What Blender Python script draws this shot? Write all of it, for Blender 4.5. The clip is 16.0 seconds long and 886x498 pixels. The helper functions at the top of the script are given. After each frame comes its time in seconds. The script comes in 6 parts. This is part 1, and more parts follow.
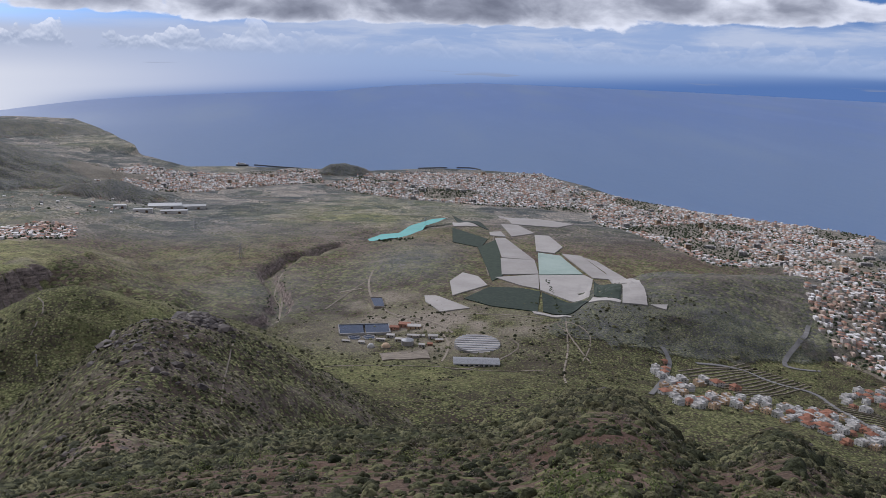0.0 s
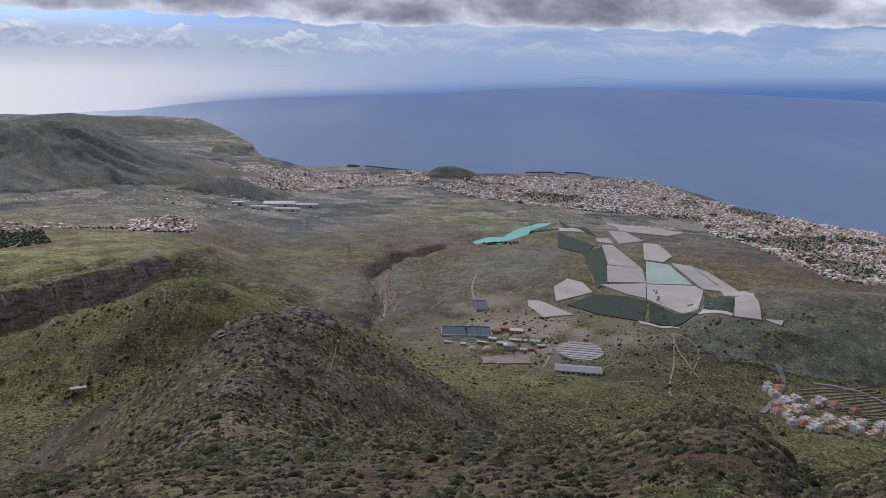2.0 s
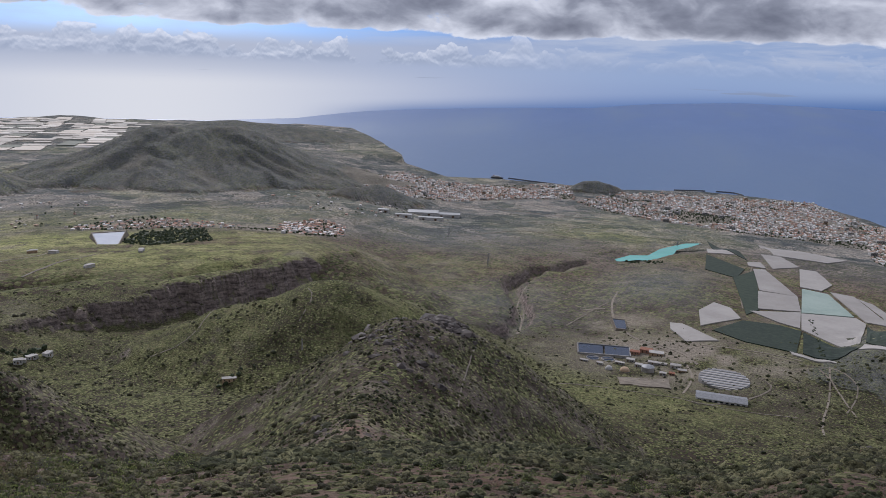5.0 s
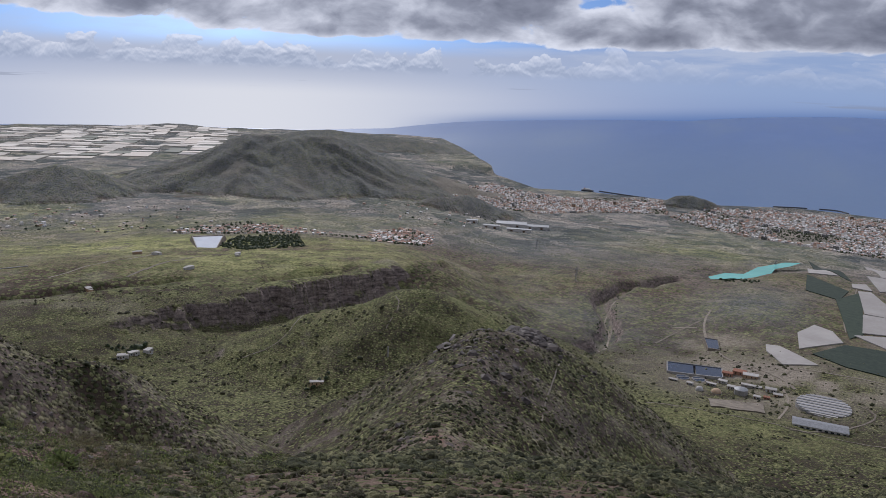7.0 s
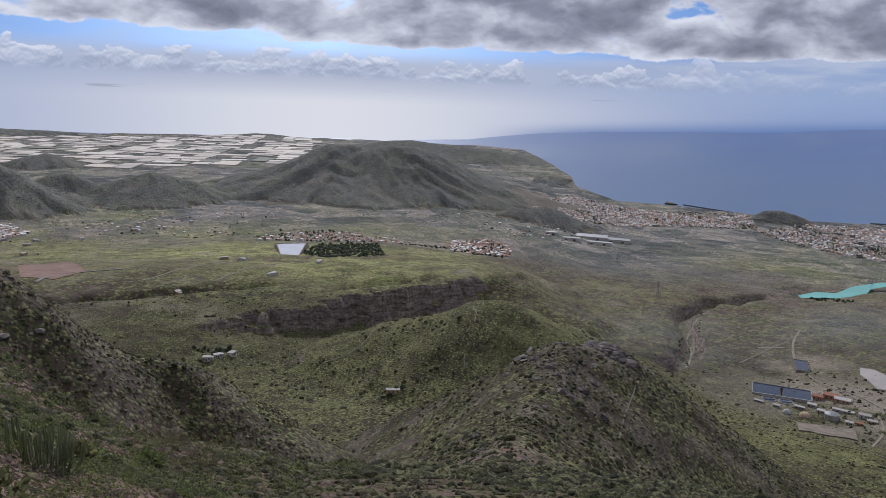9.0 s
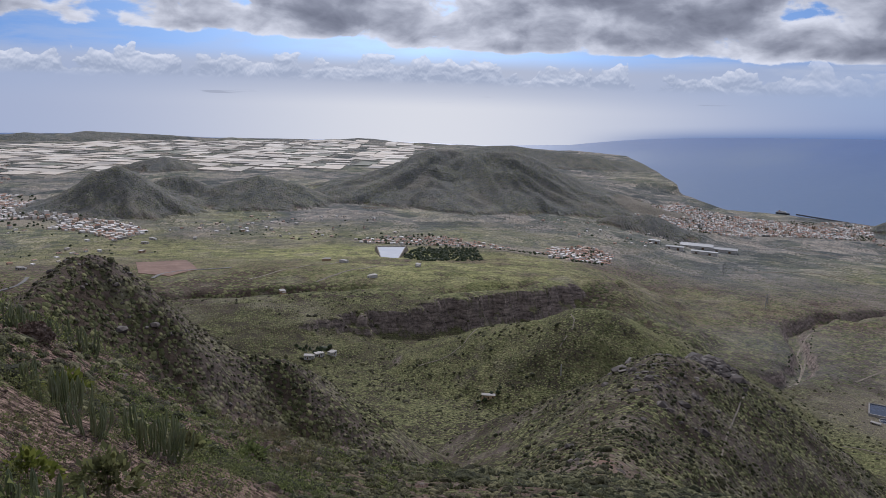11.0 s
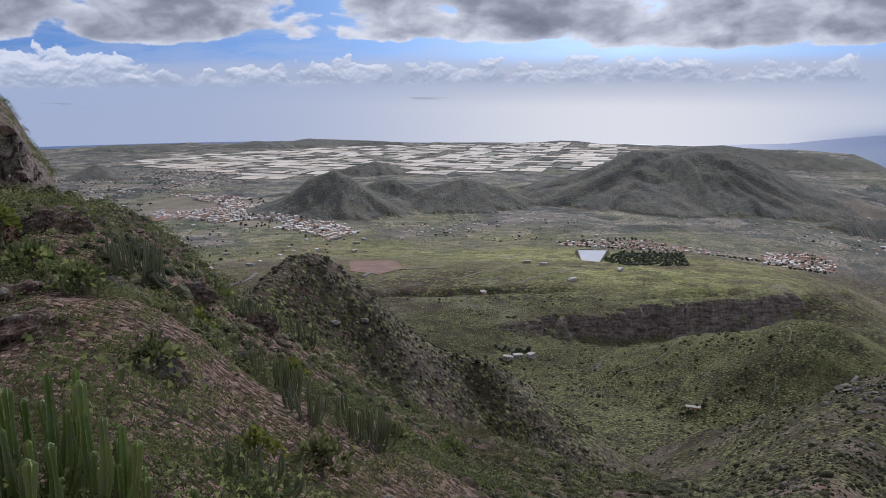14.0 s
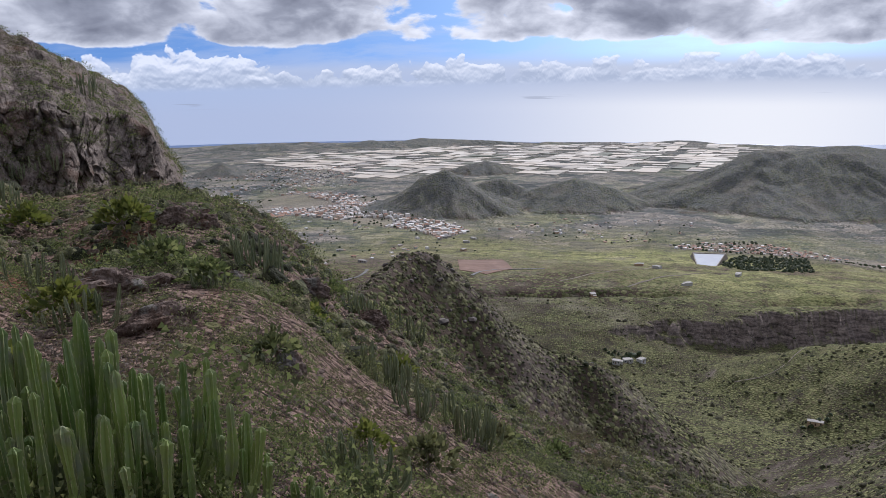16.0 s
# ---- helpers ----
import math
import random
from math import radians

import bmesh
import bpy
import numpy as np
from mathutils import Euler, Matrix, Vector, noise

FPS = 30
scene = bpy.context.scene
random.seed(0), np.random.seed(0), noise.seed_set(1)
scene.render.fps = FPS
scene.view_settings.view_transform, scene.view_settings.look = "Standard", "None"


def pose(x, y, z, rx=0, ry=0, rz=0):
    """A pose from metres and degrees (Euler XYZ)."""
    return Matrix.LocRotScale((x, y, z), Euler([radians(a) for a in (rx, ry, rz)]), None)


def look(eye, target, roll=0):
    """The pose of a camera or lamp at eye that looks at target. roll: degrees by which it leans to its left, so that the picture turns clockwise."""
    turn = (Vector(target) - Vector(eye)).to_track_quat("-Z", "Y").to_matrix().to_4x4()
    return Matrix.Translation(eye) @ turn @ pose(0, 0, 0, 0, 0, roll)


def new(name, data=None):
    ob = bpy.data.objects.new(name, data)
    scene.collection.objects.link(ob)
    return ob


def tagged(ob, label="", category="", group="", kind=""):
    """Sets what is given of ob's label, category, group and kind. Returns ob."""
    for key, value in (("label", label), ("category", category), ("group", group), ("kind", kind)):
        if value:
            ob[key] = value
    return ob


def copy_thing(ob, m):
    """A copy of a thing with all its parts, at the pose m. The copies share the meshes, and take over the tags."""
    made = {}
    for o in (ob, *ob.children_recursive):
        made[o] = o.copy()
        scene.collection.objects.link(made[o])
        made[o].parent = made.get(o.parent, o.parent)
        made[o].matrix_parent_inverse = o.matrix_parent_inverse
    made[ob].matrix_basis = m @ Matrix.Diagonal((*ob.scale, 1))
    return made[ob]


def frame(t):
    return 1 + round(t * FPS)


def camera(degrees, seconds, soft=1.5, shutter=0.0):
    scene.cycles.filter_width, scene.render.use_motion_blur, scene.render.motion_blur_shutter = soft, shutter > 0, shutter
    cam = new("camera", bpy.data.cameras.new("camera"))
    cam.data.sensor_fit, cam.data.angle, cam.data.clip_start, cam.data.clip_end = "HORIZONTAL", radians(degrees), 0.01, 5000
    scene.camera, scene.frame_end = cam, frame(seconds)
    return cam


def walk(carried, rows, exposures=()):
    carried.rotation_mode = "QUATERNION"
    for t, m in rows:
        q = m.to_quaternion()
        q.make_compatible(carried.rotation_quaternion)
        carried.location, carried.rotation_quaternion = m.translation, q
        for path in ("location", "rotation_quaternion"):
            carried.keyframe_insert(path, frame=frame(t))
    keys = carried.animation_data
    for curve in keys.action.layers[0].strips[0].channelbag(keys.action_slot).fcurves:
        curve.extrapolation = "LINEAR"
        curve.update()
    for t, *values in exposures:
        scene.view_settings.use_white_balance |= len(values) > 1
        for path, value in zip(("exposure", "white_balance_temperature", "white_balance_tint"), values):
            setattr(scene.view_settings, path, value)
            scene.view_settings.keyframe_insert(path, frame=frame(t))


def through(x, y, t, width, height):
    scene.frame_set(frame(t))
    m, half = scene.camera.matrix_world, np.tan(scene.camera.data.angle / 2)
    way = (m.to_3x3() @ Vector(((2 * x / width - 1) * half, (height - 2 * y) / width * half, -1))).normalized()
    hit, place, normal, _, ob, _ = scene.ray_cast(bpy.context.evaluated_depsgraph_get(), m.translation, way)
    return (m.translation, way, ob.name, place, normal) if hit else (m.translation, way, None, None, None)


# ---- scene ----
cam = camera(58.32, 16.0, 0.6)
ROWS = (
    (0, pose(-0.308, 0.333, 199.738, 75.78, -2.04, 0.52)),
    (0.5, pose(-0.296, 0.320, 199.748, 75.81, -2.15, 1.92)),
    (1, pose(-0.284, 0.307, 199.758, 75.79, -2.13, 4.01)),
    (1.5, pose(-0.272, 0.294, 199.768, 75.79, -2.27, 5.74)),
    (2, pose(-0.260, 0.281, 199.779, 75.75, -2.00, 8.30)),
    (2.5, pose(-0.248, 0.268, 199.789, 75.83, -1.99, 10.36)),
    (3, pose(-0.236, 0.255, 199.799, 76.03, -2.31, 11.48)),
    (3.5, pose(-0.224, 0.242, 199.809, 76.11, -2.34, 12.88)),
    (4, pose(-0.212, 0.229, 199.819, 76.13, -2.32, 14.74)),
    (6.5, pose(-0.200, 0.216, 199.830, 76.64, -2.29, 23.90)),
    (7, pose(-0.186, 0.176, 199.844, 76.78, -2.33, 25.25)),
    (7.5, pose(-0.154, 0.129, 199.893, 76.94, -2.33, 26.99)),
    (8, pose(-0.141, 0.126, 199.912, 77.04, -2.25, 28.47)),
    (10.5, pose(-0.108, 0.098, 199.938, 77.56, -2.05, 35.81)),
    (11, pose(-0.108, 0.087, 199.945, 77.46, -1.81, 38.21)),
    (11.5, pose(-0.097, 0.078, 199.945, 77.41, -1.26, 41.41)),
    (12, pose(-0.096, 0.078, 199.939, 77.41, -0.65, 44.35)),
    (12.5, pose(-0.095, 0.073, 199.945, 77.38, -0.33, 46.31)),
    (13, pose(-0.086, 0.063, 199.955, 77.40, -0.11, 48.06)),
    (13.5, pose(-0.088, 0.062, 199.954, 77.47, 0.23, 50.22)),
    (14, pose(-0.076, 0.054, 199.956, 77.48, 0.44, 52.44)),
    (14.5, pose(-0.059, 0.045, 199.970, 77.49, 0.52, 54.69)),
    (15, pose(-0.046, 0.027, 199.982, 77.51, 0.75, 56.99)),
    (15.5, pose(-0.023, 0.012, 199.992, 77.55, 0.79, 58.42)),
    (16, pose(0.001, 0.002, 200.001, 77.55, 1.02, 60.37)),
)
walk(cam, ROWS, ((0.0, -0.13, 5800, 15), (3.5, -0.25, 5800, 15), (11.0, -0.25, 5800, 15), (12.5, -0.27, 5800, 15), (14.0, -0.21, 5800, 15), (15.0, -0.16, 5800, 15), (16.0, 0.05, 5800, 15)))

# ---- light ----
SUN_B, SUN_E = -40.0, 34.0      # bearing and height of the sun in degrees
sun = new("sun", bpy.data.lights.new("sun", "SUN"))
sun.data.energy, sun.data.angle, sun.data.color = 3.0, radians(5), (1.0, 0.95, 0.87)
sun.matrix_world = look((math.sin(radians(SUN_B)) * 900, math.cos(radians(SUN_B)) * 900, 900 * math.tan(radians(SUN_E))), (0, 0, 0))
scene.view_settings.exposure = 0.0


class Nodes:
    """Short hand for building a node tree."""

    def __init__(self, tree):
        self.tree = tree
        tree.nodes.clear()

    def put(self, socket, value):
        if isinstance(value, bpy.types.NodeSocket):
            self.tree.links.new(value, socket)
        elif value is not None:
            socket.default_value = value

    def add(self, kind, values=None, **props):
        n = self.tree.nodes.new(kind)
        for key, value in props.items():
            setattr(n, key, value)
        for key, value in (values or {}).items():
            self.put(n.inputs[key], value)
        return n

    def math(self, op, a, b=None, c=None, clamp=False):
        n = self.add("ShaderNodeMath", operation=op, use_clamp=clamp)
        for i, v in enumerate((a, b, c)):
            self.put(n.inputs[i], v)
        return n.outputs[0]

    def mix(self, fac, a, b, blend="MIX"):
        n = self.add("ShaderNodeMix", data_type="RGBA", blend_type=blend)
        self.put(n.inputs[0], fac), self.put(n.inputs[6], a), self.put(n.inputs[7], b)
        return n.outputs[2]

    def ramp(self, fac, stops, mode="LINEAR"):
        n = self.add("ShaderNodeValToRGB")
        n.color_ramp.interpolation = mode
        els = n.color_ramp.elements
        while len(els) < len(stops):
            els.new(0.5)
        for e, (p, c) in zip(els, stops):
            e.position, e.color = p, (c if len(c) == 4 else (*c, 1))
        self.put(n.inputs[0], fac)
        return n.outputs[0]

    def step(self, a, b, x):
        n = self.add("ShaderNodeMapRange", interpolation_type="SMOOTHSTEP")
        for i, v in enumerate((x, a, b, 0.0, 1.0)):
            self.put(n.inputs[i], v)
        return n.outputs[0]

    def noise(self, vec, scale, detail=5.0, rough=0.55, out=0):
        n = self.add("ShaderNodeTexNoise", {"Scale": scale, "Detail": detail, "Roughness": rough})
        self.put(n.inputs["Vector"], vec)
        return n.outputs[out]

    def voronoi(self, vec, scale, feature="F1", out=0):
        n = self.add("ShaderNodeTexVoronoi", {"Scale": scale}, feature=feature)
        self.put(n.inputs["Vector"], vec)
        return n.outputs[out]


def build_sky():
    """Blue sky with a lumpy grey-white cloud deck above, a row of cumulus low down, and the far sea painted in with its
    pale haze and sun glint.
    """
    world = bpy.data.worlds.new("sky")
    scene.world = world
    world.use_nodes = True
    n = Nodes(world.node_tree)
    vec = n.add("ShaderNodeTexCoord").outputs["Generated"]
    sep = n.add("ShaderNodeSeparateXYZ", {0: vec})
    az = n.math("MULTIPLY", n.math("ARCTAN2", sep.outputs[0], sep.outputs[1]), 57.2958)
    el = n.math("MULTIPLY", n.math("ARCSINE", sep.outputs[2]), 57.2958)
    lift = n.add("ShaderNodeCombineXYZ", {0: sep.outputs[0], 1: sep.outputs[1], 2: n.math("ADD", n.math("MULTIPLY", n.math("MAXIMUM", sep.outputs[2], 0.0), 0.8), 0.42)}).outputs[0]
    blue = n.add("ShaderNodeTexSky", {0: lift}, sky_type="NISHITA", sun_disc=False, sun_elevation=radians(SUN_E), sun_rotation=radians(SUN_B), altitude=800, dust_density=1.0).outputs[0]
    blue = n.mix(1.0, blue, (0.068, 0.094, 0.118, 1), "MULTIPLY")
    turn = n.math("COSINE", n.math("MULTIPLY", n.math("ADD", az, 39.0), 0.0174533))
    glow = n.math("POWER", n.math("MAXIMUM", turn, 0.0), 14.0)
    west = n.step(-28.0, 2.0, az)

    def lumps(squash, scale, detail, rough, seed, shift, warp=0.35):
        """Cloud density, and the same a little higher up: their difference shades the billows."""
        out = []
        for up in (0.0, shift):
            v = n.add("ShaderNodeCombineXYZ", {0: az, 1: n.math("MULTIPLY", n.math("ADD", el, up), squash), 2: seed}).outputs[0]
            t = n.add("ShaderNodeTexNoise", {"Vector": v, "Scale": scale, "Detail": detail, "Roughness": rough, "Distortion": warp})
            out.append(t.outputs[0])
        return out

    # haze low over the sea, blue above it
    pale = n.mix(west, (0.43, 0.50, 0.645, 1), (0.35, 0.45, 0.63, 1))
    haze = n.mix(n.math("MULTIPLY", glow, 0.6), pale, (0.66, 0.66, 0.66, 1))
    sky = n.mix(n.step(0.1, 1.5, n.math("SUBTRACT", el, n.math("MULTIPLY", west, 1.4))), haze, blue)
    # thin veils
    v0, _ = lumps(6.0, 0.10, 6, 0.62, 21.0, 0.3)
    veil = n.math("MULTIPLY", n.step(0.40, 0.62, v0), n.math("MULTIPLY", n.math("MULTIPLY", n.step(-0.5, 0.6, el), n.step(4.5, 2.5, el)), n.math("ADD", 0.30, n.math("MULTIPLY", west, 0.45))))
    sky = n.mix(veil, sky, (0.60, 0.64, 0.71, 1))
    # deck
    d0, d1 = lumps(2.1, 0.15, 7, 0.50, 3.0, 0.40)
    s0, s1 = lumps(1.8, 0.36, 6, 0.52, 7.0, 0.24)
    edge = n.math("SUBTRACT", 2.2, n.math("MULTIPLY", n.math("MULTIPLY", n.step(-50.0, -36.0, az), n.step(22.0, 4.0, az)), 0.75))
    high = n.math("SUBTRACT", el, edge)
    dens = n.math("ADD", n.math("ADD", n.math("MULTIPLY", d0, 0.68), n.math("MULTIPLY", s0, 0.32)), n.math("MULTIPLY", n.step(-0.8, 1.0, high), 0.14))
    dens = n.math("SUBTRACT", dens, n.math("MULTIPLY", n.step(0.35, -0.7, high), 0.20))
    cover = n.step(0.50, 0.555, dens)
    light = n.math("ADD", n.math("MULTIPLY", n.math("SUBTRACT", d0, d1), 2.2), n.math("MULTIPLY", n.math("SUBTRACT", s0, s1), 1.3))
    light = n.math("ADD", n.math("ADD", n.math("MULTIPLY", light, 0.8), 0.52), n.math("MULTIPLY", n.math("SUBTRACT", 0.63, dens), 3.0))
    light = n.math("ADD", light, n.math("ADD", n.math("MULTIPLY", glow, 0.08), n.math("MULTIPLY", west, 0.10)))
    grey = n.ramp(light, ((0.12, (0.20, 0.21, 0.25)), (0.42, (0.33, 0.342, 0.385)), (0.64, (0.53, 0.54, 0.575)), (0.95, (0.86, 0.86, 0.87))))
    sky = n.mix(cover, sky, grey)
    # cumulus row with a level base
    c0, c1 = lumps(1.25, 0.55, 6, 0.50, 9.0, 0.16, 0.25)
    row = n.noise(n.add("ShaderNodeCombineXYZ", {0: az, 1: 0.0, 2: 4.0}).outputs[0], 0.20, 4, 0.6)
    top = n.math("ADD", 0.25, n.math("MULTIPLY", n.math("SUBTRACT", row, 0.46), 4.6))
    top = n.math("ADD", top, n.math("MULTIPLY", n.step(-70.0, -79.0, az), 1.2))
    body = n.math("ADD", n.math("MULTIPLY", n.math("SUBTRACT", top, el), 0.60), n.math("MULTIPLY", n.math("SUBTRACT", c0, 0.5), 2.4))
    body = n.math("MULTIPLY", n.step(0.0, 0.10, body), n.step(-1.15, -0.35, el))
    body = n.math("MULTIPLY", body, n.math("SUBTRACT", 1.0, n.math("MULTIPLY", n.step(-22.0, -6.0, az), 0.8)))
    puff = n.math("ADD", n.math("ADD", 0.42, n.math("MULTIPLY", n.math("SUBTRACT", c0, c1), 3.6)), n.math("MULTIPLY", n.math("SUBTRACT", el, 0.2), 0.26))
    lit = n.ramp(puff, ((0.10, (0.42, 0.47, 0.56)), (0.42, (0.60, 0.64, 0.71)), (0.80, (0.90, 0.90, 0.91))))
    sky = n.mix(n.math("MULTIPLY", body, 0.80), sky, lit)
    # the far sea as backdrop colour: painted haze, painted silver glint below the sun, blue in the west
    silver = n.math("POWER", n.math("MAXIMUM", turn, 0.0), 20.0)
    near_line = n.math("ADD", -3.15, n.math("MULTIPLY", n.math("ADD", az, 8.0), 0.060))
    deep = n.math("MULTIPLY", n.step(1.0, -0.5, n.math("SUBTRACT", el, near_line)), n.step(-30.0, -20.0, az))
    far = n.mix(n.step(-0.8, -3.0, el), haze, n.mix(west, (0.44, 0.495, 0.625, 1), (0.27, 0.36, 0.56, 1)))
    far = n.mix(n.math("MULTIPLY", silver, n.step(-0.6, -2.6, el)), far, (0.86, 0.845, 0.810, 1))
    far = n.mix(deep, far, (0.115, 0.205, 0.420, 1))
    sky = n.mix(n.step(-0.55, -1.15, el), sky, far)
    # thin cloud shadows on the far sea, painted as grey streaks
    shadow_streak = n.noise(n.add("ShaderNodeCombineXYZ", {0: az, 1: n.math("MULTIPLY", el, 16.0), 2: 2.0}).outputs[0], 0.14, 3, 0.5)
    band = n.math("MULTIPLY", n.step(0.585, 0.64, shadow_streak), n.math("MULTIPLY", n.step(-2.15, -1.95, el), n.step(-1.5, -1.7, el)))
    sky = n.mix(n.math("MULTIPLY", band, 0.45), sky, (0.30, 0.32, 0.37, 1))
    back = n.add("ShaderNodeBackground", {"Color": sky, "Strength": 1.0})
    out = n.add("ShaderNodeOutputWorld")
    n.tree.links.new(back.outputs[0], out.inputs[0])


build_sky()


# ---- materials ----
def material(name):
    m = bpy.data.materials.new(name)
    m.use_nodes = True
    n = Nodes(m.node_tree)
    n.pos = n.add("ShaderNodeNewGeometry").outputs["Position"]
    return m, n


def finish(n, color, rough=0.85, bump=None, strength=0.4, distance=0.1, metal=0.0, spec=0.3):
    values = {"Base Color": color, "Roughness": rough, "Metallic": metal, "Specular IOR Level": spec}
    if bump is not None:
        values["Normal"] = n.add("ShaderNodeBump", {"Strength": strength, "Distance": distance, "Height": bump}).outputs[0]
    b = n.add("ShaderNodeBsdfPrincipled", values)
    out = n.add("ShaderNodeOutputMaterial")
    n.tree.links.new(b.outputs[0], out.inputs[0])


def finish_leaf(n, color, through=0.45):
    """Leaves: a matt face, and the light that comes through them."""
    b = n.add("ShaderNodeBsdfPrincipled", {"Base Color": color, "Roughness": 0.7, "Specular IOR Level": 0.25})
    t = n.add("ShaderNodeBsdfTranslucent", {"Color": color})
    mix = n.add("ShaderNodeMixShader", {0: through, 1: b.outputs[0], 2: t.outputs[0]})
    out = n.add("ShaderNodeOutputMaterial")
    n.tree.links.new(mix.outputs[0], out.inputs[0])


def ground_material():
    """Dry volcanic slopes: stony soil dotted with cushions of olive scrub; 'cover' gives fields, bare earth and rock,
    'dry' the parcelled plain, 'cinder' the volcanic cones, both paled grey-blue for distance haze, 'grain' how large
    the separate bushes grow."""
    m, n = material("scrub_ground")

    def value(name):
        return n.add("ShaderNodeAttribute", attribute_name=name).outputs["Fac"]

    sep = n.add("ShaderNodeSeparateColor", {0: n.add("ShaderNodeAttribute", attribute_name="cover").outputs["Color"]})
    grass, bare, rock = sep.outputs[0], sep.outputs[1], sep.outputs[2]
    dry, cinder, grain, stony = value("dry"), value("cinder"), value("grain"), value("stony")
    big = n.noise(n.pos, 0.012, 5, 0.6)
    mid = n.noise(n.pos, 0.09, 6, 0.65)
    fine = n.noise(n.pos, 0.8, 5, 0.7)
    grit = n.noise(n.pos, 7.0, 5, 0.7)
    speck = n.mix(n.step(0.2, 0.5, grain), grit, fine)
    # bushes in three sizes
    flat = n.add("ShaderNodeMapping", {"Vector": n.pos, "Scale": (1.0, 1.0, 0.9)}).outputs[0]
    each = n.add("ShaderNodeSeparateColor", {0: n.mix(n.step(0.40, 0.43, grain), n.voronoi(flat, 2.1, out=1), n.mix(n.step(0.79, 0.83, grain), n.voronoi(flat, 1.05, out=1), n.voronoi(flat, 0.40, out=1)))}).outputs[1]
    d1, d2, d3 = n.voronoi(flat, 2.1), n.voronoi(flat, 1.05), n.voronoi(flat, 0.40)
    dist = n.mix(n.step(0.40, 0.43, grain), d1, n.mix(n.step(0.79, 0.83, grain), d2, d3))
    dense = n.math("ADD", 0.45, n.math("MULTIPLY", n.math("SUBTRACT", mid, 0.5), 1.3))
    dense = n.math("ADD", dense, n.math("MULTIPLY", n.math("SUBTRACT", big, 0.5), 0.7))
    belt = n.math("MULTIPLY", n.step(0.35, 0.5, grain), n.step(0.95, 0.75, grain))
    dense = n.math("SUBTRACT", n.math("ADD", dense, n.math("MULTIPLY", belt, 0.14)), n.math("MULTIPLY", stony, 0.20))
    level = n.add("ShaderNodeSeparateXYZ", {0: n.pos}).outputs[2]
    bench = n.math("SINE", n.math("ADD", n.math("MULTIPLY", level, 5.2), n.math("MULTIPLY", n.noise(n.pos, 0.02, 3, 0.5), 14.0)))
    dense = n.math("ADD", dense, n.math("MULTIPLY", bench, n.math("MULTIPLY", n.step(0.45, 0.65, grain), n.math("ADD", 0.05, n.math("MULTIPLY", grass, 0.14)))))
    bush = n.step(0.035, -0.035, n.math("SUBTRACT", n.math("ADD", dist, n.math("MULTIPLY", n.math("SUBTRACT", speck, 0.5), 0.35)), dense))
    soil = n.ramp(n.math("ADD", n.math("MULTIPLY", mid, 0.45), n.math("MULTIPLY", speck, 0.55)), ((0.36, (0.042, 0.030, 0.024)), (0.5, (0.140, 0.096, 0.073)), (0.64, (0.26, 0.188, 0.146))))
    soil = n.mix(n.math("MULTIPLY", n.step(0.56, 0.74, n.noise(n.pos, 0.05, 4, 0.6)), 0.55), soil, (0.17, 0.095, 0.065, 1))
    # broken stones lying in the soil
    chip = n.mix(n.step(0.24, 0.28, grain), n.voronoi(flat, 5.5, out=1), n.voronoi(flat, 1.6, out=1))
    chip_d = n.mix(n.step(0.24, 0.28, grain), n.voronoi(flat, 5.5), n.voronoi(flat, 1.6))
    tone = n.add("ShaderNodeSeparateColor", {0: n.mix(n.step(0.16, 0.08, grain), chip, n.voronoi(flat, 15.0, out=1))}).outputs[0]
    chip_d = n.math("ADD", chip_d, n.math("MULTIPLY", n.step(0.18, 0.06, grain), n.math("MULTIPLY", n.voronoi(flat, 15.0), 0.5)))
    rubble = n.ramp(n.math("ADD", n.math("MULTIPLY", tone, 0.40), n.math("ADD", n.math("MULTIPLY", speck, 0.40), n.math("MULTIPLY", mid, 0.20))), ((0.30, (0.018, 0.012, 0.010)), (0.46, (0.105, 0.068, 0.052)), (0.64, (0.33, 0.230, 0.182))))
    soil = n.mix(n.math("MULTIPLY", stony, 0.9), soil, rubble)
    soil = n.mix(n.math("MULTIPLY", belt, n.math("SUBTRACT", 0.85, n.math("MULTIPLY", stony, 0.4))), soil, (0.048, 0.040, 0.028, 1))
    leaf = n.math("ADD", n.math("ADD", n.math("MULTIPLY", speck, 0.45), n.math("MULTIPLY", big, 0.25)), n.math("MULTIPLY", each, 0.28))
    scrub = n.ramp(leaf, ((0.28, (0.024, 0.029, 0.013)), (0.46, (0.098, 0.103, 0.045)), (0.66, (0.240, 0.234, 0.108))))
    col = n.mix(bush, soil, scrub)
    # parcels of the plain, each with its own tint paled by painted haze, and their boundary tracks
    cell = n.add("ShaderNodeSeparateColor", {0: n.voronoi(n.pos, 0.030, out=1)}).outputs[0]
    small = n.add("ShaderNodeSeparateColor", {0: n.voronoi(n.pos, 0.085, out=1)}).outputs[0]
    patch = n.math("ADD", n.math("MULTIPLY", cell, 0.24), n.math("MULTIPLY", small, 0.18))
    patch = n.math("ADD", patch, n.math("ADD", n.math("MULTIPLY", mid, 0.30), n.math("MULTIPLY", fine, 0.30)))
    hazed_lowland = n.ramp(patch, ((0.37, (0.078, 0.089, 0.090)), (0.46, (0.154, 0.158, 0.150)), (0.55, (0.238, 0.224, 0.202)), (0.66, (0.40, 0.35, 0.30))))
    hazed_lowland = n.mix(n.math("MULTIPLY", bush, n.math("ADD", 0.35, n.math("MULTIPLY", small, 0.6))), hazed_lowland, (0.045, 0.052, 0.042, 1))
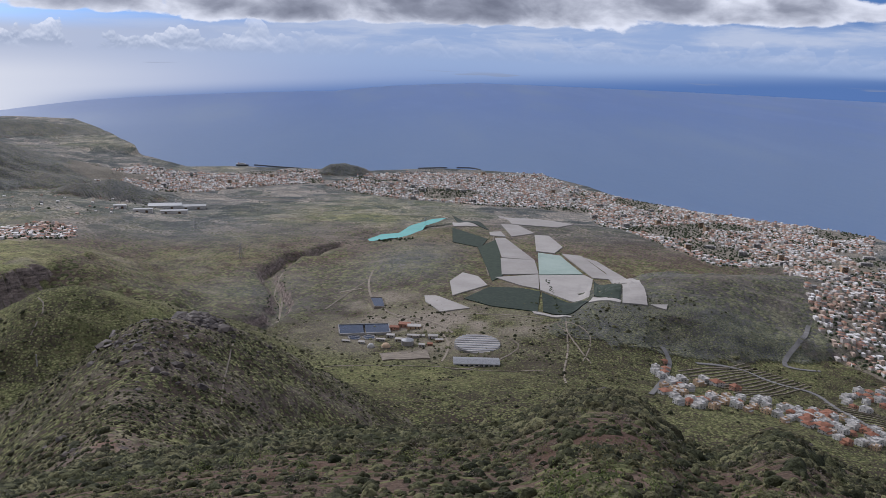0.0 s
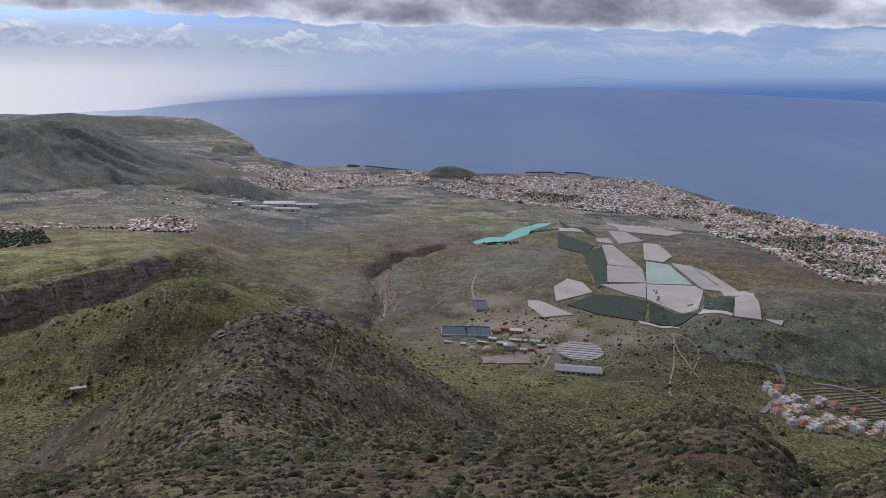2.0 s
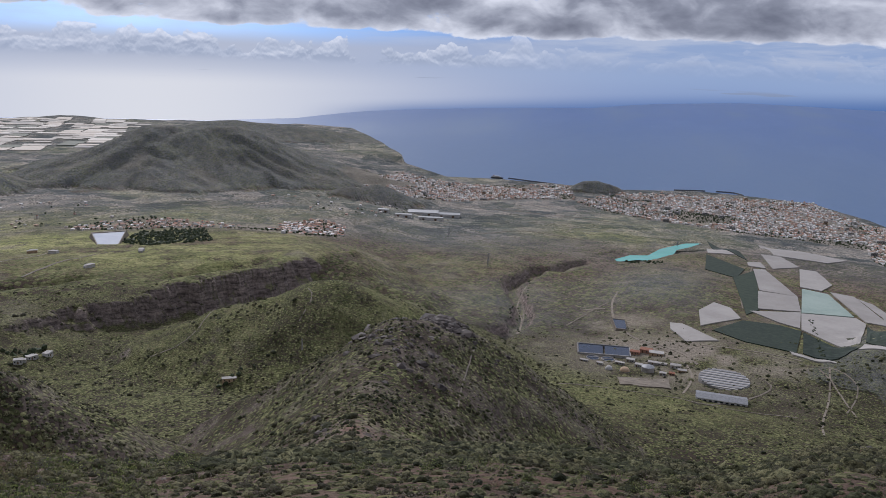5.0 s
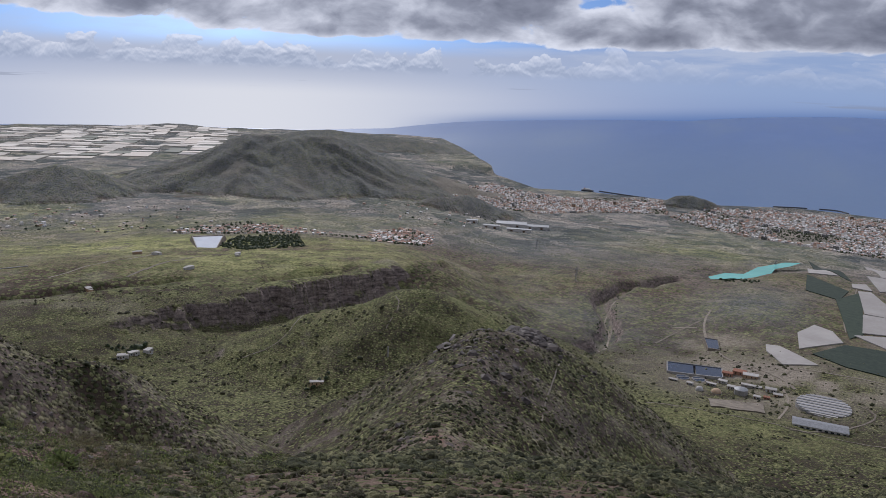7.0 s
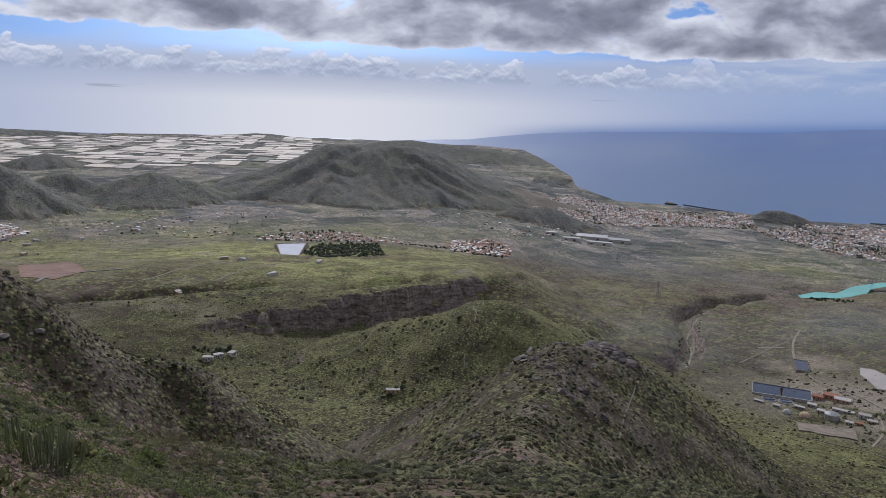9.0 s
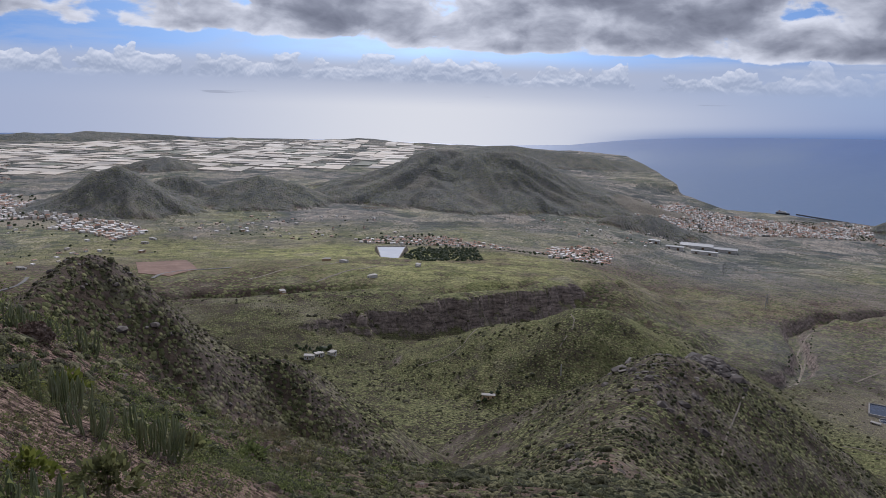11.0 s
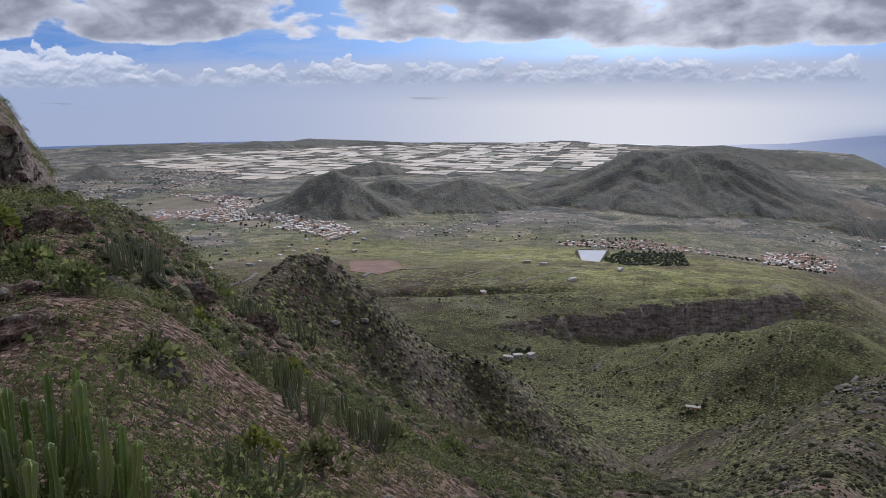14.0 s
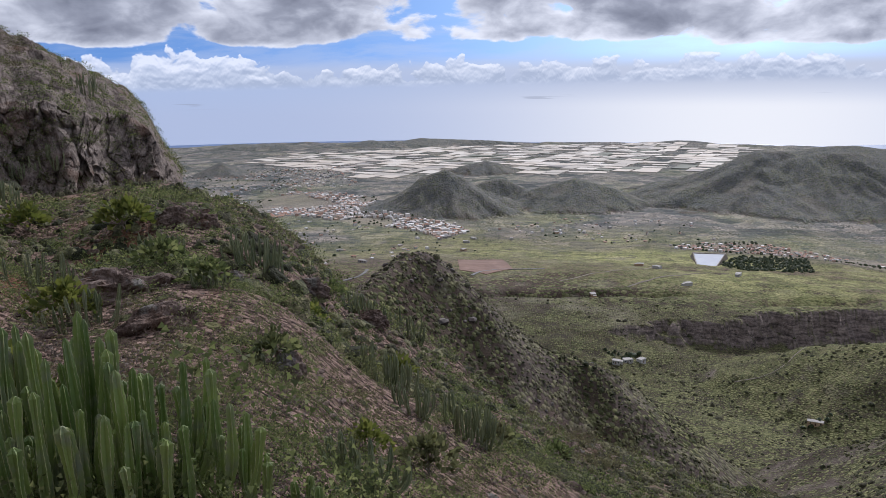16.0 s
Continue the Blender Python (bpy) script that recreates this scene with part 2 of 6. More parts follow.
    lane = n.math("MULTIPLY", n.step(0.035, 0.010, n.voronoi(n.pos, 0.030, "DISTANCE_TO_EDGE")), n.step(0.45, 0.6, big))
    hazed_lowland = n.mix(n.math("MULTIPLY", lane, 0.35), hazed_lowland, (0.29, 0.26, 0.21, 1))
    col = n.mix(dry, col, hazed_lowland)
    # cone colour raised and blued to imitate the haze before it
    hazed_ash = n.ramp(n.math("ADD", n.math("MULTIPLY", mid, 0.5), n.math("MULTIPLY", speck, 0.5)), ((0.36, (0.102, 0.112, 0.112)), (0.5, (0.178, 0.186, 0.174)), (0.64, (0.275, 0.270, 0.240))))
    col = n.mix(cinder, col, n.mix(n.math("MULTIPLY", bush, 0.4), hazed_ash, scrub))
    # field grass, its colour raised to include sunlight between cloud shadows
    field = n.ramp(n.math("ADD", n.math("MULTIPLY", mid, 0.4), n.math("ADD", n.math("MULTIPLY", speck, 0.4), n.math("MULTIPLY", small, 0.2))), ((0.32, (0.110, 0.132, 0.044)), (0.5, (0.300, 0.310, 0.112)), (0.68, (0.50, 0.460, 0.215))))
    open_field = n.math("MULTIPLY", grass, n.step(0.26, 0.54, n.math("ADD", speck, n.math("MULTIPLY", n.math("SUBTRACT", mid, 0.5), 1.1))))
    open_field = n.math("MULTIPLY", open_field, n.math("SUBTRACT", 1.0, n.math("MULTIPLY", belt, 0.30)))
    col = n.mix(n.math("MULTIPLY", open_field, n.math("SUBTRACT", 1.0, n.math("MULTIPLY", bush, 0.5))), col, field)
    dust = n.ramp(speck, ((0.3, (0.21, 0.175, 0.135)), (0.7, (0.40, 0.35, 0.28))))
    col = n.mix(bare, col, dust)
    col = n.mix(n.math("MULTIPLY", value("red"), n.step(0.30, 0.55, speck)), col, n.ramp(speck, ((0.3, (0.13, 0.055, 0.032)), (0.7, (0.27, 0.125, 0.075)))))
    strata = n.add("ShaderNodeMapping", {"Vector": n.pos, "Scale": (0.12, 0.12, 0.9)}).outputs[0]
    stone = n.ramp(n.math("ADD", n.math("MULTIPLY", n.noise(n.pos, 0.5, 6, 0.7), 0.5), n.math("MULTIPLY", n.noise(strata, 1.0, 5, 0.6), 0.5)), ((0.38, (0.060, 0.050, 0.046)), (0.50, (0.205, 0.165, 0.145)), (0.64, (0.38, 0.31, 0.265))))
    col = n.mix(rock, col, stone)
    height = n.math("ADD", n.math("MULTIPLY", n.math("ADD", n.noise(n.pos, 0.05, 5, 0.6), mid), n.math("MULTIPLY", cinder, 2.2)), n.math("MULTIPLY", n.math("SUBTRACT", 1.0, dist), n.math("MULTIPLY", bush, 0.7)))
    height = n.math("ADD", height, n.math("ADD", n.math("MULTIPLY", speck, 0.5), n.math("MULTIPLY", n.math("SUBTRACT", 1.0, chip_d), n.math("MULTIPLY", stony, 0.45))))
    deep = n.math("ADD", 0.25, n.math("MULTIPLY", grain, 1.2))
    b = n.add("ShaderNodeBump", {"Strength": 0.9, "Height": height, "Distance": deep})
    p = n.add("ShaderNodeBsdfPrincipled", {"Base Color": col, "Roughness": 0.95, "Specular IOR Level": 0.1, "Normal": b.outputs[0]})
    out = n.add("ShaderNodeOutputMaterial")
    n.tree.links.new(p.outputs[0], out.inputs[0])
    return m


def sea_material():
    """Open water: greyer inshore and bluer far out, with cloud shade, reflections and pale sunbeam streaks put into the
    colour.
    """
    m, n = material("sea_water")
    stretch = n.add("ShaderNodeMapping", {"Vector": n.pos, "Scale": (1.0, 0.45, 1.0), "Rotation": (0, 0, 0.5)}).outputs[0]
    wave = n.noise(stretch, 0.06, 4, 0.62)
    lanes = n.add("ShaderNodeMapping", {"Vector": n.pos, "Scale": (1.0, 0.22, 1.0)}).outputs[0]
    sunbeam = n.noise(lanes, 0.0035, 4, 0.55)
    offshore = n.add("ShaderNodeVectorMath", {0: n.pos}, operation="LENGTH").outputs["Value"]
    # bluer with distance: cloud shade and sky reflection painted in, then pale sunbeam streaks
    col = n.mix(n.step(1200.0, 3300.0, offshore), (0.072, 0.145, 0.290, 1), (0.026, 0.108, 0.330, 1))
    col = n.mix(n.math("MULTIPLY", n.step(0.45, 0.75, sunbeam), 0.7), col, (0.120, 0.190, 0.32, 1))
    col = n.mix(n.math("MULTIPLY", n.step(0.66, 0.80, wave), 0.35), col, (0.30, 0.34, 0.42, 1))
    finish(n, col, n.math("ADD", 0.30, n.math("MULTIPLY", sunbeam, 0.14)), wave, 0.30, 0.9, spec=0.42)
    return m


GROUND, SEA = ground_material(), sea_material()

# ---- terrain: one height field, sea level at 0, eye 200 m above it ----
def hash01(i, j, seed):
    n = (i * 374761393 + j * 668265263 + seed * 974711) & 0x7FFFFFFF
    n = ((n ^ (n >> 13)) * 1274126177) & 0x7FFFFFFF
    return ((n ^ (n >> 16)) & 0xFFFF) / 65535.0


def vnoise(x, y, seed=0):
    i, j = np.floor(x).astype(np.int64), np.floor(y).astype(np.int64)
    u, v = x - i, y - j
    u, v = u * u * u * (u * (6 * u - 15) + 10), v * v * v * (v * (6 * v - 15) + 10)
    a, b = hash01(i, j, seed), hash01(i + 1, j, seed)
    c, d = hash01(i, j + 1, seed), hash01(i + 1, j + 1, seed)
    return (a + (b - a) * u) * (1 - v) + (c + (d - c) * u) * v


def fbm(x, y, size, octaves=4, seed=0, ridged=False):
    """Noise of about -1 to 1 with its largest lumps 'size' metres across."""
    total, amp, norm, k = 0.0, 1.0, 0.0, 1.0 / size
    for o in range(octaves):
        n = 2 * vnoise(x * k + 17.3 * o, y * k - 9.1 * o, seed + o) - 1
        total = total + amp * (1 - 2 * np.abs(n) if ridged else n)
        norm, amp, k = norm + amp, amp * 0.5, k * 2.03
    return total / norm * 1.6


def smooth(a, b, x):
    t = np.clip((x - a) / (b - a), 0, 1)
    return t * t * (3 - 2 * t)


def spot(b, r):
    """Plan position from a bearing in degrees (clockwise from +y) and a range in metres."""
    return r * math.sin(radians(b)), r * math.cos(radians(b))


def smax(a, b, k):
    """Maximum with a rounded join of about k metres."""
    h = np.clip(0.5 + 0.5 * (a - b) / k, 0, 1)
    return b + (a - b) * h + k * h * (1 - h) * 0.5


COAST_B = (-180, -100, -79, -62, -54, -44, -35, -29, -25, -22.4, -21.3, -18.2, -14.4, -9.3, -5.7, 0.4, 7, 9.5, 12.7, 18.6, 24, 29, 31, 40, 60, 90, 180)
COAST_R = (2600, 2550, 2480, 2400, 2270, 2250, 2180, 2120, 1960, 1560, 1440, 1330, 1345, 1310, 1300, 1350, 1335, 1230, 1112, 1043, 1011, 990, 920, 870, 800, 800, 1500)


def coast(b):
    return np.interp(b, COAST_B, COAST_R)


def ridge(x, y, points, slope, rough=0.0, size=30.0, seed=1, soft=3.0, reach=0.0, ribs=0.0):
    """A crest along (bearing, range, height) points that falls off on both sides by 'slope'."""
    best = np.full(np.shape(x), -1e3)
    pts = [(*spot(b, r), z) for b, r, z in points]
    if len(pts) == 1:
        pts = pts * 2
    wob = rough * fbm(x, y, size, 4, seed, True)
    if ribs:
        cx, cy = np.mean([p[0] for p in pts]), np.mean([p[1] for p in pts])
        rho, theta = np.hypot(x - cx, y - cy), np.arctan2(y - cy, x - cx)
        wob = 0.5 * wob + ribs * fbm(theta * reach * 0.9 + 0.10 * fbm(x, y, 40, 2, seed + 5) * size, rho * 0.16, size * 0.34, 3, seed + 9, True)
    for (ax, ay, az), (bx, by, bz) in zip(pts, pts[1:]):
        dx, dy = bx - ax, by - ay
        s = np.clip(((x - ax) * dx + (y - ay) * dy) / (dx * dx + dy * dy + 1e-6), 0, 1)
        d = np.hypot(x - ax - s * dx, y - ay - s * dy)
        d = np.sqrt(d * d + soft * soft) - soft
        fall = slope * reach * (1 - np.exp(-d / reach)) + 0.12 * d if reach else slope * d
        z = az + s * (bz - az) - fall
        best = np.maximum(best, z + wob * np.minimum(1, d / (size * 0.4) + 0.15))
    return best


NEAR_B = (-180, -130, -100, -88, -80, -75, -71, -67, -62, -58, -52, -47, -40, -25, -5, 5, 10, 12.5, 15.5, 17.5, 20, 22, 25, 27.5, 32, 60, 100, 140, 180)
NEAR_S = (-0.5, -0.45, 0.0, 0.112, 0.104, 0.124, 0.174, 0.25, 0.30, 0.35, 0.42, 0.46, 0.50, 0.50, 0.49, 0.48, 0.425, 0.415, 0.42, 0.46, 0.48, 0.465, 0.42, 0.45, 0.47, 0.45, 0.1, -0.4, -0.5)
BROW_R = (900, 900, 100, 75, 65, 48, 40, 29, 24, 22, 25, 30, 40, 60, 75, 85, 108, 112, 114, 116, 116, 117, 120, 120, 120, 130, 300, 900, 900)


TABLE_B = np.arange(-180, 180.5, 0.5)


def eased(values, width):
    """Values by bearing with the corners of their course rounded off."""
    k = np.exp(-(np.arange(-20, 21) * 0.5 / width) ** 2)
    v = np.interp(TABLE_B, NEAR_B, values)
    return np.convolve(np.pad(v, 20, mode="edge"), k / k.sum(), "valid")


SLOPE_T, BROW_T = eased(NEAR_S, 1.3), eased(BROW_R, 2.6)


def near_slope(x, y, r, b):
    s = np.interp(b, TABLE_B, SLOPE_T)
    brow = np.interp(b, TABLE_B, BROW_T) * (1 + 0.10 * fbm(x, y, 9, 3, 5))
    over = np.maximum(0, r - brow)
    z = 198.45 - s * r - 0.55 * over ** 2 / (over + 14)
    bump = 0.05 * np.clip(r - 2, 0, 6) / 2
    return z + bump * fbm(x, y, 3.2, 4, 7) + np.minimum(r, 120) * 0.005 * fbm(x, y, 26, 4, 8) + 0.4 * smooth(6, 16, r) * smooth(-42, -58, b) * np.clip(fbm(x, y, 6, 4, 9, True) - 0.1, -0.3, 1)


def plain(x, y, r, b):
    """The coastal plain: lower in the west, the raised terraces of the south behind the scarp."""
    west = np.interp(r, (0, 250, 300, 360, 430, 500, 650, 800, 1000, 1300, 1500), (84, 80, 70, 57, 51, 46, 38, 28, 14, 4, 2))
    south = np.interp(r, (0, 430, 500, 600, 700, 800, 1000, 1500, 2100, 2500), (78, 76, 74, 60, 48, 43, 35, 25, 12, 3))
    edge = -27.2 + 0.7 * fbm(x, y, 60, 3, 11) + np.interp(r, (450, 700, 1000), (0, 3, 4))
    w = smooth(edge + np.interp(r, (450, 700, 1100), (0.8, 6, 8)), edge - np.interp(r, (450, 700, 1100), (0.4, 6, 9)), b)
    z = west + (south - west) * w
    # the basin in front of the scarp
    rim = np.interp(b, (-60, -50, -45.6, -40.5, -38.5, -37.3, -33.6, -29.3, -27.6, -26.5, -25), (372, 376, 388, 401, 415, 430, 440, 472, 492, 502, 520))
    rim = rim + 7 * fbm(x, y, 60, 3, 12) + 6.5 * fbm(x, y, 16, 4, 13, True) + 3.5 * fbm(x, y, 6, 3, 15)
    basin = np.interp(r, (0, 150, 200, 300, 380, 440, 520), (112, 108, 92, 71, 63, 60, 58))
    depth = np.interp(b, (-75, -60, -50, -43, -37, -26), (0.0, 0.0, 0.10, 0.65, 1, 1))
    drop = (1 - (0.35 * smooth(rim - 9, rim - 6, r) + 0.65 * smooth(rim - 4, rim + 0.5, r))) * smooth(-22, -27, b)
    z = z + (basin - z) * drop * (depth + (1 - depth) * smooth(rim - 8, rim - 75, r))
    # narrow gullies that cross the terraces above the scarp
    wob = 6 * fbm(x, y, 40, 3, 14)
    gully = np.exp(-((r - 447 - wob - 0.6 * (b + 50)) / 6) ** 2) * smooth(-41.5, -44.5, b) * smooth(-78, -66, b)
    gully = gully + 0.7 * np.exp(-((r - 457 - wob - 4.4 * (b + 37)) / 6) ** 2) * smooth(-30.5, -32, b) * smooth(-39, -37, b)
    return z - 5.5 * gully


HILLS = (
    # name, crest points (bearing, range, height), slope at the top, roughness, size, reach of the slope
    ("mountain", ((-39.81, 1095, 83.8), (-38.81, 1095, 96.8), (-37.39, 1095, 96.9), (-36.08, 1095, 92.3), (-34.63, 1095, 96.4), (-33.13, 1095, 96.8), (-32.03, 1095, 92.2)), 0.50, 5, 60, 130),
    ("mountain_spur", ((-38.81, 1088, 95.9), (-41.22, 1088, 66.0), (-43.85, 1088, 42.3), (-46.47, 1088, 29.1)), 0.46, 4, 45, 110),
    ("mountain_tail", ((-32.03, 1100, 91.0), (-30.04, 1100, 74.0), (-27.56, 1100, 49.2), (-25.97, 1100, 27.6)), 0.44, 3, 45, 110),
    ("cone", ((-25.92, 950, 39.6), (-25.38, 950, 43.0), (-24.58, 950, 41.2), (-23.2, 950, 45.6), (-22.53, 950, 43.1)), 0.52, 1.5, 26, 62),
    ("bay_hill", ((-8.3, 1215, 22.5), (-7.4, 1220, 24), (-6.0, 1225, 16)), 0.9, 2, 40, 26),
    ("peak_rock", ((-61.2, 958, 82), (-60.4, 960, 87), (-59.3, 950, 73), (-56.5, 920, 50)), 0.72, 4, 34, 75),
    ("peak_low", ((-57.2, 1015, 66), (-56.2, 1020, 67), (-55.2, 1010, 60)), 0.60, 3, 34, 70),
    ("peak_round", ((-53.0, 1000, 61), (-51.0, 1000, 69.5), (-49.2, 1005, 61)), 0.45, 3, 40, 80),
    ("peak_back", ((-58.0, 1420, 44), (-57.4, 1420, 47), (-56.4, 1420, 38)), 0.36, 3, 50, 70),
    ("peak_far", ((-76.1, 1500, 50),), 0.65, 3, 50, 45),
    ("headland_ridge", ((-34.97, 1700, 49.6), (-33.15, 1700, 52.9), (-30.93, 1700, 46.1), (-27.73, 1700, 39.8), (-25.75, 1700, 32.2)), 0.20, 2, 70, 90),
    ("shore_hills", ((-75.7, 2200, 22), (-71.8, 2200, 22), (-69.5, 2200, 13), (-67.9, 2200, 16), (-65.7, 2200, 25), (-63.9, 2200, 15), (-62, 2200, 28), (-60.4, 2200, 25), (-57, 2200, 18), (-53, 2180, 10)), 0.22, 4, 120, 60),
)
SPURS = (
    ("ridge_green", ((-34.0, 345, 87), (-30.5, 335, 95), (-26.2, 330, 104), (-22.5, 345, 90), (-19.0, 370, 70)), 0.50, 2.2, 36),
    ("ridge_west", ((-26.5, 500, 74), (-22, 470, 58), (-18, 450, 48)), 0.35, 3, 45),
    ("knoll", ((-25, 60, 168), (-25, 100, 148.5), (-23.0, 150, 136), (-21.0, 190, 134.5), (-18.4, 212, 127.5), (-17.2, 216, 122), (-13.5, 213, 112), (-9.5, 215, 102), (-6, 217, 92)), 0.72, 1.8, 24),
    ("crag", ((-75, 95, 162), (-67, 122, 166), (-63.4, 137, 168.8), (-62.2, 139, 168.8)), 1.0, 1.0, 16),
    ("shoulder", ((-62, 138, 160), (-59.3, 140, 156), (-55, 140, 151.5), (-50.4, 141, 147.5), (-46, 142, 138), (-42, 142, 128)), 0.80, 1.2, 20),
    ("hill_west", ((13, 420, 70), (20, 480, 75), (25, 540, 65), (28, 580, 52)), 0.36, 4, 60),
    ("path_hill", ((6, 385, 60), (11, 400, 66), (14, 420, 68)), 0.34, 3, 40),
)


BARRANCO = ((-7.6, 646, 0), (-9.9, 611, 0), (-11.3, 609, 0), (-12.6, 555, 0), (-12.5, 530, 0), (-11.7, 485, 0), (-13.0, 424, 0), (-13.8, 410, 0))
LAKE = ((-5.0, 690, 0), (-3.4, 715, 0), (-2.0, 745, 0), (-0.6, 790, 0), (0.1, 800, 0))


def terrain(x, y, parts=False):
    r, b = np.hypot(x, y) + 1e-6, np.degrees(np.arctan2(x, y))
    rc = coast(b) * (1 + 0.010 * fbm(x, y, 160, 4, 21))
    z = plain(x, y, r, b)
    # table land of the covered fields
    px, py = spot(8.2, 585)
    c, s = math.cos(radians(8.2)), math.sin(radians(8.2))
    u, v = (x - px) * c - (y - py) * s, (x - px) * s + (y - py) * c
    table = 1 - smooth(0.80, 1.25, np.hypot(u / 125, v / 215) + 0.06 * fbm(x, y, 70, 3, 23))
    z = z + 9 * table
    # barranco in the plain
    bend = 5 * fbm(x, y, 45, 3, 25)
    dry_bed = -ridge(x + bend, y - bend, BARRANCO, 1.0, 0, 30, 1, 1.0)
    z = z - np.interp(dry_bed, (0, 2.5, 6.5, 12), (8.0, 7.0, 1.5, 0)) * smooth(370, 430, r) * smooth(860, 700, r)
    small = 1 - 0.9 * table
    z = z + small * np.interp(r, (0, 300, 600, 1500, 2500), (0.8, 1.2, 1.1, 1.2, 0.8)) * fbm(x, y, 55, 5, 27)
    z = z + small * 0.35 * fbm(x, y, 14, 3, 28, True) * smooth(700, 300, r)
    # far low cones by the south shore
    z = z + np.where(b < -40, 7 * np.clip(fbm(x, y, 170, 3, 29) - 0.15, 0, 1) * smooth(1950, 2150, r), 0)
    # hollow of the irrigation lake
    lake = ridge(x, y, LAKE, 1.0, 0, 30, 1, 0.5)
    z = np.where(lake > -26, z + (np.minimum(z, 33.0) - z) * smooth(-26, -16, lake), z)
    which = np.zeros(np.shape(x), np.int32)
    for n, (name, pts, slope, rough, size, *reach) in enumerate(HILLS + SPURS):
        wide = (300, 26) if n < len(HILLS) else (170, 60)
        m = (r > min(p[1] for p in pts) - wide[0]) & (r < max(p[1] for p in pts) + wide[0]) & (b > min(p[0] for p in pts) - wide[1]) & (b < max(p[0] for p in pts) + wide[1])
        if not m.any():
            continue
        h = ridge(x[m], y[m], pts, slope, rough, size, 31 + n, size * 0.12, *reach, ribs=rough * 0.75 if reach and 40 < reach[0] and n < len(HILLS) - 1 else 0.0)
        which[m] = np.where(h > z[m] + 0.5, n + 1, which[m])
        z[m] = smax(h, z[m], 3.0 if n < len(HILLS) else 4.0)
    # shore: low cliffs, higher below the headland
    k = np.interp(b, (-60, -30, -24, -21.3, -19, 40), (25, 40, 22, 16, 30, 30))
    head = np.interp(b, (-34, -29, -25, -21.5, -20.6), (0, 15, 20, 22, 0)) * smooth(1380, 1440, r)
    z = np.maximum(z, head + 1.2 * fbm(x, y, 80, 3, 44))
    z = np.where(r > rc - k, z * smooth(rc + 1, rc - k, r) - 2.5 * smooth(rc - 4, rc + 8, r), z)
    near = near_slope(x, y, r, b)
    which = np.where(near > z, -1, which)
    z = smax(near, z, 2.0)
    return (z, which) if parts else z


# ---- meshes of the land and the sea ----
def mesh_object(name, verts, faces, mat, smooth_shade=True):
    me = bpy.data.meshes.new(name)
    faces = np.asarray(faces, np.int32)
    k = faces.shape[1]
    me.vertices.add(len(verts)), me.loops.add(faces.size), me.polygons.add(len(faces))
    me.vertices.foreach_set("co", np.asarray(verts, np.float32).ravel())
    me.loops.foreach_set("vertex_index", faces.ravel())
    me.polygons.foreach_set("loop_start", np.arange(len(faces), dtype=np.int32) * k)
    me.polygons.foreach_set("use_smooth", np.full(len(faces), smooth_shade))
    me.update(calc_edges=True)
    for m in (mat if isinstance(mat, (list, tuple)) else [mat]):
        me.materials.append(m)
    return new(name, me)


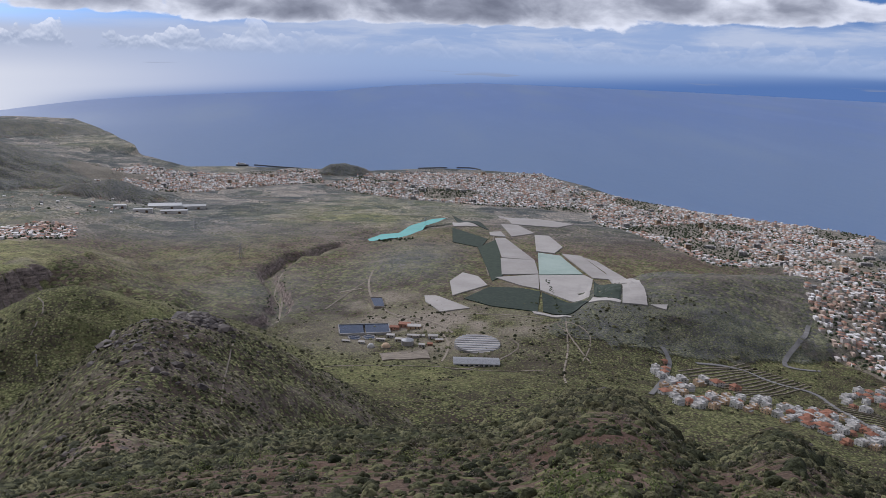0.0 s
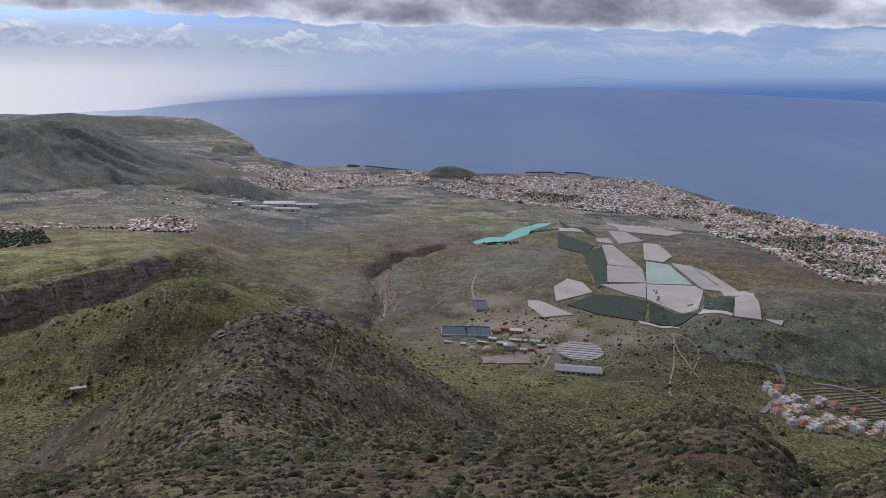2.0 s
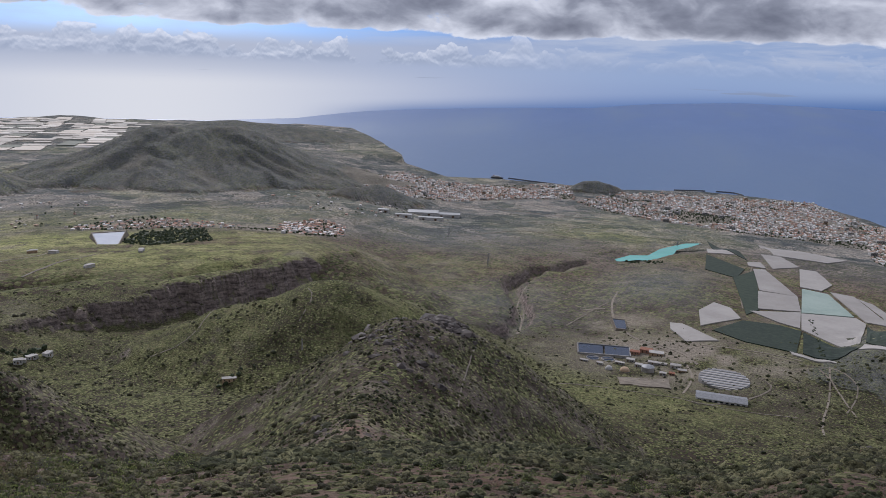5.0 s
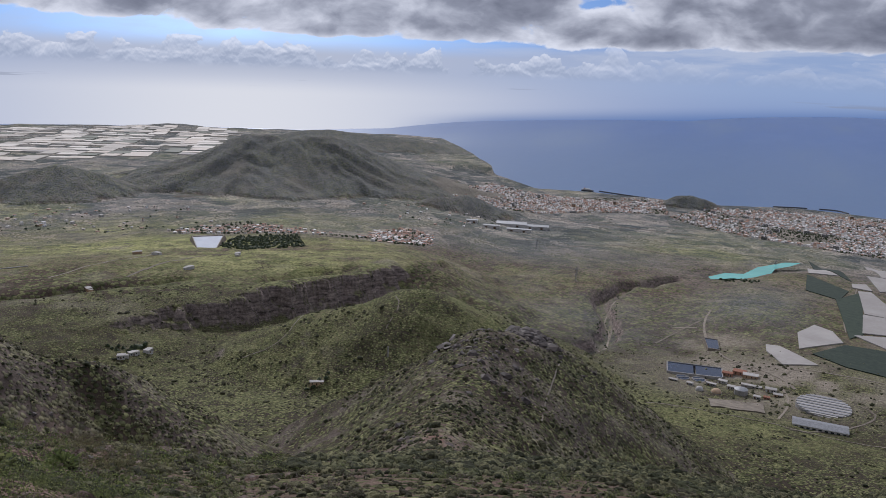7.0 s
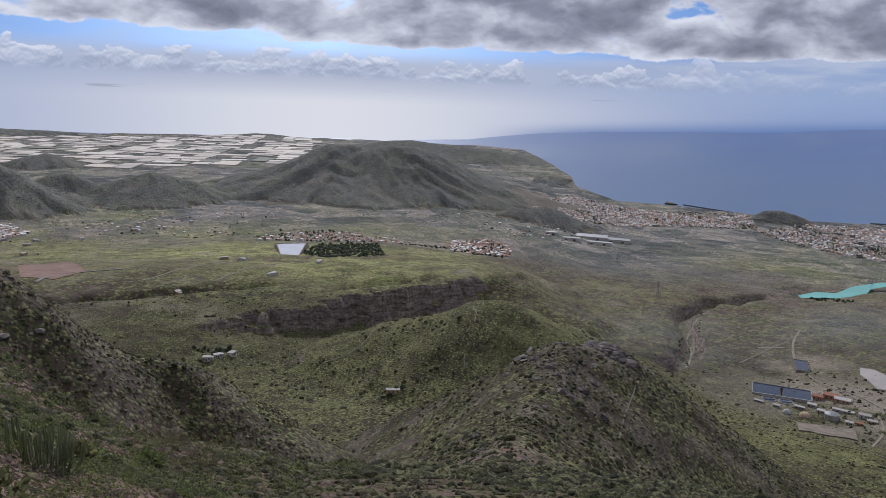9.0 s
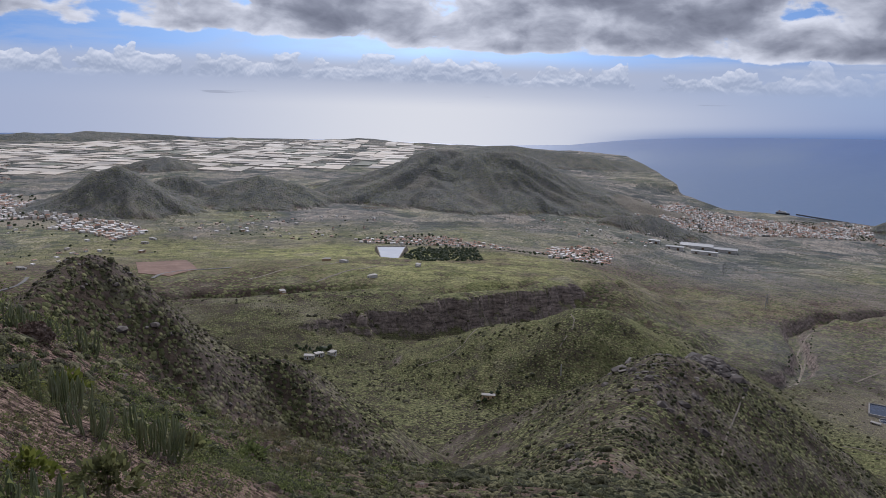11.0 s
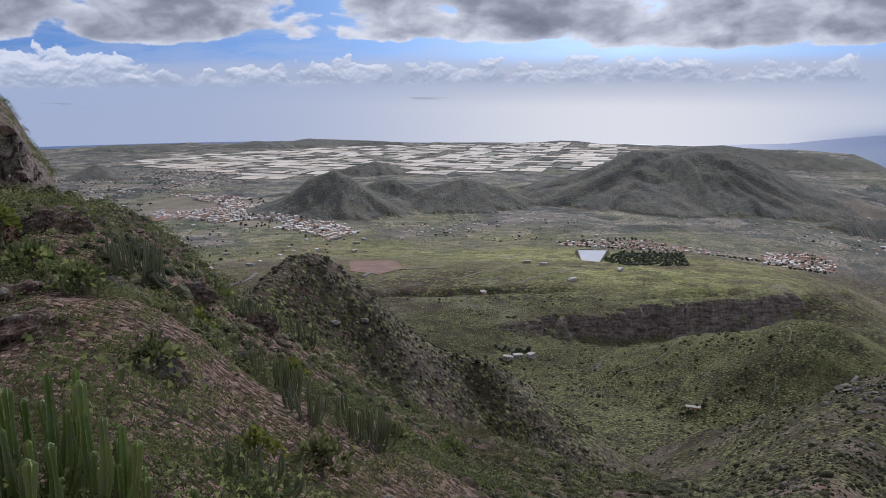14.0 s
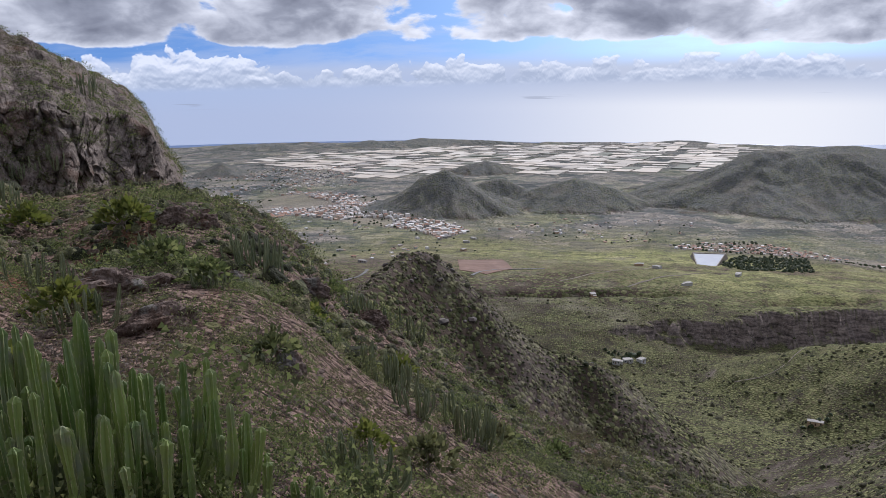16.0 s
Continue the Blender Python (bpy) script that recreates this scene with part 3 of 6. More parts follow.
# districts: outline, spacing, turn, seed, house size, height, label, share of clay roofs, gaps, clumping, trees
TOWNS = (
    (tuple(spot(b, r) for b, r in ((9.8, 1140), (12.7, 1096), (18.6, 1028), (24, 996), (29, 975), (29, 866), (24, 890), (18.6, 931), (12.7, 1010))), 4.0, 16, 214, 2.5, 1.6, "white hotels and villas along the shore road", 0.3, 0.2, 60),
    (((-469.9, 955.7), (-473.1, 1179.9), (-378.5, 1148.5), (-205, 1248.7), (-168.3, 1096.6), (-235.1, 1058.7), (-339.7, 944.8), (-416.2, 949.2),), 3.9, 63, 201, 2.5, 1.7, "crowded pale houses and flats of the harbour town", 0.3, 0.15, 60),
    (((-165.2, 1076.8), (-120.4, 1208.8), (-79.4, 1245.8), (158.2, 1290.7), (195.6, 1123.1), (172.8, 904.7), (42.5, 928.5), (-106.8, 1002.9),), 4.2, 38, 202, 2.6, 1.8, "pale resort houses and low flats by the sea", 0.22, 0.30, 70),
    (((195.6, 1123.1), (222.7, 983.7), (296.7, 880.8), (363, 810.6), (292.2, 644.8), (201.6, 587), (184.8, 638.1), (159.3, 829.8),), 3.9, 20, 203, 2.4, 1.4, "dense white and ochre holiday houses along the coast", 0.35, 0.22, 60),
    (((363, 810.6), (417.7, 756.7), (386.9, 671.7), (269.6, 458.5), (252.4, 487.6), (268.6, 610.9),), 3.9, 14, 204, 2.5, 1.5, "dense white and ochre holiday houses along the coast", 0.35, 0.25, 55),
    (((227.7, 483.3), (252.4, 487.6), (269.6, 458.5), (214.4, 354.6), (203.8, 382.7), (208, 422.1),), 3.5, 8, 205, 2.3, 1.4, "white and terracotta terraced houses on the slope", 0.45, 0.22, 40),
    (((-361, 627.7), (-332.7, 654.3), (-307, 645), (-285.3, 593.3), (-298.4, 560.3), (-315.8, 547.4),), 4.0, 10, 206, 2.6, 1.3, "low pinkish houses of a village on the plain", 0.5, 0.2, 40),
    (((-504.2, 510.7), (-477.4, 592.9), (-381.9, 588.5), (-314.9, 644.8), (-287.2, 605.8), (-299.1, 543.8), (-388.1, 561.6), (-477.6, 505.2),), 4.2, 25, 207, 2.6, 1.3, "low pinkish houses of a village on the plain", 0.5, 0.3, 45),
    (((-1045.7, 268.5), (-1134.7, 385.5), (-1002.6, 463.1), (-867.8, 377.8), (-744.1, 424.3), (-678.8, 416.8), (-643.4, 360.3), (-709.1, 370.8),), 4.4, -15, 208, 3.3, 1.9, "crowded white and pink houses of an inland town", 0.14, 0.12, 90, 0.2),
    (((-916.2, 254), (-957.4, 331.3), (-922.3, 322.5), (-877.9, 249.6),), 5.0, -10, 209, 4.0, 1.6, "terracotta terraced houses of an inland town", 0.9, 0.1, 90, 0),
    (((-540, 470), (-470, 560), (-600, 640), (-720, 520), (-680, 420)), 12, 5, 210, 2.4, 1.2, "scattered white farmhouses among green fields", 0.3, 0.5, 60, 0.25),
    (((-1000, 150), (-760, 200), (-560, 240), (-520, 330), (-640, 380), (-900, 330)), 14, 5, 211, 2.8, 1.3, "scattered white farmhouses below the town", 0.3, 0.6, 60, 0.25),
    (((-1500, 160), (-1150, 200), (-1150, 500), (-1500, 640)), 11, 5, 212, 3.6, 1.6, "far scattered houses and sheds on the plain", 0.3, 0.5, 120, 0.25),
    (((-470, 700), (-330, 700), (-290, 860), (-430, 900)), 13, 5, 213, 2.6, 1.2, "scattered sheds and houses near the dark cone", 0.3, 0.6, 60, 0.25),
)


def inside(poly, x, y):
    hit = np.zeros(np.shape(x), bool)
    for (ax, ay), (bx, by) in zip(poly, poly[1:] + poly[:1]):
        cross = (ay > y) != (by > y)
        hit ^= cross & (x < (bx - ax) * (y - ay) / (by - ay + 1e-9) + ax)
    return hit


def land_cover(x, y, z, which):
    """Red: green or yellow fields, also set where patches of sun are painted; green: bare trodden earth; blue: rock
    faces.
    """
    r, b = np.hypot(x, y), np.degrees(np.arctan2(x, y))
    n1, n2 = fbm(x, y, 90, 4, 61), fbm(x, y, 24, 4, 62)
    grass = 0.02 + 0.26 * n1 - 0.25 * smooth(60, 20, r) * smooth(-45, -60, b) - 0.10 * smooth(-52, -40, b) * smooth(145, 110, r)
    # terraces, valley and green ridge: grass plus sun patches painted as brighter field
    grass += 1.0 * np.exp(-((b + 37) / 11) ** 2) * smooth(440, 490, r) * smooth(690, 580, r) * smooth(-0.9, 0.2, n2)
    grass += 0.48 * np.exp(-((b + 46) / 15) ** 2) * smooth(560, 620, r) * smooth(900, 760, r)
    grass += 0.75 * np.exp(-((b + 2) / 9) ** 2 - ((r - 318) / 34) ** 2)
    grass += 0.35 * np.exp(-((b + 8) / 7) ** 2 - ((r - 800) / 110) ** 2)
    grass += 0.22 * smooth(-33, -42, b) * smooth(560, 640, r) * smooth(1350, 1150, r) * smooth(-0.5, 0.3, n1)
    grass += np.where(which == len(HILLS) + 1, 0.40, 0) + 0.08 * np.exp(-((b + 35) / 9) ** 2 - ((r - 300) / 70) ** 2)
    grass -= np.where((which > 0) & (which <= len(HILLS)), 0.45, 0)
    grass -= np.where(np.isin(which, (len(HILLS) + 3, len(HILLS) + 4, len(HILLS) + 6, len(HILLS) + 7)), 0.35, 0)
    bare = 0.5 * np.clip(n2 - 0.35, 0, 1) * smooth(300, 420, r)
    built = np.zeros(r.shape, bool)
    for poly, gap, *_ in TOWNS:
        if gap < 6:
            built |= inside(list(poly), x, y)
    bare += np.where(built, 0.55, 0.0)
    bare += 1.2 * np.exp(-((b + 0.5) / 8) ** 2 - ((r - 392) / 36) ** 2) * smooth(-0.8, 0.1, n2)
    bare += 0.8 * np.exp(-((b + 6) / 3) ** 2 - ((r - 455) / 24) ** 2) * smooth(-0.4, 0.4, n2)
    bare += 0.6 * np.exp(-((b - 8) / 5) ** 2 - ((r - 395) / 14) ** 2) * smooth(-0.2, 0.5, n2)
    grass *= np.where(which == -1, 0.15, 1.0)
    return np.clip(grass, 0, 1), np.clip(bare, 0, 1), np.zeros_like(r)


def build_land():
    fine = np.arange(-95, 34.001, 0.215)
    rest = np.linspace(34, 265, 70)[1:-1]
    bs = np.radians(np.concatenate((fine, rest)))
    rs = np.concatenate(([0.03, 0.6], np.geomspace(1.5, 40, 110)[:-1], np.geomspace(40, 375, 210)[:-1], np.geomspace(375, 520, 100)[:-1], np.geomspace(520, 2750, 230)))
    B, R = np.meshgrid(bs, rs)
    outer = coast((np.degrees(B) + 180) % 360 - 180) * 1.025 + 12
    R = np.where(R > 520, 520 * (outer / 520) ** (np.log(np.maximum(R, 520) / 520) / np.log(2750 / 520)), R)
    x, y = R * np.sin(B), R * np.cos(B)
    z, which = terrain(x, y, True)
    nr, nb = x.shape
    gz = np.hypot(np.gradient(z, axis=0) / np.gradient(R, axis=0), np.gradient(z, axis=1) / (R * np.gradient(B, axis=1) + 1e-6))
    grass, bare, rock = land_cover(x, y, z, which)
    rock = smooth(0.75, 1.15, gz + 0.25 * fbm(x, y, 9, 4, 66)) * smooth(260, 330, R) * smooth(720, 620, R)
    crown = np.isin(which, [len(HILLS) + k for k in (3, 4, 5)])
    rock = np.maximum(rock, np.where(crown, 0.34, 0.0) * smooth(-0.15, 0.35, fbm(x, y, 11, 4, 64)))
    rock = np.maximum(rock, 0.9 * np.exp(-((np.degrees(B) + 17.9) / 1.3) ** 2 - ((R - 210) / 14) ** 2))
    grass = grass * (1 - rock)
    i = np.arange(nr * nb).reshape(nr, nb)
    a, c = i[:-1, :], i[1:, :]
    quads = np.stack((a, c, np.roll(c, -1, 1), np.roll(a, -1, 1)), -1).reshape(-1, 4)[:, ::-1]
    verts = np.stack((x, y, z), -1).reshape(-1, 3)
    color = np.stack((grass, bare, rock, np.ones_like(rock)), -1).reshape(-1, 4)
    # the haze-paled colours come in with distance and on the far hills
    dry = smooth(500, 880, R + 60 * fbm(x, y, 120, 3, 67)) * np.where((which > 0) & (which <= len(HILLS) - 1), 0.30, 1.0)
    b = np.degrees(B)
    hill = np.isin(which, [k + 1 for k in range(len(HILLS))])
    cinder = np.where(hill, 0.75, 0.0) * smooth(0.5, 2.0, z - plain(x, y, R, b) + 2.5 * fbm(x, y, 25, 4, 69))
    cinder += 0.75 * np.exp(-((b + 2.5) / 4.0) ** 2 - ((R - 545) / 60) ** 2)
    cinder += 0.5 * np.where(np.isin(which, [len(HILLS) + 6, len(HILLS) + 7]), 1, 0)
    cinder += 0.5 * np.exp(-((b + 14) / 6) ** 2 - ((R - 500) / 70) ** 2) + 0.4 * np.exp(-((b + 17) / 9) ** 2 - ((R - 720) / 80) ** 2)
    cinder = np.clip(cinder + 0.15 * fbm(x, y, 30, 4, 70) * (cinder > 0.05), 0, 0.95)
    ob = mesh_object("ground", verts, quads, GROUND)
    red = np.zeros_like(R)
    for rb, rr, wide, deep in ((-83.6, 17, 2.2, 2.6), (-84.5, 45, 3.0, 5), (-24.2, 104, 1.3, 4), (-90, 12, 1.5, 1.5), (-76.5, 9.5, 1.2, 1.0), (20, 75, 4, 8), (13, 60, 3, 8), (-45.5, 112, 2, 6), (-50, 120, 2, 6)):
        red += 1.3 * np.exp(-((b - rb) / wide) ** 2 - ((R - rr) / deep) ** 2)
    red = np.clip(red * (0.7 + fbm(x, y, 3, 4, 72)), 0, 0.9)
    stony = smooth(-40, -54, b) * smooth(95, 62, R) + np.where(np.isin(which, [len(HILLS) + k for k in (3, 4, 5)]), 0.22, 0.0) * smooth(-0.6, 0.3, fbm(x, y, 20, 3, 74))
    stony += 0.7 * smooth(4, 9, b) * smooth(130, 118, R) * smooth(70, 85, R) * smooth(-0.4, 0.3, fbm(x, y, 12, 3, 76))
    ob.data.attributes.new("stony", "FLOAT", "POINT").data.foreach_set("value", np.clip(stony, 0, 1).astype(np.float32).ravel())
    ob.data.attributes.new("red", "FLOAT", "POINT").data.foreach_set("value", red.astype(np.float32).ravel())
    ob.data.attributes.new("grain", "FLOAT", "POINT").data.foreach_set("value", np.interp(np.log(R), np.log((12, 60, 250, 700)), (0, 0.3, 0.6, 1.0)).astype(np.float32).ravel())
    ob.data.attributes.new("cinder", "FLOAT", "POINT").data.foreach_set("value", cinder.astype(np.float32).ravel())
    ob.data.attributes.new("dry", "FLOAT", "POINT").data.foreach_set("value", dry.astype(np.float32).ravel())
    layer = ob.data.color_attributes.new("cover", "FLOAT_COLOR", "POINT")
    layer.data.foreach_set("color", color.astype(np.float32).ravel())
    tagged(ob, "dry volcanic hills and coastal plain with scrub, fields and bare soil", "ground", kind="structure")


def build_sea():
    bs = np.radians(np.arange(0, 360, 1.0))
    b = (np.degrees(bs) + 180) % 360 - 180
    # drawn in to the south, where the backdrop's painted hazy sea takes over
    outer = np.interp(b, (-180, -80, -62, -54, -44, -35, -29, -24, -19, -8, -4, 2, 180), (2750, 2580, 2480, 2350, 2330, 2280, 2420, 2800, 3050, 3580, 4200, 4900, 4900))
    k = np.linspace(0, 1, 42)[:, None]
    R = 500 * (outer[None] / 500) ** k
    B = np.broadcast_to(bs, R.shape)
    v = np.stack((R * np.sin(B), R * np.cos(B), 0 * R), -1).reshape(-1, 3)
    i = np.arange(B.size).reshape(B.shape)
    q = np.stack((i[:-1], i[1:], np.roll(i[1:], -1, 1), np.roll(i[:-1], -1, 1)), -1).reshape(-1, 4)[:, ::-1]
    ob = mesh_object("water", v, q, SEA)
    tagged(ob, "blue-grey open sea with a silver sun glint", "sea", kind="structure")


build_land()
build_sea()


# ---- the rock face on the near slope ----
def rock_material():
    m, n = material("basalt")
    big, mid, fine = n.noise(n.pos, 0.25, 5, 0.6), n.noise(n.pos, 1.3, 6, 0.65), n.noise(n.pos, 7.0, 4, 0.6)
    col = n.ramp(n.math("ADD", n.math("MULTIPLY", mid, 0.65), n.math("MULTIPLY", fine, 0.35)), ((0.34, (0.034, 0.027, 0.023)), (0.46, (0.145, 0.115, 0.097)), (0.59, (0.285, 0.235, 0.200)), (0.76, (0.42, 0.36, 0.315))))
    col = n.mix(n.math("MULTIPLY", n.step(0.55, 0.72, big), 0.55), col, (0.15, 0.075, 0.04, 1))
    col = n.mix(n.math("MULTIPLY", n.step(0.54, 0.66, n.noise(n.pos, 0.6, 5, 0.6)), n.step(0.45, 0.6, fine)), col, (0.05, 0.06, 0.025, 1))
    finish(n, col, 0.95, n.math("ADD", mid, n.math("MULTIPLY", fine, 0.3)), 0.8, 0.35, spec=0.15)
    return m


ROCK = rock_material()


def cells(x, y, size, seed):
    """Irregular blocks about 'size' metres wide: distance to the block's middle and a value for each block."""
    x, y = x / size, y / size
    i, j = np.floor(x).astype(np.int64), np.floor(y).astype(np.int64)
    best, value = np.full(x.shape, 9.0), np.zeros(x.shape)
    for a in (-1, 0, 1):
        for b in (-1, 0, 1):
            px, py = i + a + hash01(i + a, j + b, seed), j + b + hash01(i + a, j + b, seed + 1)
            d = np.hypot(px - x, py - y)
            value = np.where(d < best, hash01(i + a, j + b, seed + 2), value)
            best = np.minimum(best, d)
    return best, value


CLIFF_B = (-112, -100, -92, -88.6, -84.4, -81.8, -80.6, -79.5, -78.7)
CLIFF_Z = (212, 210, 206.5, 204.4, 201.3, 199.2, 197.0, 193.2, 191.0)


def cliff_height(b):
    return np.interp(b, CLIFF_B, CLIFF_Z)


def build_cliff():
    bs, ss = np.concatenate((np.linspace(-112, -94, 90)[:-1], np.linspace(-94, -78.7, 460))), np.linspace(0, 1, 150)
    B, S = np.meshgrid(bs, ss)
    base_r = 60 + 1.2 * np.sin(B * 0.9) + np.interp(B, (-112, -95, -80, -78.7), (-14, -4, 2, 5))
    zt = cliff_height(B)
    x0, y0 = base_r * np.sin(np.radians(B)), base_r * np.cos(np.radians(B))
    zb = terrain(x0, y0) - 1.5
    face = np.interp(B, (-112, -90, -84, -80, -78.7), (0.5, 0.52, 0.62, 0.85, 0.95))
    h = np.interp(S, (0, 0.72, 1), (0, 1, 1)) * face + (1 - face) * np.interp(S, (0, 0.72, 1), (0, 0, 1))
    back = 4.5 * np.minimum(S / 0.72, 1) ** 0.8 + 14 * np.clip((S - 0.72) / 0.28, 0, 1)
    z = zb + (zt - zb) * h
    arc = np.radians(B) * 62
    wx, wz = arc + 0.5 * fbm(arc, z, 3, 3, 78), z + 0.5 * fbm(z, arc, 3, 3, 79)
    d1, v1 = cells(wx, wz * 0.42, 1.25, 71)
    d2, v2 = cells(wx, wz * 0.66, 0.50, 74)
    d3, v3 = cells(wx, wz * 0.8, 0.24, 76)
    push = 1.25 * (v1 - 0.5) - 1.3 * d1 ** 3 + 0.60 * (v2 - 0.5) - 0.7 * d2 ** 3 + 0.16 * (v3 - 0.5) + 0.12 * fbm(arc, z, 0.5, 3, 73)
    rr = base_r + back - push * np.where(S < 0.74, 1, 0.4) + 2.2 * fbm(arc, z * 0.4, 8, 3, 75)
    z = z + 0.35 * fbm(arc, rr, 1.4, 4, 77) * smooth(0.02, 0.1, S)
    v = np.stack((rr * np.sin(np.radians(B)), rr * np.cos(np.radians(B)), z), -1).reshape(-1, 3)
    i = np.arange(B.size).reshape(B.shape)
    q = np.stack((i[:-1, :-1], i[:-1, 1:], i[1:, 1:], i[1:, :-1]), -1).reshape(-1, 4)
    ob = mesh_object("rock_cliff", v, q, ROCK, False)
    tagged(ob, "dark jointed basalt cliff with scrub growing in its cracks", "cliff", kind="structure")
    return v.reshape(*B.shape, 3)


CLIFF = build_cliff()


# ---- cacti ----
def cactus_material(name, young, old):
    m, n = material(name)
    info = n.add("ShaderNodeObjectInfo").outputs["Random"]
    ridge_at = n.add("ShaderNodeAttribute", attribute_name="rib").outputs["Fac"]
    fine = n.noise(n.pos, 30.0, 3, 0.6)
    skin = n.mix(info, young, old)
    skin = n.mix(n.step(0.45, 0.75, n.noise(n.pos, 6.0, 4, 0.6)), skin, (0.180, 0.195, 0.125, 1))
    col = n.mix(n.math("MULTIPLY", n.step(0.72, 1.0, ridge_at), n.step(0.35, 0.6, fine)), skin, (0.36, 0.35, 0.19, 1))
    finish(n, col, 0.5, fine, 0.2, 0.01, spec=0.4)
    return m


CACTUS = cactus_material("cactus_skin", (0.095, 0.150, 0.034, 1), (0.210, 0.265, 0.068, 1))
GREY_CACTUS = cactus_material("grey_cactus_skin", (0.100, 0.125, 0.058, 1), (0.200, 0.222, 0.115, 1))


def stem_mesh(seed, height, width, lean, rings=32, ribs=5, skin=None):
    """A ribbed column that leaves the ground outward and turns upright, with a rounded tip and toothed ribs."""
    rng = random.Random(seed)
    sides = ribs * 4
    verts, rib, faces = [], [], []
    twist = rng.uniform(0, 6.28)
    for k in range(rings + 1):
        u = k / rings
        swell = width * (0.78 + 0.22 * math.sin(u * 9 + seed)) * (1 if u < 0.955 else math.sqrt(max(0.03, 1 - ((u - 0.955) / 0.047) ** 2)))
        ox = lean * (1 - math.exp(-u * 4))
        tooth = 1.0 if k % 2 else 0.90
        for s in range(sides):
            a = twist + 2 * math.pi * s / sides
            c = (1, 0.64, 0.46, 0.64)[s % 4]
            rr = swell * 0.5 * (c * (tooth if s % 4 == 0 else 1))
            verts.append((ox + rr * math.cos(a), rr * math.sin(a), u * height)), rib.append(1.0 if s % 4 == 0 else 0.4 if s % 2 else 0.0)
    for k in range(rings):
        for s in range(sides):
            a, b = k * sides + s, k * sides + (s + 1) % sides
            faces.append((a, b, b + sides, a + sides))
    verts.append((lean, 0, height * 1.004)), rib.append(0.5)
    top = len(verts) - 1
    me = bpy.data.meshes.new("stem")
    me.from_pydata(verts, [], faces + [(rings * sides + s, rings * sides + (s + 1) % sides, top) for s in range(sides)])
    me.attributes.new("rib", "FLOAT", "POINT").data.foreach_set("value", rib)
    me.materials.append(skin or CACTUS)
    return me


STEMS = [stem_mesh(s, 1.0, 0.068, l) for s, l in ((1, 0.10), (2, 0.03), (3, 0.16), (4, 0.06), (5, 0.22))]
FAR_STEMS = [stem_mesh(s, 1.0, 0.068, l, 9, skin=GREY_CACTUS) for s, l in ((6, 0.14), (7, 0.05), (8, 0.22), (9, 0.09), (10, 0.28))]


def cactus(b, r, tall, spread, count, seed, thick=1.0, label="cluster of slender green columnar cacti on the stony slope", z=None):
    """A clump of upright stems that share one root; each stem is a part."""
    rng = random.Random(seed)
    x, y = spot(b, r)
    z = float(terrain(np.array([x]), np.array([y]))[0]) if z is None else z
    root = new("cactus")
    root.location = (x, y, z)
    tagged(root, label, "cactus", group="cacti on the slope")
    for k in range(count):
        a, d = rng.uniform(0, 6.28), spread * math.sqrt(rng.random())
        px, py = d * math.cos(a), d * math.sin(a)
        gz = float(terrain(np.array([x + px]), np.array([y + py]))[0]) - z if r < 40 else 0.0
        h = tall * rng.uniform(0.62, 1.0) * (1 - 0.35 * d / spread)
        ob = new("stem", (STEMS if r < 4.5 else FAR_STEMS)[rng.randrange(5)])
        ob.parent = root
        ob.matrix_basis = Matrix.Translation((px, py, gz - 0.05)) @ Euler((rng.gauss(0, 0.06), rng.gauss(0, 0.06), a + rng.gauss(0, 0.4))).to_matrix().to_4x4() @ Matrix.Diagonal((thick, thick, h + 0.05, 1))
    return root


CLUMPS = (
    # bearing, range, height, spread, stems, thickness
    (-88.6, 3.9, 1.02, 0.44, 62, 1.0), (-84.0, 3.7, 0.84, 0.38, 46, 1.0), (-79.6, 3.6, 0.62, 0.27, 16, 0.9),
    (-75.0, 3.7, 0.42, 0.28, 9, 0.8), (-71.5, 3.8, 0.36, 0.18, 6, 0.8),
    (-80.7, 14.2, 0.58, 0.34, 22, 0.9), (-74.2, 14.7, 0.88, 0.39, 34, 0.9), (-66.9, 17.8, 0.67, 0.29, 22, 1.1), (-73.7, 7.5, 0.25, 0.1, 14, 0.8), (-65.1, 10.9, 0.78, 0.31, 36, 0.8), (-59.0, 9.9, 0.7, 0.3, 36, 0.8), (-67.4, 5.2, 0.41, 0.17, 38, 0.8), (-77.8, 10.4, 0.35, 0.16, 14, 0.8), (-63.2, 9.3, 0.49, 0.17, 18, 0.8),
    (-90.2, 34, 1.5, 0.9, 22, 1.6), (-88.0, 12, 0.7, 0.4, 16, 0.8), (-85.5, 9.0, 0.5, 0.35, 16, 0.8), (-63.5, 24, 1.0, 0.6, 22, 1.2),
)
for k, (b, r, tall, spread, count, thick) in enumerate(CLUMPS):
    cactus(b, r, tall, spread, count, 100 + k, thick)
for k, (b, row, tall, spread, count) in enumerate(((-84.3, 128, 2.2, 1.5, 24), (-86.6, 56, 2.0, 1.2, 18), (-88.3, 40, 1.6, 0.8, 14))):
    col = 89 + int((b + 94) / (94 - 78.7) * 459)
    p = CLIFF[row, col]
    cactus(math.degrees(math.atan2(p[0], p[1])), math.hypot(p[0], p[1]) - 0.4, tall, spread, count, 140 + k, 1.8, "pale clump of columnar cacti clinging to the cliff", float(p[2]) - 0.5)


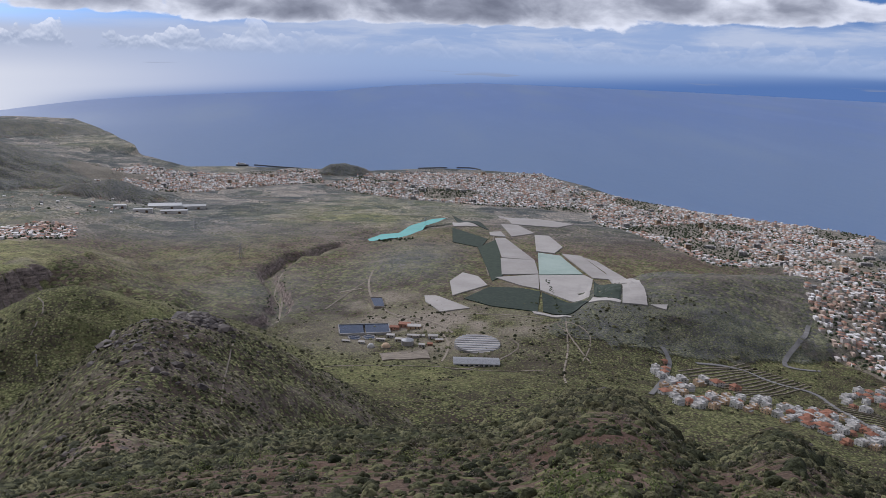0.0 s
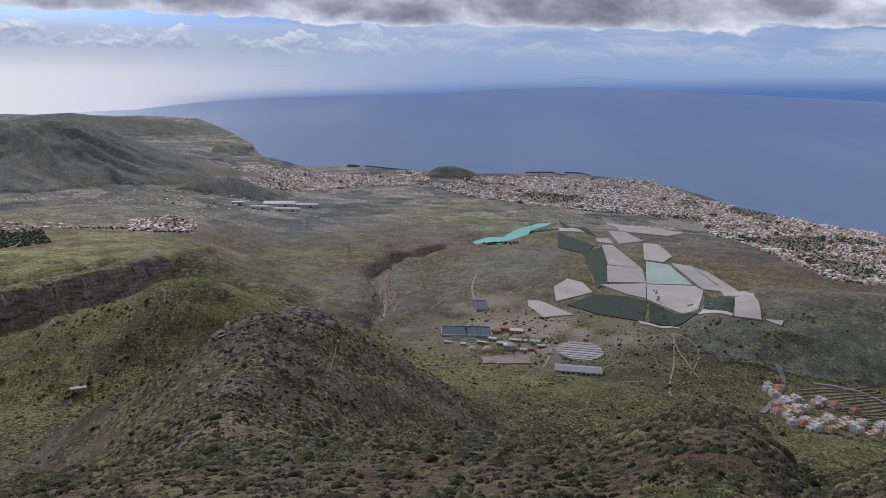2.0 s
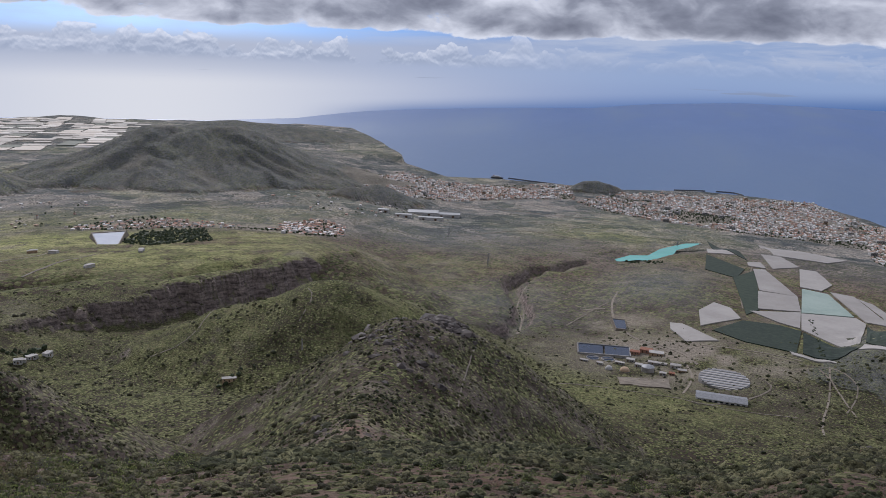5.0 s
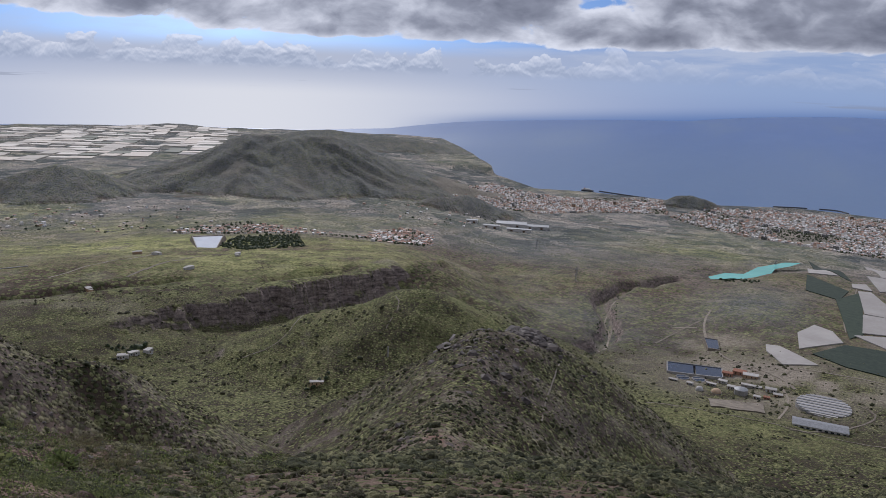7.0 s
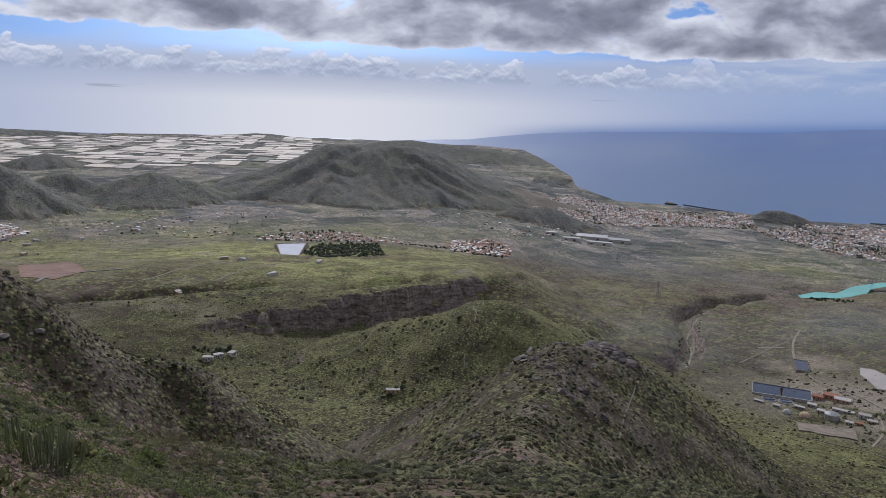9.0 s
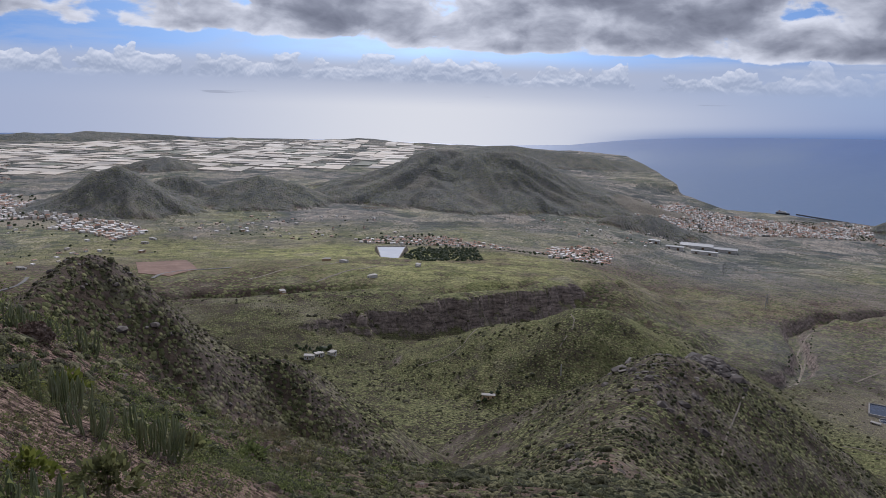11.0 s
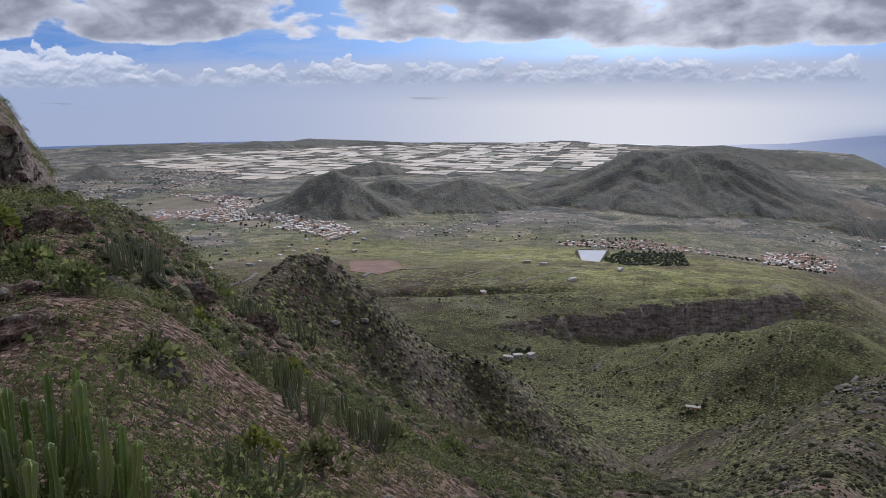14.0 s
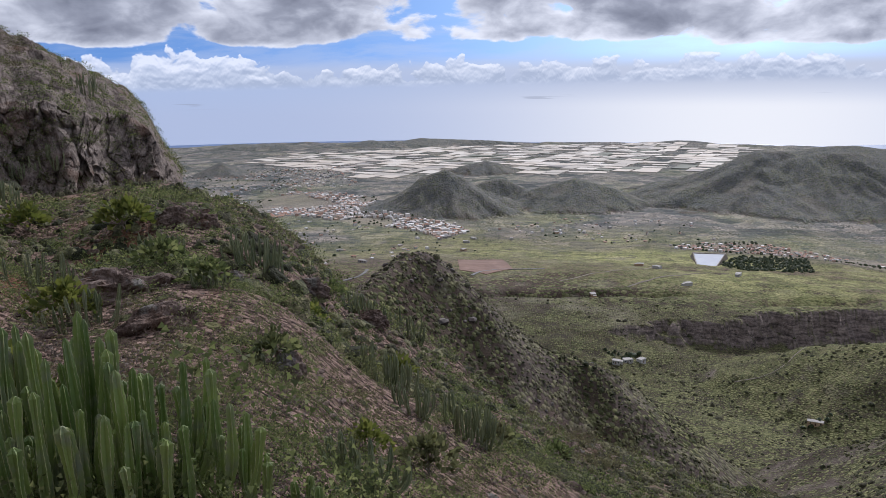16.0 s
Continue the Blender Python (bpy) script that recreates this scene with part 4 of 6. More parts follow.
# ---- scrub and stones ----
def leaf_material(name, a, b, c, through=0.45, dry=False):
    m, n = material(name)
    isle = n.add("ShaderNodeNewGeometry").outputs["Random Per Island"]
    col = n.ramp(isle, ((0.0, a), (0.55, b), (1.0, c)))
    col = n.mix(n.step(0.40, 0.70, n.noise(n.pos, 0.5, 3, 0.6)), col, n.mix(0.6, col, (*b, 1)))
    col = n.mix(n.math("MULTIPLY", n.step(0.47, 0.62, n.noise(n.pos, 0.16, 4, 0.6)), 0.65 if dry else 0.0), col, (0.135, 0.098, 0.068, 1))
    finish_leaf(n, col, through)
    return m


def outcrop_material():
    m, n = material("weathered_rock")
    big, mid, fine = n.noise(n.pos, 0.9, 5, 0.6), n.noise(n.pos, 4.0, 6, 0.68), n.noise(n.pos, 22.0, 4, 0.6)
    col = n.ramp(n.math("ADD", n.math("MULTIPLY", mid, 0.6), n.math("MULTIPLY", fine, 0.4)), ((0.34, (0.030, 0.021, 0.018)), (0.46, (0.120, 0.086, 0.070)), (0.58, (0.235, 0.178, 0.150)), (0.74, (0.38, 0.305, 0.262))))
    col = n.mix(n.math("MULTIPLY", n.step(0.52, 0.70, big), 0.5), col, (0.18, 0.095, 0.055, 1))
    col = n.mix(n.math("MULTIPLY", n.step(0.58, 0.66, n.noise(n.pos, 2.2, 5, 0.6)), 0.7), col, (0.23, 0.225, 0.20, 1))
    finish(n, col, 0.95, n.math("ADD", mid, n.math("MULTIPLY", fine, 0.35)), 0.9, 0.12, spec=0.15)
    return m


LEAF = leaf_material("scrub_leaves", (0.034, 0.046, 0.016), (0.130, 0.162, 0.056), (0.36, 0.38, 0.150), 0.45, True)
TWIG = leaf_material("dry_twigs", (0.07, 0.056, 0.047), (0.15, 0.122, 0.10), (0.25, 0.205, 0.165), 0.25)
STONE = outcrop_material()
CRAG = leaf_material("crag_stone", (0.034, 0.028, 0.026), (0.078, 0.063, 0.055), (0.135, 0.110, 0.096), 0.0)


def tuft_template(rng, leaves, size):
    """A dome of small upright leaf blades, as arrays of corners (leaves, 4, 3)."""
    out = []
    for _ in range(leaves):
        a, e = rng.uniform(0, 2 * np.pi), rng.uniform(0.05, 1.5)
        rad = rng.uniform(0.55, 1.0) * (1 + 0.25 * np.sin(3 * a))
        c = np.array((np.cos(a) * np.cos(e), np.sin(a) * np.cos(e), 0.75 * np.sin(e))) * rad
        d = c + rng.normal(0, 0.25, 3)
        d /= np.linalg.norm(d)
        s = np.cross(d, rng.normal(0, 1, 3))
        s /= np.linalg.norm(s)
        ln, w = size * rng.uniform(0.7, 1.3), size * rng.uniform(0.25, 0.45)
        out.append((c - s * w * 0.4, c + d * ln * 0.5 - s * w, c + d * ln, c + d * ln * 0.5 + s * w))
    return np.array(out)


def stone_template(rng):
    """An angular lump: a twice-cut octahedron pushed about, as triangles."""
    t = np.array([(1, 0, 0), (0, 1, 0), (-1, 0, 0), (0, -1, 0), (0, 0, 1), (0, 0, -1)], float)
    f = [(0, 1, 4), (1, 2, 4), (2, 3, 4), (3, 0, 4), (1, 0, 5), (2, 1, 5), (3, 2, 5), (0, 3, 5)]
    tri = []
    for a, b, c in f:
        p, q, r = t[a], t[b], t[c]
        pq, qr, rp = ((u + v) / np.linalg.norm(u + v) for u, v in ((p, q), (q, r), (r, p)))
        tri += [(p, pq, rp), (pq, q, qr), (rp, qr, r), (pq, qr, rp)]
    tri = np.array(tri)
    k = rng.normal(0, 1, (5, 3))
    push = 1 + 0.16 * sum(np.sin(tri @ d * 1.9 + i) for i, d in enumerate(k)) / 1.6
    return tri * push[..., None] * np.array((1.0, rng.uniform(0.6, 1.0), rng.uniform(0.5, 0.85)))


def cushion_template(rng, cuts):
    """A rounded low bush: the upper half of a finely cut octahedron, uneven."""
    tri = [np.array(t, float) for t in (((1, 0, 0), (0, 1, 0), (0, 0, 1)), ((0, 1, 0), (-1, 0, 0), (0, 0, 1)), ((-1, 0, 0), (0, -1, 0), (0, 0, 1)), ((0, -1, 0), (1, 0, 0), (0, 0, 1)))]
    for _ in range(cuts):
        more = []
        for p, q, r in tri:
            pq, qr, rp = ((u + v) / np.linalg.norm(u + v) for u, v in ((p, q), (q, r), (r, p)))
            more += [np.array(t) for t in ((p, pq, rp), (pq, q, qr), (rp, qr, r), (pq, qr, rp))]
        tri = more
    tri = np.array(tri)
    k = rng.normal(0, 1, (6, 3))
    push = 1 + 0.20 * sum(np.sin(tri @ d * 2.6 + i) for i, d in enumerate(k)) / 1.7
    out = tri * push[..., None] * np.array((1.0, rng.uniform(0.75, 1.0), rng.uniform(0.6, 0.95)))
    out[..., 2] -= 0.12
    return out


def scatter(name, mat, templates, x, y, z, size, label, category, seed, flat=1.0):
    """Lays templates at the places given, turned and scaled, in one mesh."""
    rng = np.random.default_rng(seed)
    pick = rng.integers(0, len(templates), len(x))
    parts = []
    for k, t in enumerate(templates):
        m = np.nonzero(pick == k)[0]
        a = rng.uniform(0, 2 * np.pi, len(m))
        c, s = np.cos(a)[:, None, None], np.sin(a)[:, None, None]
        sz = size[m][:, None, None]
        stretch = rng.uniform(0.75, 1.3, len(m))[:, None, None]
        px, py, pz = t[None, :, :, 0] * stretch, t[None, :, :, 1], t[None, :, :, 2] * flat
        q = np.stack(((px * c - py * s) * sz + x[m][:, None, None], (px * s + py * c) * sz + y[m][:, None, None], pz * sz + z[m][:, None, None]), -1)
        parts.append(q.reshape(-1, t.shape[1], 3))
    q = np.concatenate(parts)
    k = q.shape[1]
    ob = mesh_object(name, q.reshape(-1, 3), np.arange(len(q) * k).reshape(-1, k), mat, False)
    return tagged(ob, label, category, kind="stuff")


def dome_template(rng, cuts):
    """A rounded low bush as shared corners and triangles: an uneven half ball."""
    tri = cushion_template(rng, cuts).reshape(-1, 3)
    key = {}
    index = [key.setdefault(tuple(np.round(p, 5)), len(key)) for p in tri]
    return np.array(list(key)), np.array(index).reshape(-1, 3)


def dome_material(name, a, b, c):
    """Close-leaved cushions, each with its own tint, and the shade in the gaps between their sprays painted near black.
    """
    m, n = material(name)
    isle = n.add("ShaderNodeNewGeometry").outputs["Random Per Island"]
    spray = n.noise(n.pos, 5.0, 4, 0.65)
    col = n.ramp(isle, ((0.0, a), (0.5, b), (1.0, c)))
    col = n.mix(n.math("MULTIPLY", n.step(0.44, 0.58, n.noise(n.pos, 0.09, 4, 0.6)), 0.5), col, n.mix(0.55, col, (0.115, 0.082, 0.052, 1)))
    # shade between the sprays, put into the colour
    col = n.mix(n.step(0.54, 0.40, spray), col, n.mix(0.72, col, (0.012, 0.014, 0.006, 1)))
    finish(n, col, 0.85, spray, 0.9, 0.25, spec=0.15)
    return m


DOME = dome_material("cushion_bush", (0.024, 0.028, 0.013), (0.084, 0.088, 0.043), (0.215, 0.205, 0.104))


def scatter_domes(templates, x, y, z, size, label, seed):
    """Lays bushes at the places given, turned and scaled, in one mesh of separate islands."""
    rng = np.random.default_rng(seed)
    pick = rng.integers(0, len(templates), len(x))
    verts, faces, base = [], [], 0
    for k, (v, f) in enumerate(templates):
        m = np.nonzero(pick == k)[0]
        a = rng.uniform(0, 2 * np.pi, len(m))
        c, s = np.cos(a)[:, None], np.sin(a)[:, None]
        sz, wide = size[m][:, None], rng.uniform(0.8, 1.3, len(m))[:, None]
        px, py = v[None, :, 0] * wide, v[None, :, 1]
        verts.append(np.stack(((px * c - py * s) * sz + x[m][:, None], (px * s + py * c) * sz + y[m][:, None], v[None, :, 2] * sz + z[m][:, None]), -1).reshape(-1, 3))
        faces.append((f[None] + len(v) * np.arange(len(m))[:, None, None]).reshape(-1, 3) + base)
        base += len(m) * len(v)
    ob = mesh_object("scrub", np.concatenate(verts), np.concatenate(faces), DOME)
    return tagged(ob, label, "shrub", kind="stuff")


def slope_places(rng, count, b0, b1, r0, r1, clump=0.0, power=1.0):
    b, u = rng.uniform(b0, b1, count), rng.random(count) ** power
    r = r0 * (r1 / r0) ** u
    x, y = r * np.sin(np.radians(b)), r * np.cos(np.radians(b))
    if clump > 0:
        keep = fbm(x, y, clump, 3, 83) > rng.uniform(-0.9, 0.5, count)
        x, y = x[keep], y[keep]
    return x, y, terrain(x, y)


def build_scrub():
    rng = np.random.default_rng(5)
    mid = [tuft_template(rng, 46, 0.28)[:, 1:] for _ in range(6)]
    bare = [tuft_template(rng, 60, 0.26)[:, 1:] * np.array((1, 1, 0.9)) for _ in range(4)]
    stones = [stone_template(rng) for _ in range(8)]
    small = [tuft_template(rng, 90, 0.17)[:, 1:] for _ in range(6)]
    close = [tuft_template(rng, 220, 0.11)[:, 1:] for _ in range(5)]
    big_dome = [dome_template(rng, 2) for _ in range(6)]
    low_dome = [dome_template(rng, 1) for _ in range(10)]
    x, y, z = slope_places(rng, 1250, -97, -40, 3.2, 15, 3)
    scatter("scrub", LEAF, close, x, y, z, rng.gamma(3.0, 0.052, len(x)), "low green leafy shrubs among the stones", "shrub", 1)
    x, y, z = slope_places(rng, 1300, -97, -44, 4.5, 20)
    scatter("scrub", LEAF, small, x, y, z, rng.gamma(3.0, 0.034, len(x)) * np.clip(np.hypot(x, y) / 9, 0.7, 1.6), "small green plants scattered over the stony slope", "shrub", 16)
    x, y, z = slope_places(rng, 3300, -97, -36, 12, 50, 4)
    scatter("scrub", LEAF, small, x, y, z, rng.gamma(3.5, 0.066, len(x)) * np.clip(np.hypot(x, y) / 22, 0.7, 1.5), "low green leafy shrubs covering the near slope", "shrub", 15)
    x, y, z = slope_places(rng, 2600, -97, -36, 30, 140, 6)
    scatter("scrub", LEAF, mid, x, y, z, rng.gamma(4.0, 0.062, len(x)) * np.clip(np.hypot(x, y) / 50, 0.7, 1.4), "grey-green and olive shrubs over the rocky slope", "shrub", 11)
    x, y, z = slope_places(rng, 9000, -78, -40, 90, 152, 9)
    scatter_domes(low_dome, x, y, z, rng.gamma(4.0, 0.062, len(x)), "brown and olive scrub over the rocky crag", 24)
    x, y, z = slope_places(rng, 9500, -97, -40, 11, 100, 4)
    scatter_domes(low_dome, x, y, z, rng.gamma(4.0, 0.045, len(x)) * np.clip(np.hypot(x, y) / 40, 0.6, 1.6), "olive cushion bushes over the rocky slope", 21)
    x, y, z = slope_places(rng, 900, -44, 36, 6, 40, 7)
    scatter("scrub", LEAF, small, x, y, z, rng.gamma(4.0, 0.050, len(x)), "leafy olive-green shrubs on the brow of the slope", "shrub", 12)
    x, y, z = slope_places(rng, 3800, -50, 36, 8, 34, 0)
    scatter_domes(big_dome, x, y, z, rng.gamma(5.0, 0.034, len(x)) * np.clip(np.hypot(x, y) / 32, 0.5, 1.0), "dense olive-green cushion bushes on the brow of the slope", 2)
    x, y, z = slope_places(rng, 12500, -50, 36, 30, 64, 0)
    scatter_domes(low_dome, x, y, z, rng.gamma(5.0, 0.040, len(x)), "close olive scrub on the brow of the slope", 23)
    x, y, z = slope_places(rng, 20000, -50, 36, 58, 140, 9, 0.9)
    scatter_domes(low_dome, x, y, z, rng.gamma(5.0, 0.055, len(x)), "dense olive-green cushion bushes over the far brow", 22)
    x, y, z = slope_places(rng, 25000, -76, 34, 120, 440, 30, 0.85)
    scatter_domes(low_dome, x, y, z, rng.gamma(4.5, 0.085, len(x)) * np.clip(np.hypot(x, y) / 230, 0.7, 1.5), "dotted olive scrub on the hillsides below", 3)
    x, y, z = slope_places(rng, 7000, -32, -2, 95, 250, 14, 0.8)
    scatter_domes(low_dome, x, y, z, rng.gamma(4.0, 0.085, len(x)), "olive and brown scrub dotted over the rocky knoll", 13)
    x, y, z = slope_places(rng, 1900, -97, 34, 4, 90, 5)
    scatter("scrub", TWIG, bare, x, y, z, rng.uniform(0.10, 0.28, len(x)) * np.clip(np.hypot(x, y) / 14, 0.7, 1.6), "dry grey-brown twiggy shrubs among the stones", "shrub", 4, 0.8)
    x, y, z = slope_places(rng, 4200, -97, -36, 2.6, 70)
    scatter("loose_stone", STONE, stones, x, y, z, rng.gamma(1.6, 0.018, len(x)) * np.clip(np.hypot(x, y) / 8, 0.7, 3), "loose reddish-brown stones strewn over the slope", "stone", 5, 0.7)
    x, y, z = slope_places(rng, 700, -97, -40, 8, 75, 8)
    scatter("boulder", STONE, stones, x, y, z, rng.gamma(2.0, 0.042, len(x)) * np.clip(np.hypot(x, y) / 22, 0.5, 2), "weathered brown boulders half buried in the slope", "boulder", 6, 0.7)
    for cb, cr, sb, sr, count, size in ((-17.9, 211, 0.9, 5, 420, 0.34), (-21.5, 185, 1.8, 16, 260, 0.30), (-25, 110, 2.5, 18, 160, 0.14), (-62.4, 138, 1.6, 5, 160, 0.15), (-56, 134, 4, 8, 240, 0.12), (-13, 200, 3, 14, 160, 0.16), (12.5, 106, 2.2, 6, 80, 0.14), (25, 116, 1.8, 6, 90, 0.16)):
        bb, rr = cb + rng.normal(0, sb, count), cr + rng.normal(0, sr, count)
        x, y = rr * np.sin(np.radians(bb)), rr * np.cos(np.radians(bb))
        scatter("boulder", CRAG, stones, x, y, terrain(x, y) - 0.2, rng.gamma(1.8, size, count), "dark rock outcrops along the crest of the hill", "rock", 9 + count, 0.9)
    # growth on the rock face
    flat = CLIFF[8:].reshape(-1, 3)
    p = flat[rng.integers(0, len(flat), 1300)]
    p = p[fbm(p[:, 0] + p[:, 1], p[:, 2], 3, 3, 91) > 0.15]
    scatter("scrub", LEAF, mid, p[:, 0], p[:, 1], p[:, 2] - 0.1, rng.uniform(0.2, 0.6, len(p)), "green bushes rooted in cracks of the cliff", "shrub", 7)
    top = CLIFF[112:].reshape(-1, 3)
    p = top[rng.integers(0, len(top), 700)]
    scatter("scrub", LEAF, mid, p[:, 0], p[:, 1], p[:, 2] - 0.1, rng.uniform(0.25, 0.6, len(p)), "low shrubs along the top of the cliff", "shrub", 8)


build_scrub()




def rock_outcrop(b, r, size, high, seed):
    """A jointed hump of rock that breaks out of the slope."""
    rng = np.random.default_rng(seed)
    x, y = spot(b, r)
    z = float(terrain(np.array([x]), np.array([y]))[0])
    u, v = np.meshgrid(np.linspace(0, 2 * np.pi, 57), np.linspace(-0.35, np.pi / 2, 22))
    px, py, pz = np.cos(u) * np.cos(v), np.sin(u) * np.cos(v), np.sin(v)
    d1, v1 = cells(px * 2.2 + py + seed, pz * 2.4 + py * 1.7, 0.8, seed)
    d2, v2 = cells(px * 2.0 - pz + seed, py * 2.2 + pz, 0.34, seed + 5)
    k = 1 + 0.34 * (v1 - 0.5) - 0.20 * d1 ** 2 + 0.14 * (v2 - 0.5)
    k = np.where(v > 1.5, k.mean(), k)
    k[:, -1] = k[:, 0]
    turn = rng.uniform(-0.5, 0.5) + math.radians(-b)
    long, deep = size * k * px, size * 0.62 * k * py
    w = np.stack((long * math.cos(turn) - deep * math.sin(turn), long * math.sin(turn) + deep * math.cos(turn), high * k * pz - 0.05), -1)
    i = np.arange(u.size).reshape(u.shape)
    q = np.stack((i[:-1, :-1], i[:-1, 1:], i[1:, 1:], i[1:, :-1]), -1).reshape(-1, 4)
    ob = mesh_object("rock_outcrop", w.reshape(-1, 3), q, STONE, False)
    ob.location = (x, y, z)
    tagged(ob, "brown weathered rock outcrop on the stony slope", "rock", "rock outcrops on the near slope")


for k, (b, r, size, high) in enumerate(((-83.6, 10.6, 1.35, 0.50), (-81.0, 8.4, 0.85, 0.34), (-72.6, 7.4, 0.42, 0.30), (-86.6, 12.5, 1.1, 0.40), (-66.2, 17.5, 0.80, 0.42), (-76.2, 12.4, 0.70, 0.30), (-70.3, 15.5, 0.7, 0.36),
                                        (-62.5, 20.0, 0.75, 0.40), (-78.8, 17, 1.1, 0.5), (-73.5, 19.5, 0.9, 0.45))):
    rock_outcrop(b, r, size * 0.55, high * 0.75, 700 + k)


def leafy_bush(b, r, size, leaves, seed, label, tint):
    """One shrub: a few bare stems and a dome of upright leaves."""
    rng = np.random.default_rng(seed)
    x, y = spot(b, r)
    z = float(terrain(np.array([x]), np.array([y]))[0])
    root = tagged(new("shrub"), label, "shrub", "single shrubs on the near slope")
    root.location = (x, y, z)
    t = tuft_template(rng, leaves, 0.30) * size
    crown = mesh_object("crown", (t + np.array((0, 0, size * 0.35))).reshape(-1, 3), np.arange(leaves * 4).reshape(-1, 4), tint, False)
    crown.parent = root
    for k in range(5):
        a = rng.uniform(0, 6.28)
        tip = np.array((math.cos(a) * 0.5, math.sin(a) * 0.5, 0.9)) * size
        side = np.array((-math.sin(a), math.cos(a), 0)) * size * 0.03
        out = np.array((math.cos(a), math.sin(a), 0)) * size * 0.03
        v = np.array((side, out, -side, -out, tip + side * 0.4, tip + out * 0.4, tip - side * 0.4, tip - out * 0.4))
        stem = mesh_object("stem", v, [(0, 1, 5, 4), (1, 2, 6, 5), (2, 3, 7, 6), (3, 0, 4, 7)], TWIG, False)
        stem.parent = root


LIME = leaf_material("lime_leaves", (0.06, 0.085, 0.018), (0.15, 0.17, 0.035), (0.26, 0.27, 0.07))
for k, (b, r, size, leaves, tint) in enumerate(((-92.5, 4.6, 0.42, 420, LIME), (-86.9, 9.5, 0.36, 260, LIME), (-82.6, 17, 0.55, 260, LIME), (-88.6, 20, 0.50, 240, LIME), (-73.4, 7.5, 0.26, 220, LEAF), (-77.6, 10.5, 0.32, 220, LEAF),
                                                 (-70.6, 12.5, 0.30, 200, LIME), (-62.0, 6.8, 0.30, 240, LEAF), (-64.2, 13.5, 0.34, 200, LIME), (-80.5, 13, 0.40, 220, LEAF), (-67.0, 6.4, 0.22, 200, LIME), (-69.0, 19, 0.42, 200, LEAF), (-56.5, 12, 0.34, 200, LEAF), (-52.0, 17, 0.34, 200, LEAF))):
    leafy_bush(b, r, size, leaves, 600 + k, "bright green leafy shrub among the stones" if tint is LIME else "dark green leafy shrub among the stones", tint)


# ---- built things: shared helpers ----
def plain_material(name, a, b, scale=0.6, rough=0.8, spec=0.3, metal=0.0):
    """Two shades mixed by grain and stains, with a slight shift from object to object."""
    m, n = material(name)
    info = n.add("ShaderNodeObjectInfo").outputs["Random"]
    f = n.math("ADD", n.math("MULTIPLY", n.noise(n.pos, scale, 5, 0.6), 0.8), n.math("MULTIPLY", n.noise(n.pos, scale * 9, 3, 0.6), 0.3))
    f = n.math("ADD", f, n.math("MULTIPLY", n.math("SUBTRACT", info, 0.5), 0.25))
    finish(n, n.mix(n.step(0.3, 0.8, f), (*a, 1), (*b, 1)), rough, spec=spec, metal=metal)
    return m


def many_material(name, stops, rough=0.8, single=False):
    """A different shade for every house in a joined mesh."""
    m, n = material(name)
    isle = n.add("ShaderNodeObjectInfo").outputs["Random"] if single else n.add("ShaderNodeNewGeometry").outputs["Random Per Island"]
    col = n.ramp(isle, stops, "CONSTANT")
    col = n.mix(n.math("MULTIPLY", n.noise(n.pos, 1.2, 4, 0.6), 0.22), col, (0.16, 0.14, 0.12, 1))
    finish(n, col, rough)
    return m


NET = plain_material("shade_net", (0.31, 0.285, 0.262), (0.41, 0.38, 0.35), 0.05)
NET_GREEN = plain_material("green_shade_net", (0.26, 0.33, 0.29), (0.36, 0.43, 0.38), 0.05)
CROP = plain_material("banana_crop", (0.012, 0.022, 0.016), (0.040, 0.058, 0.034), 0.35)
WHITE = plain_material("white_render", (0.42, 0.405, 0.385), (0.62, 0.60, 0.575), 0.8)
OCHRE = plain_material("ochre_render", (0.40, 0.27, 0.17), (0.54, 0.40, 0.27), 0.8)
PINK = plain_material("terracotta_render", (0.36, 0.19, 0.13), (0.48, 0.28, 0.20), 0.8)
TILE = plain_material("clay_roof", (0.22, 0.09, 0.055), (0.34, 0.16, 0.10), 1.5)
FLAT = plain_material("flat_roof", (0.30, 0.28, 0.26), (0.48, 0.45, 0.42), 1.0)
PANE = plain_material("window_glass", (0.02, 0.025, 0.03), (0.05, 0.06, 0.07), 1.0, 0.15, 0.6)
DOOR = plain_material("door_paint", (0.10, 0.06, 0.04), (0.16, 0.10, 0.06), 1.0)
CONCRETE = plain_material("concrete", (0.22, 0.21, 0.20), (0.38, 0.36, 0.34), 0.7)
ROADWAY = plain_material("worn_asphalt", (0.13, 0.125, 0.12), (0.22, 0.21, 0.20), 0.2)
TRACK = plain_material("dust_track", (0.14, 0.115, 0.088), (0.29, 0.245, 0.19), 0.3)
RUBBLE = plain_material("dark_rubble", (0.04, 0.04, 0.04), (0.10, 0.10, 0.10), 0.5)
METAL = plain_material("galvanised_steel", (0.22, 0.22, 0.22), (0.36, 0.36, 0.37), 1.0, 0.5, 0.5, 0.5)
LAKE_WATER = plain_material("turquoise_water", (0.10, 0.42, 0.36), (0.15, 0.52, 0.45), 0.02, 0.15, 0.5)
POND_WATER = plain_material("pale_pond_water", (0.36, 0.38, 0.44), (0.46, 0.48, 0.53), 0.03, 0.2, 0.5)
BASIN_WATER = plain_material("dark_basin_water", (0.035, 0.05, 0.085), (0.06, 0.075, 0.11), 0.05, 0.15, 0.5)
